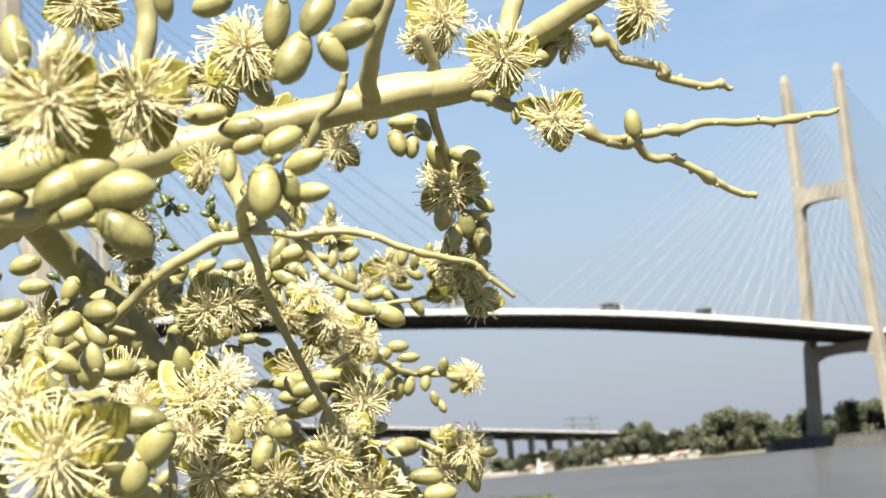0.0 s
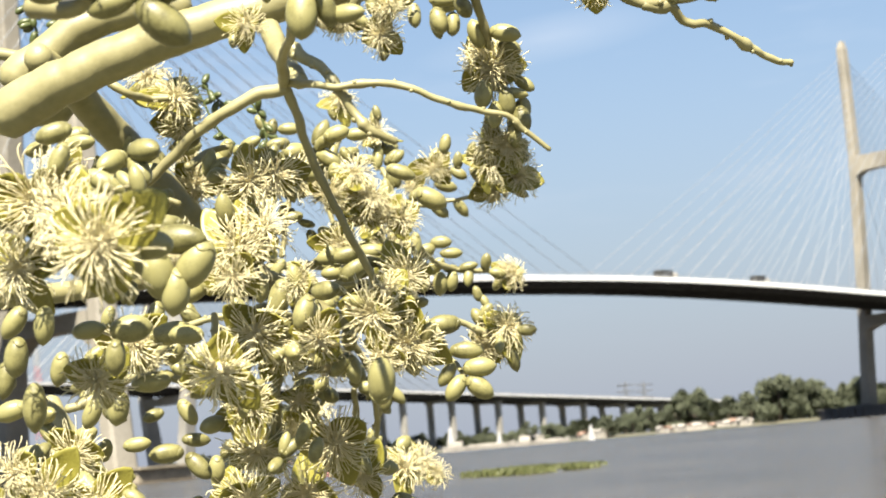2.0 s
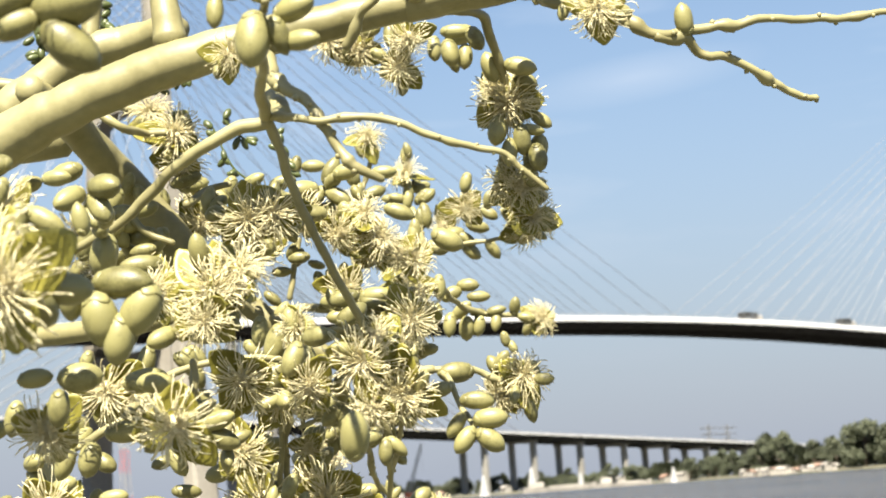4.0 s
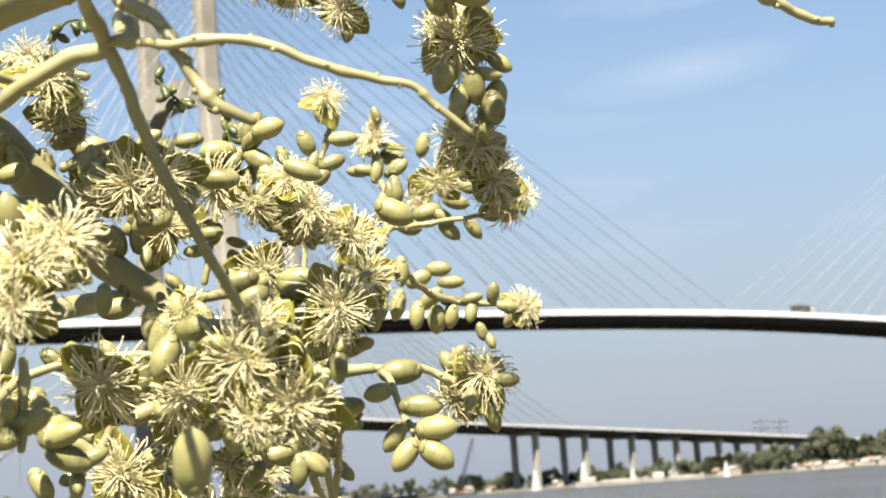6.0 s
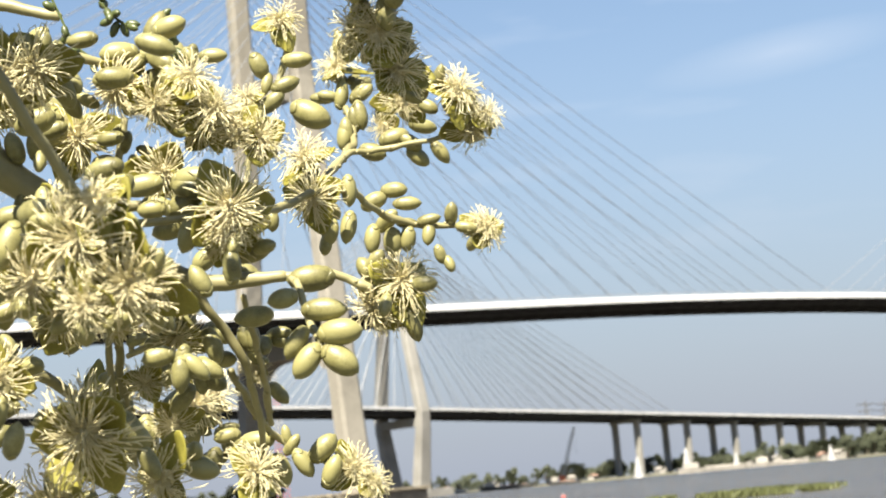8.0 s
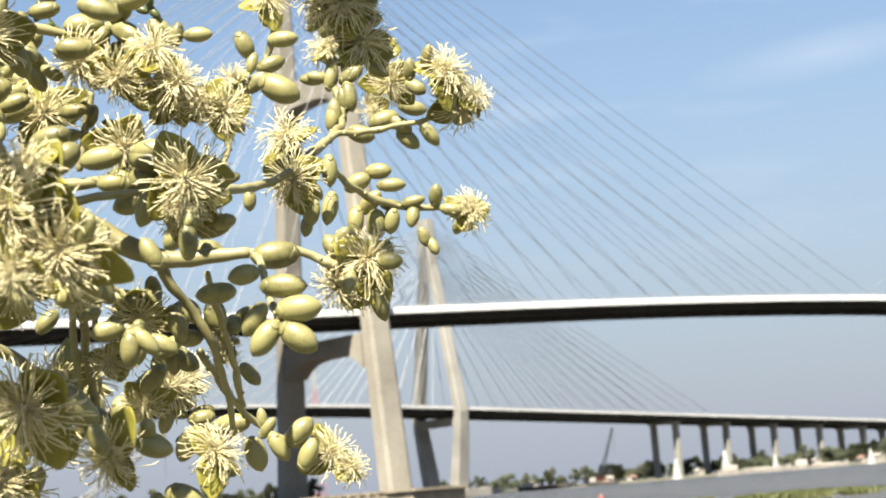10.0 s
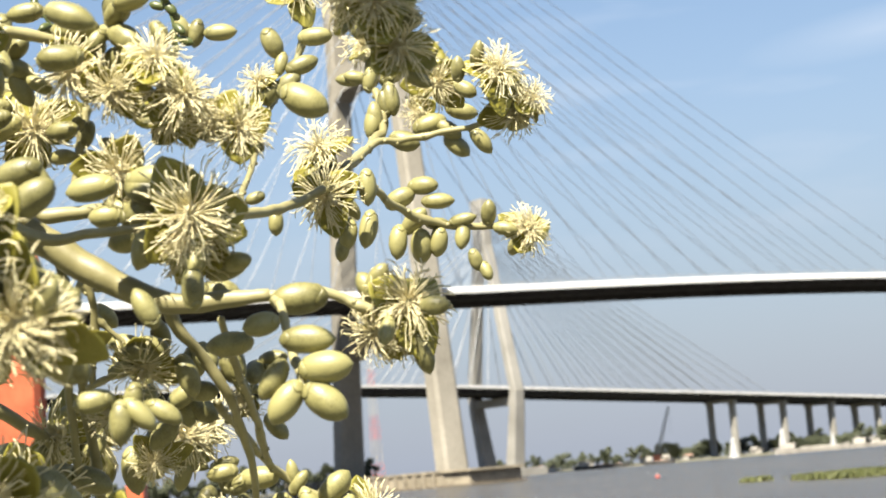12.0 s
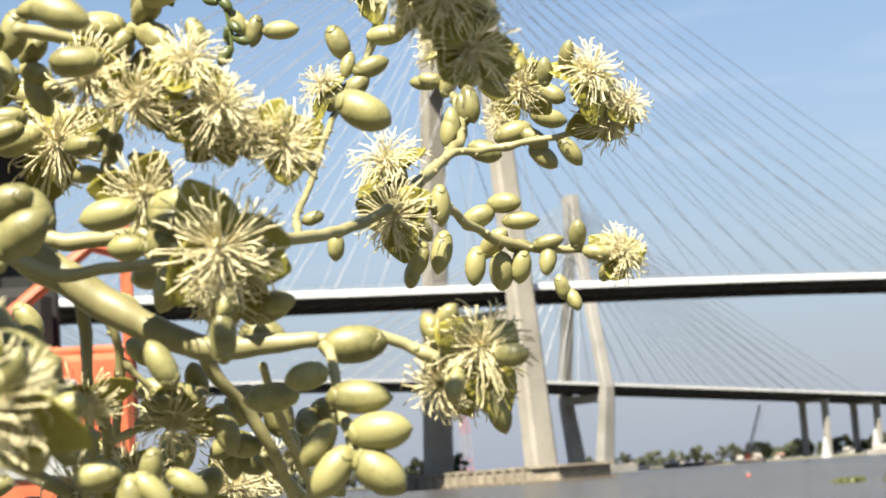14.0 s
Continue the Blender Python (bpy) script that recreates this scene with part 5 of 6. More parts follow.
bud(front, (-0.0511, 0.3601, 1.5204), (0.03, -0.18, -0.98), 0.0081)
bud(front, (-0.0543, 0.3594, 1.5218), (-0.64, -0.33, -0.70), 0.0073)
bud(front, (-0.0516, 0.3582, 1.5289), (-0.06, -0.58, 0.81), 0.0080)
bud(front, (-0.0323, 0.4200, 1.5373), (0.07, -0.14, 0.99), 0.0088)
bud(front, (-0.0359, 0.4000, 1.5321), (-0.44, -0.12, 0.89), 0.0077)
bud(front, (-0.0300, 0.4400, 1.5430), (0.96, -0.05, 0.27), 0.0095)
flower(front, (-0.0358, 0.4358, 1.5466), (-0.07, -0.37, -0.93), 0.0082)
bud(front, (-0.0447, 0.4200, 1.5177), (-0.25, 0.14, -0.96), 0.0066)
bud(front, (-0.0390, 0.4200, 1.5151), (0.83, 0.07, -0.56), 0.0073)
bud(front, (-0.0563, 0.3700, 1.5293), (-0.07, 0.14, -0.99), 0.0072)
bud(front, (-0.0685, 0.4200, 1.5356), (-0.25, 0.14, -0.96), 0.0073)
bud(front, (-0.0801, 0.3486, 1.5130), (0.15, -0.60, -0.78), 0.0063)
bud(front, (-0.0810, 0.3508, 1.5122), (-0.08, -0.03, -1.00), 0.0055)
bud(front, (-0.0775, 0.3517, 1.5178), (0.85, 0.20, 0.48), 0.0065)
bud(front, (-0.0138, 0.4310, 1.5269), (1.00, -0.05, -0.03), 0.0107)
bud(front, (-0.0105, 0.4290, 1.5212), (0.99, -0.14, 0.01), 0.0104)
bud(front, (-0.0110, 0.4290, 1.5149), (0.76, -0.07, -0.65), 0.0099)
bud(front, (-0.0186, 0.4290, 1.5153), (-0.62, -0.09, -0.78), 0.0094)
bud(front, (-0.0207, 0.4300, 1.5197), (-0.54, 0.00, -0.84), 0.0086)
bud(front, (-0.0245, 0.4400, 1.5312), (-0.96, -0.18, -0.19), 0.0073)
bud(front, (-0.0332, 0.4500, 1.5288), (-1.00, -0.03, -0.05), 0.0096)
bud(front, (-0.0191, 0.4520, 1.5368), (-0.98, -0.21, -0.02), 0.0116)
bud(front, (-0.0365, 0.4600, 1.5405), (1.00, 0.04, -0.09), 0.0082)
flower(front, (0.0017, 0.4593, 1.5342), (0.41, -0.90, 0.15), 0.0094)
bud(front, (0.0080, 0.4520, 1.5329), (0.95, -0.31, -0.04), 0.0064)
bud(front, (-0.0064, 0.4620, 1.5387), (-0.50, -0.13, 0.86), 0.0076)
bud(front, (-0.0041, 0.4600, 1.5403), (0.57, -0.26, 0.78), 0.0071)
bud(front, (-0.0017, 0.4500, 1.5285), (-0.21, -0.40, -0.89), 0.0064)
flower(front, (-0.0049, 0.4625, 1.5301), (-0.46, -0.25, -0.85), 0.0080)
bud(front, (0.0037, 0.4620, 1.5244), (0.22, 0.13, -0.97), 0.0090)
flower(front, (0.0002, 0.4651, 1.5291), (-0.08, -0.05, -1.00), 0.0070)
flower(front, (-0.0446, 0.3375, 1.5339), (-0.24, -0.55, -0.80), 0.0102)
flower(front, (-0.0358, 0.3383, 1.5249), (-0.51, -0.51, -0.70), 0.0095)
flower(front, (-0.0345, 0.3408, 1.5253), (0.80, -0.42, -0.43), 0.0067)
bud(front, (-0.0497, 0.3350, 1.5366), (-0.89, -0.40, 0.20), 0.0069)
bud(front, (-0.0315, 0.3350, 1.5274), (0.55, -0.42, 0.72), 0.0064)
flower(front, (-0.0434, 0.3354, 1.5223), (-0.24, -0.23, -0.94), 0.0066)
flower(front, (-0.0415, 0.3358, 1.5387), (0.26, -0.45, 0.86), 0.0066)
bud(front, (-0.0741, 0.3900, 1.5357), (0.12, 0.13, -0.98), 0.0102)
bud(front, (-0.0687, 0.4000, 1.5365), (0.25, 0.13, -0.96), 0.0093)
flower(front, (-0.0961, 0.4820, 1.5962), (0.01, -0.38, -0.92), 0.0102)
bud(front, (-0.0913, 0.4700, 1.6001), (1.00, 0.02, 0.09), 0.0086)
bud(front, (-0.0976, 0.4700, 1.6037), (1.00, 0.02, 0.09), 0.0101)
bud(front, (-0.0886, 0.4700, 1.5918), (-0.97, 0.00, -0.26), 0.0072)
bud(front, (-0.0832, 0.4500, 1.5754), (-0.08, -0.13, 0.99), 0.0082)
bud(front, (-0.0881, 0.4500, 1.5752), (-0.25, -0.13, 0.96), 0.0084)
bud(front, (-0.0794, 0.4400, 1.5692), (-0.06, -0.39, -0.92), 0.0060)
bud(front, (-0.0789, 0.4500, 1.5785), (-0.97, 0.00, -0.26), 0.0082)
bud(front, (-0.0875, 0.4500, 1.5606), (-0.26, 0.12, -0.96), 0.0068)
bud(front, (-0.0727, 0.4400, 1.5619), (0.70, 0.11, -0.70), 0.0064)
bud(front, (-0.0757, 0.4200, 1.5502), (-0.09, 0.12, -0.99), 0.0094)
bud(front, (-0.0871, 0.4400, 1.5565), (1.00, 0.02, 0.09), 0.0093)
bud(front, (-0.0703, 0.4400, 1.5576), (-0.58, 0.09, -0.81), 0.0073)
bud(front, (-0.0759, 0.4320, 1.5970), (0.98, -0.16, 0.15), 0.0055)
bud(front, (-0.0833, 0.4600, 1.5828), (-0.97, 0.00, -0.26), 0.0081)
bud(front, (-0.0815, 0.4608, 1.5828), (-0.95, 0.02, -0.31), 0.0064)
bud(front, (-0.0816, 0.4597, 1.5840), (-0.96, -0.28, 0.04), 0.0063)
bud(front, (-0.0817, 0.4608, 1.5843), (-0.99, 0.04, 0.12), 0.0055)
bud(front, (-0.0547, 0.4200, 1.5231), (0.94, -0.01, 0.34), 0.0050)
bud(front, (-0.0465, 0.4800, 1.5219), (1.00, 0.04, -0.09), 0.0071)
bud(front, (-0.0346, 0.4994, 1.5271), (0.90, -0.29, -0.33), 0.0077)
bud(front, (-0.0345, 0.4989, 1.5289), (0.92, -0.39, 0.04), 0.0077)
bud(front, (-0.0385, 0.4969, 1.5260), (0.08, -0.82, -0.57), 0.0076)
bud(front, (-0.0389, 0.4800, 1.5269), (-0.08, -0.13, 0.99), 0.0079)
bud(front, (-0.0530, 0.5021, 1.5300), (-0.11, 0.34, -0.94), 0.0084)
bud(front, (-0.0499, 0.4992, 1.5307), (0.54, -0.27, -0.80), 0.0078)
bud(front, (-0.0543, 0.5015, 1.5302), (-0.38, 0.21, -0.90), 0.0073)
flower(front, (-0.0558, 0.4705, 1.5286), (-0.07, -0.22, -0.97), 0.0086)
bud(front, (-0.0647, 0.5000, 1.5216), (-0.43, 0.10, -0.90), 0.0087)
bud(front, (-0.0599, 0.5200, 1.5206), (0.08, 0.13, -0.99), 0.0093)
bud(rear, (-0.0700, 0.5300, 1.5148), (-0.77, 0.06, -0.64), 0.0108)
flower(rear, (-0.0670, 0.5407, 1.5150), (0.86, -0.26, -0.44), 0.0105)
flower(front, (-0.0864, 0.5208, 1.5165), (0.92, -0.28, -0.29), 0.0108)
bud(front, (-0.0977, 0.5000, 1.5123), (-0.97, 0.00, -0.26), 0.0093)
bud(front, (-0.0896, 0.5000, 1.5104), (-0.09, 0.12, -0.99), 0.0075)
bud(rear, (-0.0907, 0.5500, 1.5098), (0.08, 0.13, -0.99), 0.0115)
bud(rear, (-0.0828, 0.5500, 1.5075), (-0.00, 0.13, -0.99), 0.0125)
bud(rear, (-0.0960, 0.5500, 1.5037), (-0.43, 0.10, -0.90), 0.0082)
bud(rear, (-0.0904, 0.5500, 1.5016), (-0.08, -0.05, -1.00), 0.0076)
flower(front, (-0.0820, 0.4718, 1.5028), (0.08, -0.54, -0.84), 0.0125)
bud(front, (-0.0657, 0.3500, 1.5043), (-0.43, 0.10, -0.90), 0.0077)
bud(front, (-0.0628, 0.3500, 1.4999), (0.26, -0.12, 0.96), 0.0071)
bud(front, (-0.0692, 0.3614, 1.5012), (0.70, 0.10, 0.71), 0.0065)
bud(front, (-0.0738, 0.3574, 1.4966), (-0.38, -0.84, -0.38), 0.0072)
bud(front, (-0.0709, 0.3611, 1.5023), (0.30, 0.02, 0.95), 0.0066)
bud(front, (-0.0383, 0.5150, 1.5141), (0.57, -0.05, -0.82), 0.0077)
bud(rear, (-0.0505, 0.5500, 1.5033), (0.99, -0.15, 0.06), 0.0108)
bud(rear, (-0.0593, 0.5500, 1.5071), (0.97, -0.00, 0.26), 0.0079)
bud(rear, (-0.0408, 0.5500, 1.5013), (0.58, -0.09, 0.81), 0.0072)
bud(rear, (-0.0317, 0.5500, 1.4994), (0.71, -0.07, 0.70), 0.0105)
bud(rear, (-0.0296, 0.5500, 1.4927), (0.43, -0.10, 0.90), 0.0101)
bud(rear, (-0.0446, 0.5500, 1.4940), (0.25, 0.13, -0.96), 0.0105)
bud(rear, (-0.0379, 0.5500, 1.4954), (0.42, 0.13, -0.90), 0.0095)
bud(rear, (-0.0625, 0.5400, 1.4976), (-0.43, 0.10, -0.90), 0.0096)
bud(rear, (-0.0642, 0.5520, 1.4995), (-0.97, 0.23, 0.05), 0.0086)
bud(rear, (-0.0554, 0.5508, 1.5022), (0.81, -0.00, 0.59), 0.0076)
bud(rear, (-0.0594, 0.5502, 1.5042), (-0.01, -0.11, 0.99), 0.0084)
flower(rear, (-0.0253, 0.5567, 1.4924), (0.95, -0.30, -0.13), 0.0089)
bud(rear, (-0.0676, 0.5400, 1.5052), (-0.43, 0.10, -0.90), 0.0081)
bud(rear, (-0.0530, 0.5400, 1.4951), (-0.09, 0.12, -0.99), 0.0088)
flower(rear, (-0.0193, 0.5565, 1.4881), (0.95, -0.30, -0.13), 0.0065)
flower(front, (-0.0518, 0.4458, 1.5818), (-0.08, -0.39, -0.92), 0.0077)
flower(front, (-0.0437, 0.4465, 1.5864), (0.50, -0.74, 0.45), 0.0075)
flower(front, (-0.0393, 0.4494, 1.5790), (0.74, -0.67, 0.04), 0.0080)
flower(front, (-0.0418, 0.4530, 1.5759), (-0.22, -0.56, -0.80), 0.0069)
flower(front, (-0.0298, 0.4563, 1.5730), (0.54, -0.60, -0.58), 0.0079)
flower(front, (-0.0337, 0.4529, 1.5748), (-0.28, -0.57, -0.77), 0.0057)
flower(front, (-0.0339, 0.4312, 1.5513), (0.71, -0.46, -0.54), 0.0093)
flower(front, (-0.0336, 0.4210, 1.5454), (-0.12, -0.69, -0.71), 0.0053)
bud(front, (-0.0315, 0.4200, 1.5423), (-0.34, -0.42, -0.84), 0.0057)
bud(front, (-0.0590, 0.4340, 1.5860), (-0.97, -0.24, -0.03), 0.0090)
flower(front, (-0.0805, 0.4807, 1.5828), (0.45, -0.60, -0.66), 0.0104)
bud(front, (-0.0710, 0.4700, 1.5739), (0.96, -0.29, 0.04), 0.0070)
bud(front, (-0.0446, 0.4340, 1.5547), (0.90, -0.16, 0.39), 0.0096)
bud(front, (-0.0536, 0.4400, 1.5551), (-1.00, -0.07, -0.00), 0.0070)
bud(front, (-0.0505, 0.4450, 1.5511), (-0.97, -0.03, -0.26), 0.0093)
bud(front, (-0.0570, 0.4600, 1.5613), (-0.97, -0.03, -0.26), 0.0065)
bud(front, (-0.0677, 0.4700, 1.5804), (-0.58, 0.06, -0.81), 0.0059)
bud(front, (-0.0654, 0.4700, 1.5779), (-0.35, 0.09, -0.93), 0.0062)
bud(front, (-0.0600, 0.4700, 1.5753), (0.94, 0.11, -0.34), 0.0058)
bud(front, (-0.0717, 0.4600, 1.5873), (0.81, 0.13, -0.57), 0.0066)
bud(front, (-0.0586, 0.4590, 1.5944), (0.37, -0.50, -0.78), 0.0066)
bud(front, (-0.0562, 0.4598, 1.5972), (0.95, -0.30, -0.09), 0.0067)
bud(front, (-0.0598, 0.4598, 1.5937), (0.06, -0.31, -0.95), 0.0066)
bud(front, (-0.0618, 0.4600, 1.5942), (0.81, 0.13, -0.57), 0.0066)
flower(front, (-0.0650, 0.4608, 1.5901), (-0.28, -0.57, -0.77), 0.0055)
bud(front, (-0.0504, 0.4600, 1.5784), (0.70, 0.14, -0.70), 0.0066)
bud(front, (-0.0271, 0.4350, 1.5431), (0.93, -0.31, 0.20), 0.0060)
bud(front, (-0.0470, 0.4707, 1.5248), (0.35, -0.11, -0.93), 0.0098)
bud(front, (-0.0557, 0.4705, 1.5302), (-0.98, -0.14, -0.11), 0.0098)
bud(front, (-0.0554, 0.4689, 1.5308), (-0.93, -0.38, -0.01), 0.0098)
bud(front, (-0.0629, 0.4800, 1.5336), (-0.96, -0.10, 0.25), 0.0080)
bud(front, (-0.0583, 0.4800, 1.5321), (-0.97, -0.03, -0.26), 0.0080)
bud(front, (-0.0667, 0.4900, 1.5293), (0.96, -0.14, 0.23), 0.0068)
bud(front, (-0.0670, 0.5000, 1.5226), (-0.43, 0.09, -0.90), 0.0074)
bud(front, (-0.0635, 0.5100, 1.5147), (-0.65, 0.05, -0.76), 0.0096)
flower(rear, (-0.0631, 0.5477, 1.5179), (0.85, -0.31, -0.43), 0.0087)
bud(front, (-0.0405, 0.4800, 1.5265), (0.08, 0.13, -0.99), 0.0075)
flower(front, (-0.0412, 0.5004, 1.5205), (-0.38, -0.26, -0.89), 0.0053)
bud(front, (-0.0401, 0.4900, 1.5229), (0.42, 0.14, -0.90), 0.0058)
bud(front, (-0.0793, 0.5059, 1.5136), (-0.49, -0.39, -0.78), 0.0073)
bud(front, (-0.0803, 0.5068, 1.5141), (-0.68, -0.21, -0.70), 0.0085)
bud(front, (-0.0786, 0.5061, 1.5132), (-0.34, -0.34, -0.88), 0.0071)
bud(front, (-0.0782, 0.4900, 1.5209), (0.99, -0.12, 0.07), 0.0061)
bud(front, (-0.0686, 0.5000, 1.5168), (-0.43, 0.09, -0.90), 0.0060)
flower(front, (-0.0857, 0.5009, 1.5171), (-0.34, -0.42, -0.84), 0.0081)
bud(front, (-0.0359, 0.3600, 1.5205), (0.42, 0.14, -0.90), 0.0068)
flower(front, (-0.0688, 0.5207, 1.5094), (0.10, -0.38, -0.92), 0.0070)
bud(rear, (-0.0577, 0.5400, 1.5051), (-0.99, -0.06, -0.09), 0.0079)
bud(rear, (-0.0422, 0.5500, 1.5040), (-0.08, -0.13, 0.99), 0.0064)
stem(front, [(-0.0509, 0.4680, 1.5407), (-0.0478, 0.4700, 1.5339), (-0.0442, 0.4750, 1.5283), (-0.0407, 0.4800, 1.5201), (-0.0416, 0.4900, 1.5155), (-0.0413, 0.5000, 1.5062), (-0.0431, 0.5100, 1.4972)], [0.0014, 0.0013, 0.0012, 0.0011, 0.0010, 0.0009, 0.0008])
stem(front, [(-0.0709, 0.4600, 1.5527), (-0.0692, 0.4600, 1.5460), (-0.0726, 0.4700, 1.5361), (-0.0744, 0.4750, 1.5264), (-0.0755, 0.4800, 1.5165), (-0.0778, 0.4900, 1.5029)], [0.0010, 0.0010, 0.0010, 0.0009, 0.0009, 0.0009])
stem(front, [(-0.0727, 0.4300, 1.5553), (-0.0628, 0.4300, 1.5503), (-0.0537, 0.4300, 1.5503), (-0.0426, 0.4300, 1.5507)], [0.0014, 0.0012, 0.0010, 0.0008])
stem(rear, [(-0.0836, 0.4700, 1.5636), (-0.0746, 0.4700, 1.5613), (-0.0621, 0.4750, 1.5623), (-0.0482, 0.4900, 1.5616), (-0.0404, 0.5200, 1.5655), (-0.0351, 0.5450, 1.5708), (-0.0287, 0.5500, 1.5748)], [0.0017, 0.0016, 0.0014, 0.0014, 0.0013, 0.0012, 0.0011])
stem(front, [(-0.0652, 0.4700, 1.5842), (-0.0671, 0.4700, 1.5752), (-0.0692, 0.4700, 1.5651)], [0.0009, 0.0010, 0.0010])
stem(front, [(-0.0752, 0.4500, 1.5970), (-0.0680, 0.4550, 1.5959), (-0.0618, 0.4600, 1.5940), (-0.0576, 0.4600, 1.5893)], [0.0013, 0.0012, 0.0011, 0.0010])
stem(rear, [(-0.0281, 0.5800, 1.5839), (-0.0235, 0.6100, 1.5960), (-0.0149, 0.6200, 1.5986), (-0.0036, 0.6200, 1.5995), (0.0118, 0.6150, 1.6002)], [0.0012, 0.0011, 0.0010, 0.0009, 0.0008], 0.3)
stem(rear, [(-0.0294, 0.5550, 1.5764), (-0.0259, 0.5750, 1.5843), (-0.0248, 0.6100, 1.5957), (-0.0227, 0.6300, 1.6057), (-0.0254, 0.6400, 1.6189)], [0.0011, 0.0011, 0.0012, 0.0012, 0.0012], 0.3)
stem(rear, [(-0.0294, 0.5550, 1.5757), (-0.0189, 0.5600, 1.5755), (-0.0124, 0.5750, 1.5710), (-0.0019, 0.5850, 1.5670), (0.0095, 0.5900, 1.5662), (0.0191, 0.5900, 1.5657)], [0.0012, 0.0011, 0.0011, 0.0010, 0.0009, 0.0007], 0.3)
stem(front, [(-0.0411, 0.6150, 1.6363), (-0.0458, 0.6150, 1.6221), (-0.0517, 0.6000, 1.6067), (-0.0491, 0.5600, 1.5841), (-0.0479, 0.5400, 1.5738), (-0.0427, 0.5170, 1.5651)], [0.0010, 0.0010, 0.0009, 0.0008, 0.0008, 0.0008], 0.3)
stem(rear, [(-0.0756, 0.6000, 1.6361), (-0.0695, 0.6000, 1.6322), (-0.0648, 0.6000, 1.6314)], [0.0008, 0.0007, 0.0006], 0.2)
bud(rear, (-0.0487, 0.6000, 1.6266), (0.42, 0.15, -0.90), 0.0096)
bud(rear, (-0.0362, 0.6000, 1.6272), (0.99, -0.11, -0.07), 0.0102)
bud(rear, (-0.0406, 0.6000, 1.6194), (0.94, 0.15, 0.31), 0.0099)
bud(rear, (-0.0454, 0.6000, 1.6142), (0.82, -0.10, 0.56), 0.0102)
bud(rear, (-0.0505, 0.6000, 1.6121), (-0.58, 0.20, -0.79), 0.0080)
bud(rear, (-0.0468, 0.6000, 1.6204), (-0.22, -0.27, -0.94), 0.0077)
flower(rear, (-0.0425, 0.6110, 1.6430), (0.48, -0.69, 0.54), 0.0085)
flower(rear, (-0.0531, 0.6009, 1.6150), (-0.51, -0.47, 0.72), 0.0073)
bud(rear, (-0.0636, 0.6000, 1.6316), (1.00, 0.07, 0.00), 0.0096)
bud(rear, (-0.0708, 0.6000, 1.6320), (-0.26, 0.10, -0.96), 0.0085)
bud(rear, (-0.0749, 0.6000, 1.6344), (0.42, 0.14, -0.90), 0.0078)
bud(front, (0.0095, 0.4500, 1.5812), (0.42, 0.14, -0.90), 0.0063)
bud(front, (-0.0093, 0.5000, 1.6035), (-0.26, 0.10, -0.96), 0.0073)
flower(rear, (-0.0045, 0.6213, 1.6148), (0.17, -0.53, -0.83), 0.0089)
bud(rear, (0.0038, 0.6000, 1.6134), (0.11, -0.45, 0.89), 0.0076)
bud(rear, (0.0096, 0.6000, 1.6170), (0.27, -0.44, 0.86), 0.0086)
flower(rear, (0.0142, 0.6013, 1.6111), (0.78, -0.50, 0.37), 0.0099)
flower(rear, (0.0169, 0.6105, 1.6022), (0.56, -0.21, -0.80), 0.0096)
flower(rear, (0.0225, 0.6103, 1.6044), (0.90, -0.16, 0.39), 0.0073)
bud(rear, (0.0046, 0.6100, 1.6095), (0.79, -0.22, -0.57), 0.0078)
bud(rear, (0.0113, 0.6100, 1.6088), (0.42, 0.14, -0.90), 0.0070)
bud(rear, (-0.0022, 0.6430, 1.5993), (0.68, 0.14, -0.72), 0.0096)
bud(rear, (0.0064, 0.6320, 1.5981), (0.60, 0.14, -0.79), 0.0094)
bud(rear, (-0.0166, 0.6300, 1.6000), (0.93, -0.07, -0.35), 0.0097)
bud(rear, (-0.0258, 0.6300, 1.6065), (-0.21, -0.07, -0.97), 0.0104)
bud(rear, (-0.0202, 0.6350, 1.6143), (0.18, -0.04, -0.98), 0.0108)
bud(rear, (-0.0245, 0.6400, 1.6087), (0.08, 0.13, -0.99), 0.0083)
bud(rear, (0.0008, 0.6350, 1.6082), (0.94, 0.11, -0.34), 0.0101)
bud(rear, (-0.0097, 0.6400, 1.6063), (0.97, 0.03, 0.26), 0.0109)
bud(rear, (-0.0041, 0.6400, 1.6041), (0.81, 0.13, -0.57), 0.0092)
flower(rear, (-0.0130, 0.6452, 1.6118), (-0.56, -0.11, -0.82), 0.0067)
flower(rear, (-0.0267, 0.6438, 1.6331), (-0.62, -0.31, 0.72), 0.0094)
bud(rear, (-0.0339, 0.6430, 1.6235), (-0.99, -0.08, 0.12), 0.0087)
bud(rear, (-0.0266, 0.6430, 1.6252), (0.06, -0.12, 0.99), 0.0097)
bud(rear, (-0.0207, 0.6430, 1.6239), (0.73, -0.04, 0.68), 0.0090)
bud(rear, (-0.0268, 0.6450, 1.6417), (0.00, -0.13, 0.99), 0.0081)
flower(rear, (-0.0321, 0.5711, 1.5875), (-0.23, -0.39, 0.89), 0.0103)
bud(rear, (-0.0341, 0.5700, 1.5814), (-0.97, -0.03, -0.26), 0.0089)
flower(rear, (-0.0290, 0.5582, 1.5738), (-0.19, -0.82, -0.54), 0.0099)
bud(rear, (-0.0189, 0.5600, 1.5755), (-0.00, 0.13, -0.99), 0.0098)
bud(rear, (-0.0138, 0.5850, 1.5759), (0.89, -0.04, 0.45), 0.0091)
bud(rear, (-0.0072, 0.5850, 1.5788), (0.97, -0.25, 0.01), 0.0088)
bud(rear, (-0.0034, 0.5850, 1.5740), (1.00, 0.04, -0.05), 0.0091)
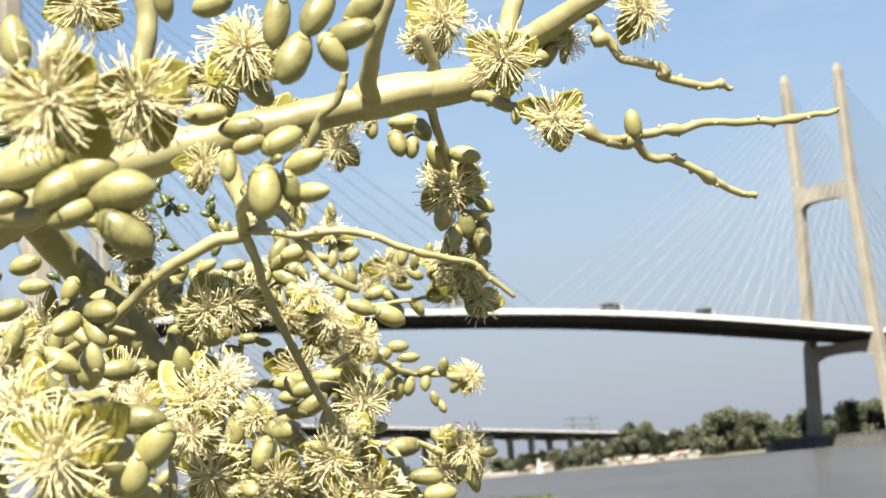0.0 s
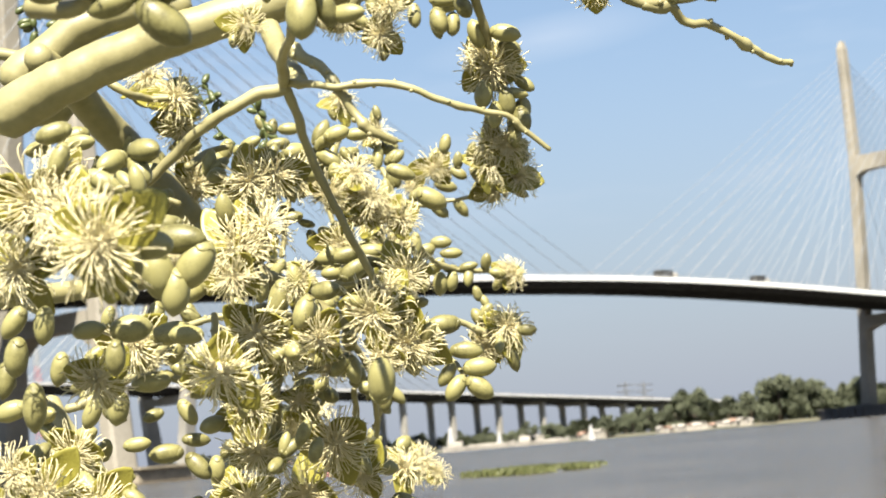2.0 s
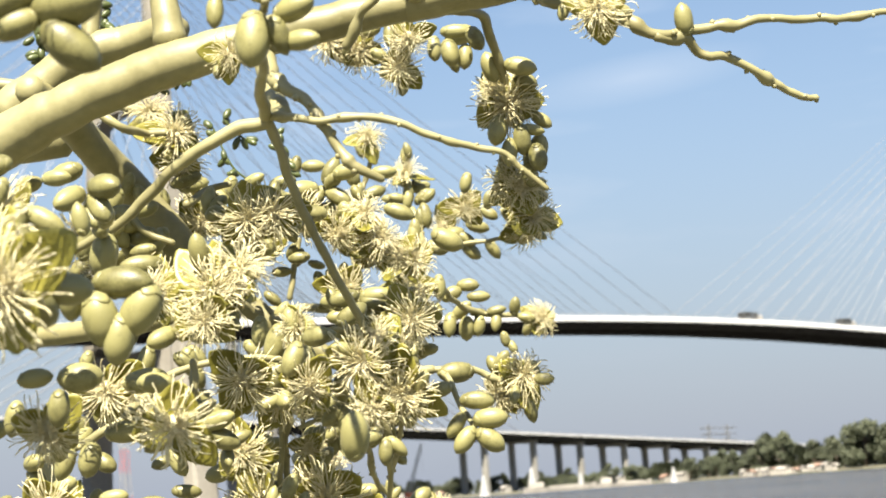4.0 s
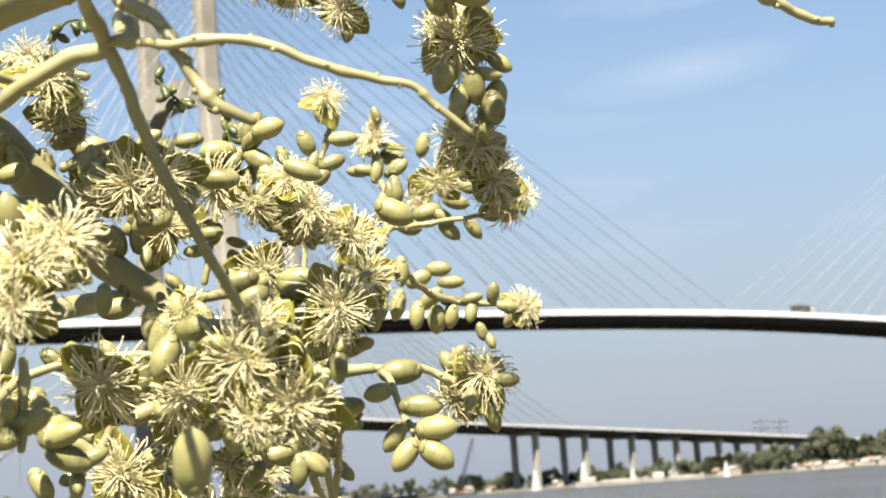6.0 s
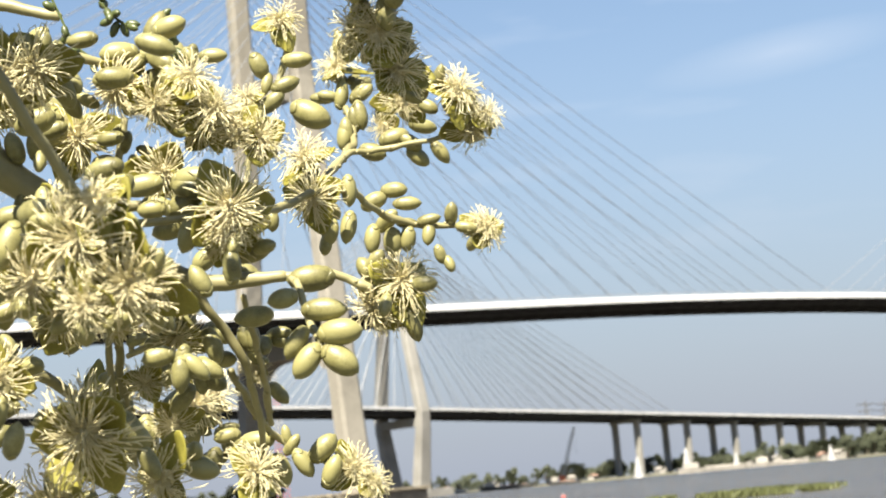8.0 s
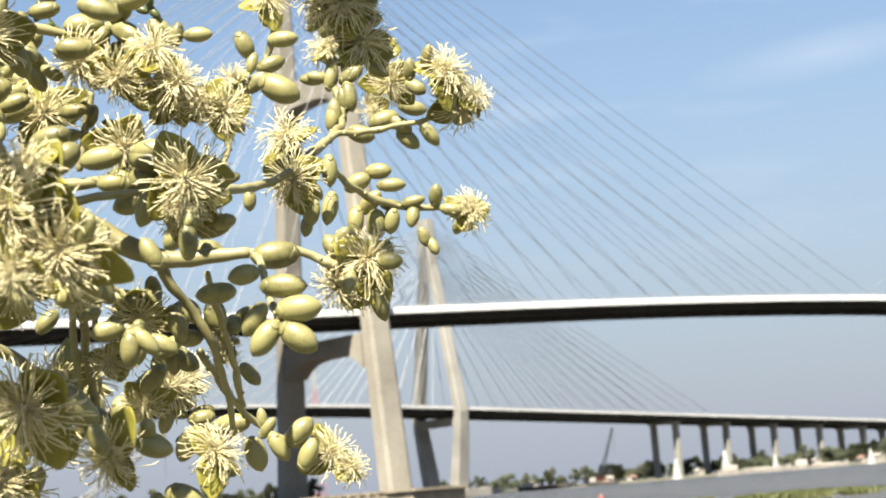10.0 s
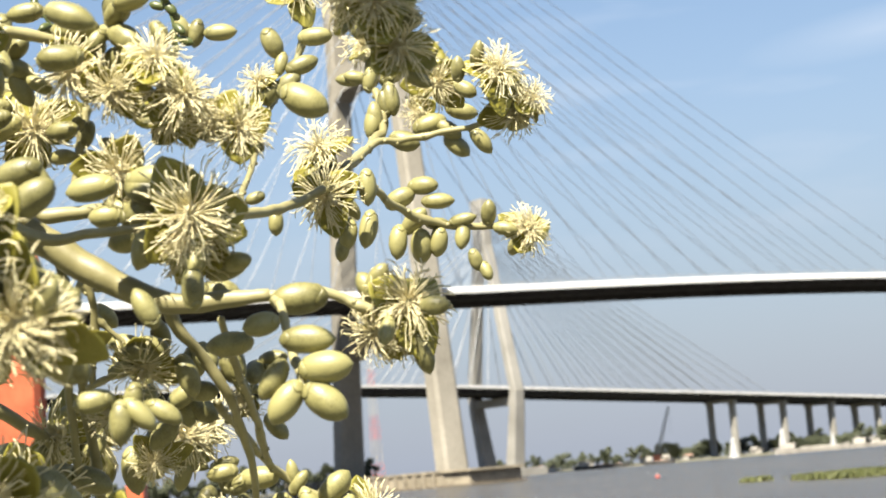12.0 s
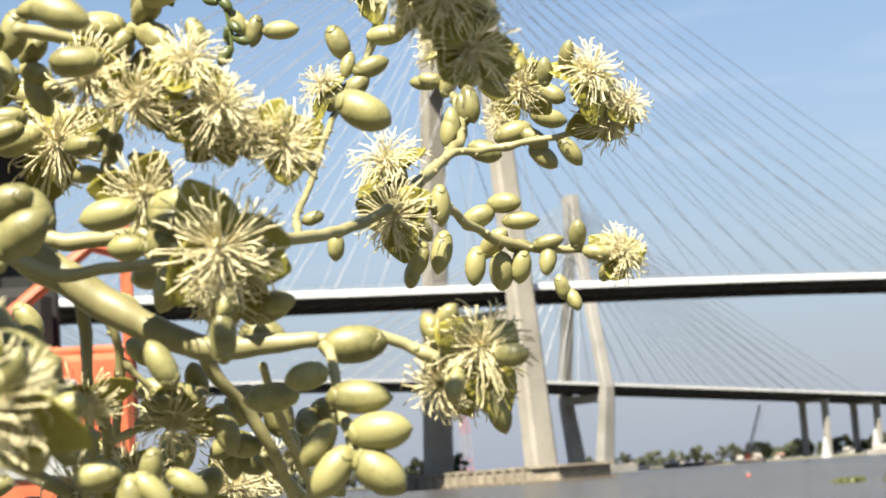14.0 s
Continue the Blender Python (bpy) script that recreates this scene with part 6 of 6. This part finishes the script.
bud(rear, (-0.0209, 0.5700, 1.5659), (-0.18, -0.06, -0.98), 0.0105)
bud(rear, (-0.0267, 0.5700, 1.5650), (-0.28, -0.07, -0.96), 0.0088)
bud(rear, (-0.0103, 0.5850, 1.5693), (0.71, -0.39, 0.59), 0.0097)
bud(rear, (-0.0041, 0.5850, 1.5678), (0.99, 0.06, -0.09), 0.0067)
bud(rear, (-0.0041, 0.5850, 1.5628), (-0.13, 0.15, -0.98), 0.0085)
bud(rear, (0.0029, 0.5850, 1.5681), (0.99, -0.08, 0.11), 0.0079)
bud(rear, (0.0025, 0.5850, 1.5636), (-0.10, -0.21, -0.97), 0.0076)
bud(rear, (0.0100, 0.5850, 1.5695), (0.17, -0.44, 0.88), 0.0076)
bud(rear, (0.0143, 0.5850, 1.5646), (0.96, -0.06, -0.27), 0.0070)
bud(rear, (-0.0090, 0.5850, 1.5620), (-0.07, 0.32, -0.95), 0.0097)
bud(rear, (-0.0155, 0.5850, 1.5638), (-0.22, -0.05, -0.98), 0.0097)
bud(rear, (0.0054, 0.5850, 1.5569), (0.25, 0.23, -0.94), 0.0064)
bud(rear, (0.0081, 0.5850, 1.5537), (0.42, -0.11, -0.90), 0.0058)
bud(rear, (-0.0284, 0.5700, 1.5613), (-0.21, -0.07, -0.97), 0.0068)
flower(rear, (0.0194, 0.5900, 1.5640), (0.83, -0.49, -0.28), 0.0079)
flower(rear, (0.0177, 0.5895, 1.5657), (0.56, -0.40, 0.72), 0.0049)
bud(rear, (-0.0398, 0.5400, 1.5655), (-0.09, 0.12, -0.99), 0.0064)
bud(rear, (-0.0447, 0.5400, 1.5724), (-0.97, -0.03, -0.26), 0.0053)
fruit_string([(-0.1485, 0.5000, 1.6755), (-0.1462, 0.5000, 1.6662), (-0.1385, 0.5000, 1.6592), (-0.1414, 0.5000, 1.6531)], 22, 0.0053)
fruit_string([(-0.1316, 0.5000, 1.6761), (-0.1285, 0.5000, 1.6667), (-0.1261, 0.5000, 1.6610), (-0.1226, 0.5000, 1.6599)], 22, 0.0053)
fruit_string([(-0.1095, 0.4900, 1.6411), (-0.1058, 0.4900, 1.6444), (-0.0998, 0.4900, 1.6448), (-0.0979, 0.4900, 1.6470)], 9, 0.0045)
fruit_string([(-0.1531, 0.5000, 1.6703), (-0.1508, 0.5000, 1.6629), (-0.1485, 0.5000, 1.6536)], 16, 0.0053)
fruit_string([(-0.0966, 0.5850, 1.6492), (-0.0918, 0.5850, 1.6436), (-0.0880, 0.5850, 1.6403)], 10, 0.0053)
fruit_string([(-0.0778, 0.5850, 1.6405), (-0.0742, 0.5850, 1.6341), (-0.0728, 0.5850, 1.6237)], 10, 0.0053)
fruit_string([(-0.1276, 0.5000, 1.6099), (-0.1269, 0.5000, 1.6045), (-0.1253, 0.5000, 1.6026)], 8, 0.0042)
fruit_string([(-0.0949, 0.5200, 1.6322), (-0.0893, 0.5200, 1.6188), (-0.0833, 0.5200, 1.6128)], 8, 0.0044)
stem(front, [(-0.1465, 0.4600, 1.5229), (-0.1410, 0.4550, 1.5115), (-0.1314, 0.4500, 1.4973), (-0.1191, 0.4500, 1.4811), (-0.1058, 0.4500, 1.4676)], [0.0033, 0.0036, 0.0039, 0.0043, 0.0046])
bud(front, (-0.0985, 0.2500, 1.5275), (1.00, -0.07, 0.01), 0.0090)
bud(front, (-0.1012, 0.2400, 1.5210), (-0.11, 0.11, -0.99), 0.0074)
bud(front, (-0.1073, 0.2500, 1.5279), (0.99, -0.08, 0.09), 0.0069)
flower(front, (-0.1071, 0.2610, 1.5186), (-0.17, -0.48, -0.86), 0.0079)
bud(front, (-0.1150, 0.2400, 1.5286), (-0.16, 0.11, -0.98), 0.0080)
bud(front, (-0.1210, 0.2400, 1.5227), (-0.24, 0.12, -0.96), 0.0082)
bud(front, (-0.1209, 0.2600, 1.5130), (-0.07, 0.11, -0.99), 0.0106)
bud(front, (-0.1175, 0.2496, 1.5345), (0.81, -0.34, -0.48), 0.0081)
bud(front, (-0.1172, 0.2506, 1.5346), (0.87, -0.13, -0.47), 0.0071)
bud(front, (-0.1254, 0.2534, 1.5377), (-0.86, 0.47, 0.18), 0.0078)
bud(front, (-0.0812, 0.3464, 1.5176), (0.91, -0.05, -0.41), 0.0098)
bud(front, (-0.0816, 0.3439, 1.5221), (0.84, -0.45, 0.30), 0.0093)
bud(front, (-0.0845, 0.3517, 1.5232), (0.39, 0.79, 0.48), 0.0096)
flower(front, (-0.1253, 0.3014, 1.4954), (0.03, -0.56, -0.82), 0.0092)
flower(front, (-0.1316, 0.3011, 1.5005), (-0.58, -0.54, -0.61), 0.0074)
bud(front, (-0.1082, 0.3300, 1.4914), (0.83, 0.00, -0.57), 0.0071)
bud(front, (-0.1088, 0.3500, 1.5051), (1.00, -0.07, 0.01), 0.0074)
flower(front, (-0.0809, 0.4014, 1.5161), (0.03, -0.56, -0.82), 0.0092)
flower(front, (-0.0572, 0.3817, 1.5022), (0.03, -0.56, -0.82), 0.0114)
flower(front, (-0.0701, 0.4215, 1.5316), (-0.10, -0.56, -0.83), 0.0104)
bud(front, (-0.0746, 0.4100, 1.5376), (0.27, 0.08, -0.96), 0.0098)
flower(front, (-0.0826, 0.3815, 1.4879), (0.29, -0.59, -0.75), 0.0097)
flower(front, (-0.0655, 0.3916, 1.4884), (-0.23, -0.55, -0.80), 0.0108)
bud(front, (-0.0431, 0.4186, 1.4797), (-0.24, -0.49, -0.84), 0.0087)
bud(front, (-0.0428, 0.4210, 1.4789), (-0.19, -0.08, -0.98), 0.0085)
bud(front, (-0.0367, 0.4229, 1.4817), (0.84, 0.23, -0.50), 0.0098)
flower(front, (-0.0361, 0.4510, 1.4916), (0.88, -0.43, 0.21), 0.0085)
bud(front, (-0.0556, 0.3691, 1.5431), (0.92, -0.39, 0.09), 0.0075)
bud(front, (-0.0560, 0.3683, 1.5428), (0.84, -0.54, 0.04), 0.0078)
bud(front, (-0.0596, 0.3715, 1.5374), (0.16, 0.05, -0.99), 0.0079)
bud(front, (-0.0995, 0.4200, 1.5282), (0.10, 0.10, -0.99), 0.0086)
bud(front, (-0.1063, 0.4000, 1.5243), (0.99, -0.08, 0.09), 0.0091)
bud(front, (-0.1042, 0.3804, 1.5027), (-0.98, -0.20, 0.04), 0.0097)
bud(front, (-0.0955, 0.3805, 1.4982), (0.59, -0.19, -0.78), 0.0095)
bud(front, (-0.1043, 0.3821, 1.5025), (-0.99, 0.11, -0.01), 0.0080)
bud(front, (-0.0911, 0.3900, 1.4969), (-0.07, 0.11, -0.99), 0.0080)
flower(front, (-0.1100, 0.4011, 1.5332), (0.34, -0.44, -0.83), 0.0092)
bud(front, (-0.0492, 0.4000, 1.4951), (0.43, 0.06, -0.90), 0.0082)
flower(front, (-0.0485, 0.4109, 1.4920), (-0.39, -0.39, -0.83), 0.0085)
stem(front, [(-0.0670, 0.4650, 1.5478), (-0.0655, 0.4660, 1.5429), (-0.0654, 0.4680, 1.5384), (-0.0667, 0.4700, 1.5324), (-0.0672, 0.4700, 1.5252)], [0.0009, 0.0009, 0.0008, 0.0008, 0.0007], 0.3)
stem(front, [(-0.0654, 0.4680, 1.5386), (-0.0630, 0.4700, 1.5357), (-0.0595, 0.4720, 1.5324)], [0.0007, 0.0006, 0.0005], 0.3)
stem(front, [(-0.0698, 0.4620, 1.5466), (-0.0695, 0.4620, 1.5404), (-0.0695, 0.4620, 1.5344)], [0.0011, 0.0010, 0.0008])
flower(front, (-0.0668, 0.4554, 1.5316), (-0.03, -0.23, -0.97), 0.0064)
bud(front, (-0.0607, 0.4700, 1.5273), (0.97, -0.06, 0.25), 0.0068)
stem(front, [(-0.0684, 0.4700, 1.5241), (-0.0623, 0.4700, 1.5267)], [0.0007, 0.0006], 0.3)
bud(front, (-0.0829, 0.4616, 1.5905), (-0.51, -0.29, -0.81), 0.0072)
bud(front, (-0.0769, 0.4624, 1.5918), (0.85, -0.11, -0.51), 0.0073)
bud(front, (-0.0770, 0.4618, 1.5963), (0.83, -0.26, 0.50), 0.0072)
bud(front, (-0.0781, 0.4550, 1.5974), (-0.22, 0.09, -0.97), 0.0094)
bud(front, (-0.0865, 0.4750, 1.5825), (-0.96, -0.11, -0.27), 0.0099)
flower(front, (-0.0667, 0.4807, 1.5185), (-0.00, -0.39, -0.92), 0.0065)
bud(front, (-0.0455, 0.4600, 1.5955), (0.42, 0.18, -0.89), 0.0061)
bud(front, (-0.0531, 0.4533, 1.5990), (0.63, -0.61, 0.48), 0.0067)
bud(front, (-0.0581, 0.4551, 1.5939), (-0.60, -0.18, -0.78), 0.0065)
bud(front, (-0.0524, 0.4546, 1.5992), (0.82, -0.28, 0.51), 0.0065)
bud(front, (-0.1199, 0.4350, 1.5552), (-0.85, 0.42, -0.32), 0.0099)
bud(front, (-0.0762, 0.4270, 1.5859), (0.28, 0.38, -0.88), 0.0093)
bud(front, (-0.0961, 0.4080, 1.5421), (0.77, 0.18, -0.61), 0.0079)
bud(front, (-0.1217, 0.4520, 1.4906), (0.41, 0.13, -0.90), 0.0099)
bud(front, (-0.1485, 0.4060, 1.5638), (0.64, 0.09, -0.76), 0.0090)
bud(front, (-0.1410, 0.4620, 1.5799), (-0.59, 0.33, -0.74), 0.0102)
bud(front, (-0.0780, 0.4300, 1.5897), (-0.29, 0.44, -0.85), 0.0090)
bud(front, (-0.0769, 0.4630, 1.5876), (0.41, 0.01, -0.91), 0.0088)
bud(front, (-0.1376, 0.4060, 1.5952), (-0.90, 0.41, -0.15), 0.0087)
bud(front, (-0.1177, 0.4070, 1.4912), (-0.18, 0.03, -0.98), 0.0083)
bud(front, (-0.1078, 0.4390, 1.5790), (0.45, 0.35, -0.82), 0.0102)
bud(front, (-0.1026, 0.4080, 1.5769), (-0.64, -0.21, -0.74), 0.0096)
bud(front, (-0.1010, 0.4260, 1.4861), (-0.67, 0.42, -0.61), 0.0091)
bud(front, (-0.1036, 0.4600, 1.5296), (0.86, 0.10, -0.49), 0.0086)
bud(front, (-0.1061, 0.4010, 1.5423), (-0.25, 0.08, -0.97), 0.0094)
bud(front, (-0.0873, 0.4230, 1.5569), (-0.14, 0.15, -0.98), 0.0083)
bud(front, (-0.1602, 0.4550, 1.5291), (-0.89, 0.40, -0.22), 0.0099)
bud(front, (-0.0882, 0.4300, 1.5378), (0.71, -0.14, -0.69), 0.0084)
bud(front, (-0.1443, 0.4260, 1.4883), (-0.25, -0.13, -0.96), 0.0085)
bud(front, (-0.1016, 0.4680, 1.5827), (0.94, 0.25, -0.24), 0.0092)
bud(front, (-0.1458, 0.4040, 1.4908), (0.94, 0.24, 0.24), 0.0087)
bud(front, (-0.1402, 0.4100, 1.5527), (0.47, 0.14, -0.87), 0.0096)
bud(front, (-0.1062, 0.4050, 1.5782), (-0.97, -0.03, -0.22), 0.0087)
bud(front, (-0.1208, 0.4120, 1.5158), (0.80, -0.26, -0.54), 0.0084)
bud(front, (-0.0970, 0.4030, 1.5060), (0.97, 0.22, -0.11), 0.0084)
bud(front, (-0.1105, 0.4160, 1.5758), (0.49, -0.14, -0.86), 0.0080)
bud(front, (-0.1564, 0.4120, 1.5784), (-0.05, 0.18, -0.98), 0.0088)
bud(front, (-0.1263, 0.4700, 1.4876), (0.23, 0.39, -0.89), 0.0105)
bud(front, (-0.0799, 0.4050, 1.5302), (0.14, -0.19, -0.97), 0.0087)
bud(front, (-0.1020, 0.4070, 1.5322), (-0.56, -0.02, -0.82), 0.0090)
bud(front, (-0.0989, 0.4420, 1.5448), (0.08, 0.38, -0.92), 0.0095)
bud(front, (-0.1331, 0.4440, 1.4969), (-0.75, -0.04, -0.67), 0.0097)
bud(front, (-0.0781, 0.4280, 1.5915), (0.41, -0.06, -0.91), 0.0093)
bud(front, (-0.1538, 0.4250, 1.5784), (0.45, 0.35, -0.82), 0.0083)
bud(front, (-0.1221, 0.4543, 1.5336), (0.74, -0.28, -0.62), 0.0079)
bud(front, (-0.1209, 0.4560, 1.5384), (0.96, 0.04, 0.27), 0.0078)
bud(front, (-0.1284, 0.4583, 1.5328), (-0.44, 0.47, -0.76), 0.0085)
flower(front, (-0.1720, 0.4599, 1.4913), (0.63, -0.71, -0.30), 0.0099)
bud(front, (-0.1477, 0.4135, 1.5543), (0.78, -0.39, -0.48), 0.0087)
bud(front, (-0.1493, 0.4182, 1.5531), (0.48, 0.51, -0.72), 0.0076)
bud(front, (-0.1559, 0.4176, 1.5542), (-0.78, 0.38, -0.50), 0.0079)
flower(front, (-0.1572, 0.4532, 1.5868), (0.85, -0.42, -0.33), 0.0108)
bud(front, (-0.1260, 0.4179, 1.5339), (-0.88, -0.12, -0.45), 0.0084)
bud(front, (-0.1159, 0.4179, 1.5357), (0.98, -0.13, -0.12), 0.0089)
bud(front, (-0.1223, 0.4186, 1.5310), (-0.21, -0.00, -0.98), 0.0084)
bud(front, (-0.1095, 0.4074, 1.5694), (1.00, -0.01, 0.10), 0.0090)
bud(front, (-0.1131, 0.4030, 1.5713), (0.33, -0.84, 0.44), 0.0092)
bud(front, (-0.1154, 0.4109, 1.5647), (-0.08, 0.63, -0.77), 0.0077)
bud(front, (-0.0855, 0.4150, 1.5875), (0.73, -0.23, 0.64), 0.0077)
bud(front, (-0.0859, 0.4123, 1.5845), (0.67, -0.74, 0.07), 0.0076)
bud(front, (-0.0882, 0.4158, 1.5892), (0.23, -0.07, 0.97), 0.0087)
flower(front, (-0.1622, 0.4567, 1.5697), (0.47, -0.67, -0.57), 0.0096)
flower(front, (-0.0865, 0.4088, 1.4883), (0.60, -0.69, -0.41), 0.0097)
bud(front, (-0.1359, 0.4599, 1.5669), (0.20, 0.01, -0.98), 0.0091)
bud(front, (-0.1331, 0.4591, 1.5777), (0.64, -0.12, 0.76), 0.0090)
bud(front, (-0.1347, 0.4591, 1.5673), (0.38, -0.11, -0.92), 0.0098)
bud(front, (-0.1296, 0.4405, 1.5694), (-0.51, -0.10, -0.86), 0.0091)
bud(front, (-0.1215, 0.4405, 1.5727), (0.96, -0.09, -0.26), 0.0079)
bud(front, (-0.1224, 0.4377, 1.5742), (0.80, -0.60, 0.01), 0.0096)
flower(front, (-0.1219, 0.4384, 1.5761), (-0.44, -0.14, -0.89), 0.0095)
bud(front, (-0.1421, 0.4201, 1.5173), (0.50, -0.86, 0.03), 0.0098)
bud(front, (-0.1416, 0.4240, 1.5126), (0.58, -0.20, -0.79), 0.0083)
bud(front, (-0.1421, 0.4230, 1.5126), (0.50, -0.36, -0.79), 0.0084)
bud(front, (-0.1298, 0.4162, 1.5276), (-0.97, -0.06, 0.25), 0.0092)
bud(front, (-0.1277, 0.4135, 1.5228), (-0.61, -0.53, -0.60), 0.0096)
bud(front, (-0.1298, 0.4160, 1.5250), (-0.97, -0.09, -0.21), 0.0086)
bud(front, (-0.1193, 0.4606, 1.5560), (-0.37, -0.23, -0.90), 0.0084)
bud(front, (-0.1184, 0.4610, 1.5556), (-0.21, -0.16, -0.96), 0.0081)
bud(front, (-0.1220, 0.4638, 1.5589), (-0.86, 0.35, -0.36), 0.0081)
flower(front, (-0.1334, 0.4212, 1.5027), (-0.75, -0.48, -0.46), 0.0093)
bud(front, (-0.0786, 0.5090, 1.5512), (-0.93, 0.31, -0.22), 0.0087)
bud(front, (-0.1049, 0.5240, 1.5536), (0.64, 0.03, -0.77), 0.0090)
bud(front, (-0.0604, 0.5160, 1.5232), (-0.84, 0.13, -0.53), 0.0083)
bud(rear, (-0.0987, 0.5340, 1.5353), (-0.74, -0.18, -0.65), 0.0085)
bud(rear, (-0.1213, 0.5410, 1.5184), (-0.92, -0.23, -0.31), 0.0083)
bud(rear, (-0.0645, 0.5410, 1.5088), (-0.61, 0.10, -0.79), 0.0076)
bud(rear, (-0.1037, 0.5330, 1.5392), (0.48, 0.06, -0.87), 0.0080)
bud(front, (-0.0542, 0.5060, 1.5514), (-0.75, -0.05, -0.66), 0.0084)
bud(front, (-0.1040, 0.5120, 1.5452), (0.01, 0.32, -0.95), 0.0086)
bud(rear, (-0.0775, 0.5430, 1.5315), (0.66, -0.18, -0.73), 0.0093)
bud(rear, (-0.0870, 0.5380, 1.5557), (0.61, 0.14, -0.78), 0.0081)
bud(front, (-0.0570, 0.5210, 1.5200), (0.76, 0.37, -0.54), 0.0089)
bud(rear, (-0.0684, 0.5560, 1.5086), (0.86, 0.08, -0.50), 0.0080)
bud(rear, (-0.0896, 0.5510, 1.5167), (0.82, 0.38, -0.42), 0.0079)
bud(front, (-0.0782, 0.5180, 1.5440), (0.62, 0.36, -0.70), 0.0076)
bud(front, (-0.1081, 0.5030, 1.5329), (0.54, -0.19, -0.82), 0.0077)
flower(front, (-0.1140, 0.2319, 1.5529), (0.26, -0.66, -0.71), 0.0107)
bud(front, (-0.1010, 0.2600, 1.5444), (0.96, -0.09, 0.26), 0.0078)
bud(front, (-0.0956, 0.3200, 1.5311), (0.99, -0.08, 0.09), 0.0107)
bud(front, (-0.1022, 0.3300, 1.5201), (1.00, -0.07, 0.01), 0.0100)
bud(front, (-0.1110, 0.3300, 1.5141), (-0.24, 0.12, -0.96), 0.0088)
bud(front, (-0.1179, 0.2800, 1.5220), (-0.24, 0.12, -0.96), 0.0079)
bud(front, (-0.1325, 0.3000, 1.5145), (-0.96, 0.09, -0.26), 0.0082)
bud(front, (-0.1327, 0.3300, 1.5047), (1.00, -0.07, 0.01), 0.0085)
flower(front, (-0.1273, 0.3610, 1.5048), (0.34, -0.44, -0.83), 0.0088)
flower(front, (-0.1182, 0.3315, 1.4910), (0.29, -0.59, -0.75), 0.0095)
bud(front, (-0.1171, 0.3800, 1.4972), (0.99, -0.06, -0.08), 0.0088)
bud(front, (-0.1265, 0.3200, 1.4956), (0.96, -0.09, 0.26), 0.0077)
bud(front, (-0.0895, 0.3600, 1.5273), (0.23, -0.29, 0.93), 0.0085)
bud(front, (-0.1008, 0.3000, 1.5582), (-0.21, 0.12, -0.97), 0.0100)
bud(front, (-0.1145, 0.3000, 1.5638), (0.99, -0.06, -0.08), 0.0086)
flower(front, (-0.1182, 0.2414, 1.5406), (-0.78, -0.57, -0.27), 0.0090)
bud(front, (-0.1257, 0.2700, 1.5323), (-0.56, 0.12, -0.82), 0.0082)
bud(front, (-0.1282, 0.2700, 1.5201), (-0.24, 0.12, -0.96), 0.0087)
bud(front, (-0.1187, 0.3400, 1.5138), (-0.41, 0.12, -0.90), 0.0087)
bud(front, (-0.0988, 0.4000, 1.5139), (0.43, 0.06, -0.90), 0.0085)
bud(front, (0.0094, 0.4250, 1.5997), (0.24, -0.10, 0.96), 0.0089)
bud(front, (0.0069, 0.4280, 1.5968), (-0.10, -0.10, 0.99), 0.0081)
bud(front, (0.0011, 0.4300, 1.6004), (0.55, -0.10, 0.83), 0.0089)
bud(front, (0.0111, 0.4250, 1.6081), (0.82, -0.10, -0.56), 0.0073)
bud(front, (0.0044, 0.4200, 1.6020), (-0.01, -0.10, 0.99), 0.0077)
bud(front, (-0.0153, 0.4100, 1.6264), (0.18, -0.10, -0.98), 0.0087)
bud(front, (-0.0109, 0.4120, 1.6255), (-0.07, -0.10, -0.99), 0.0079)
bud(front, (-0.0131, 0.4100, 1.6328), (0.99, -0.10, -0.06), 0.0092)
bud(front, (-0.0080, 0.4050, 1.6290), (0.43, -0.10, -0.90), 0.0078)
bud(rear, (-0.0271, 0.6400, 1.6222), (0.18, -0.10, 0.98), 0.0083)
bud(rear, (-0.0314, 0.6400, 1.6233), (-0.95, -0.10, 0.28), 0.0079)
bud(rear, (-0.0183, 0.6400, 1.6233), (0.77, -0.10, 0.63), 0.0075)
bud(rear, (-0.0224, 0.6350, 1.6133), (-0.07, -0.10, 0.99), 0.0093)
bud(rear, (-0.0251, 0.6300, 1.6082), (0.01, -0.10, 0.99), 0.0100)
bud(rear, (-0.0258, 0.6400, 1.6432), (-0.24, -0.10, 0.97), 0.0071)
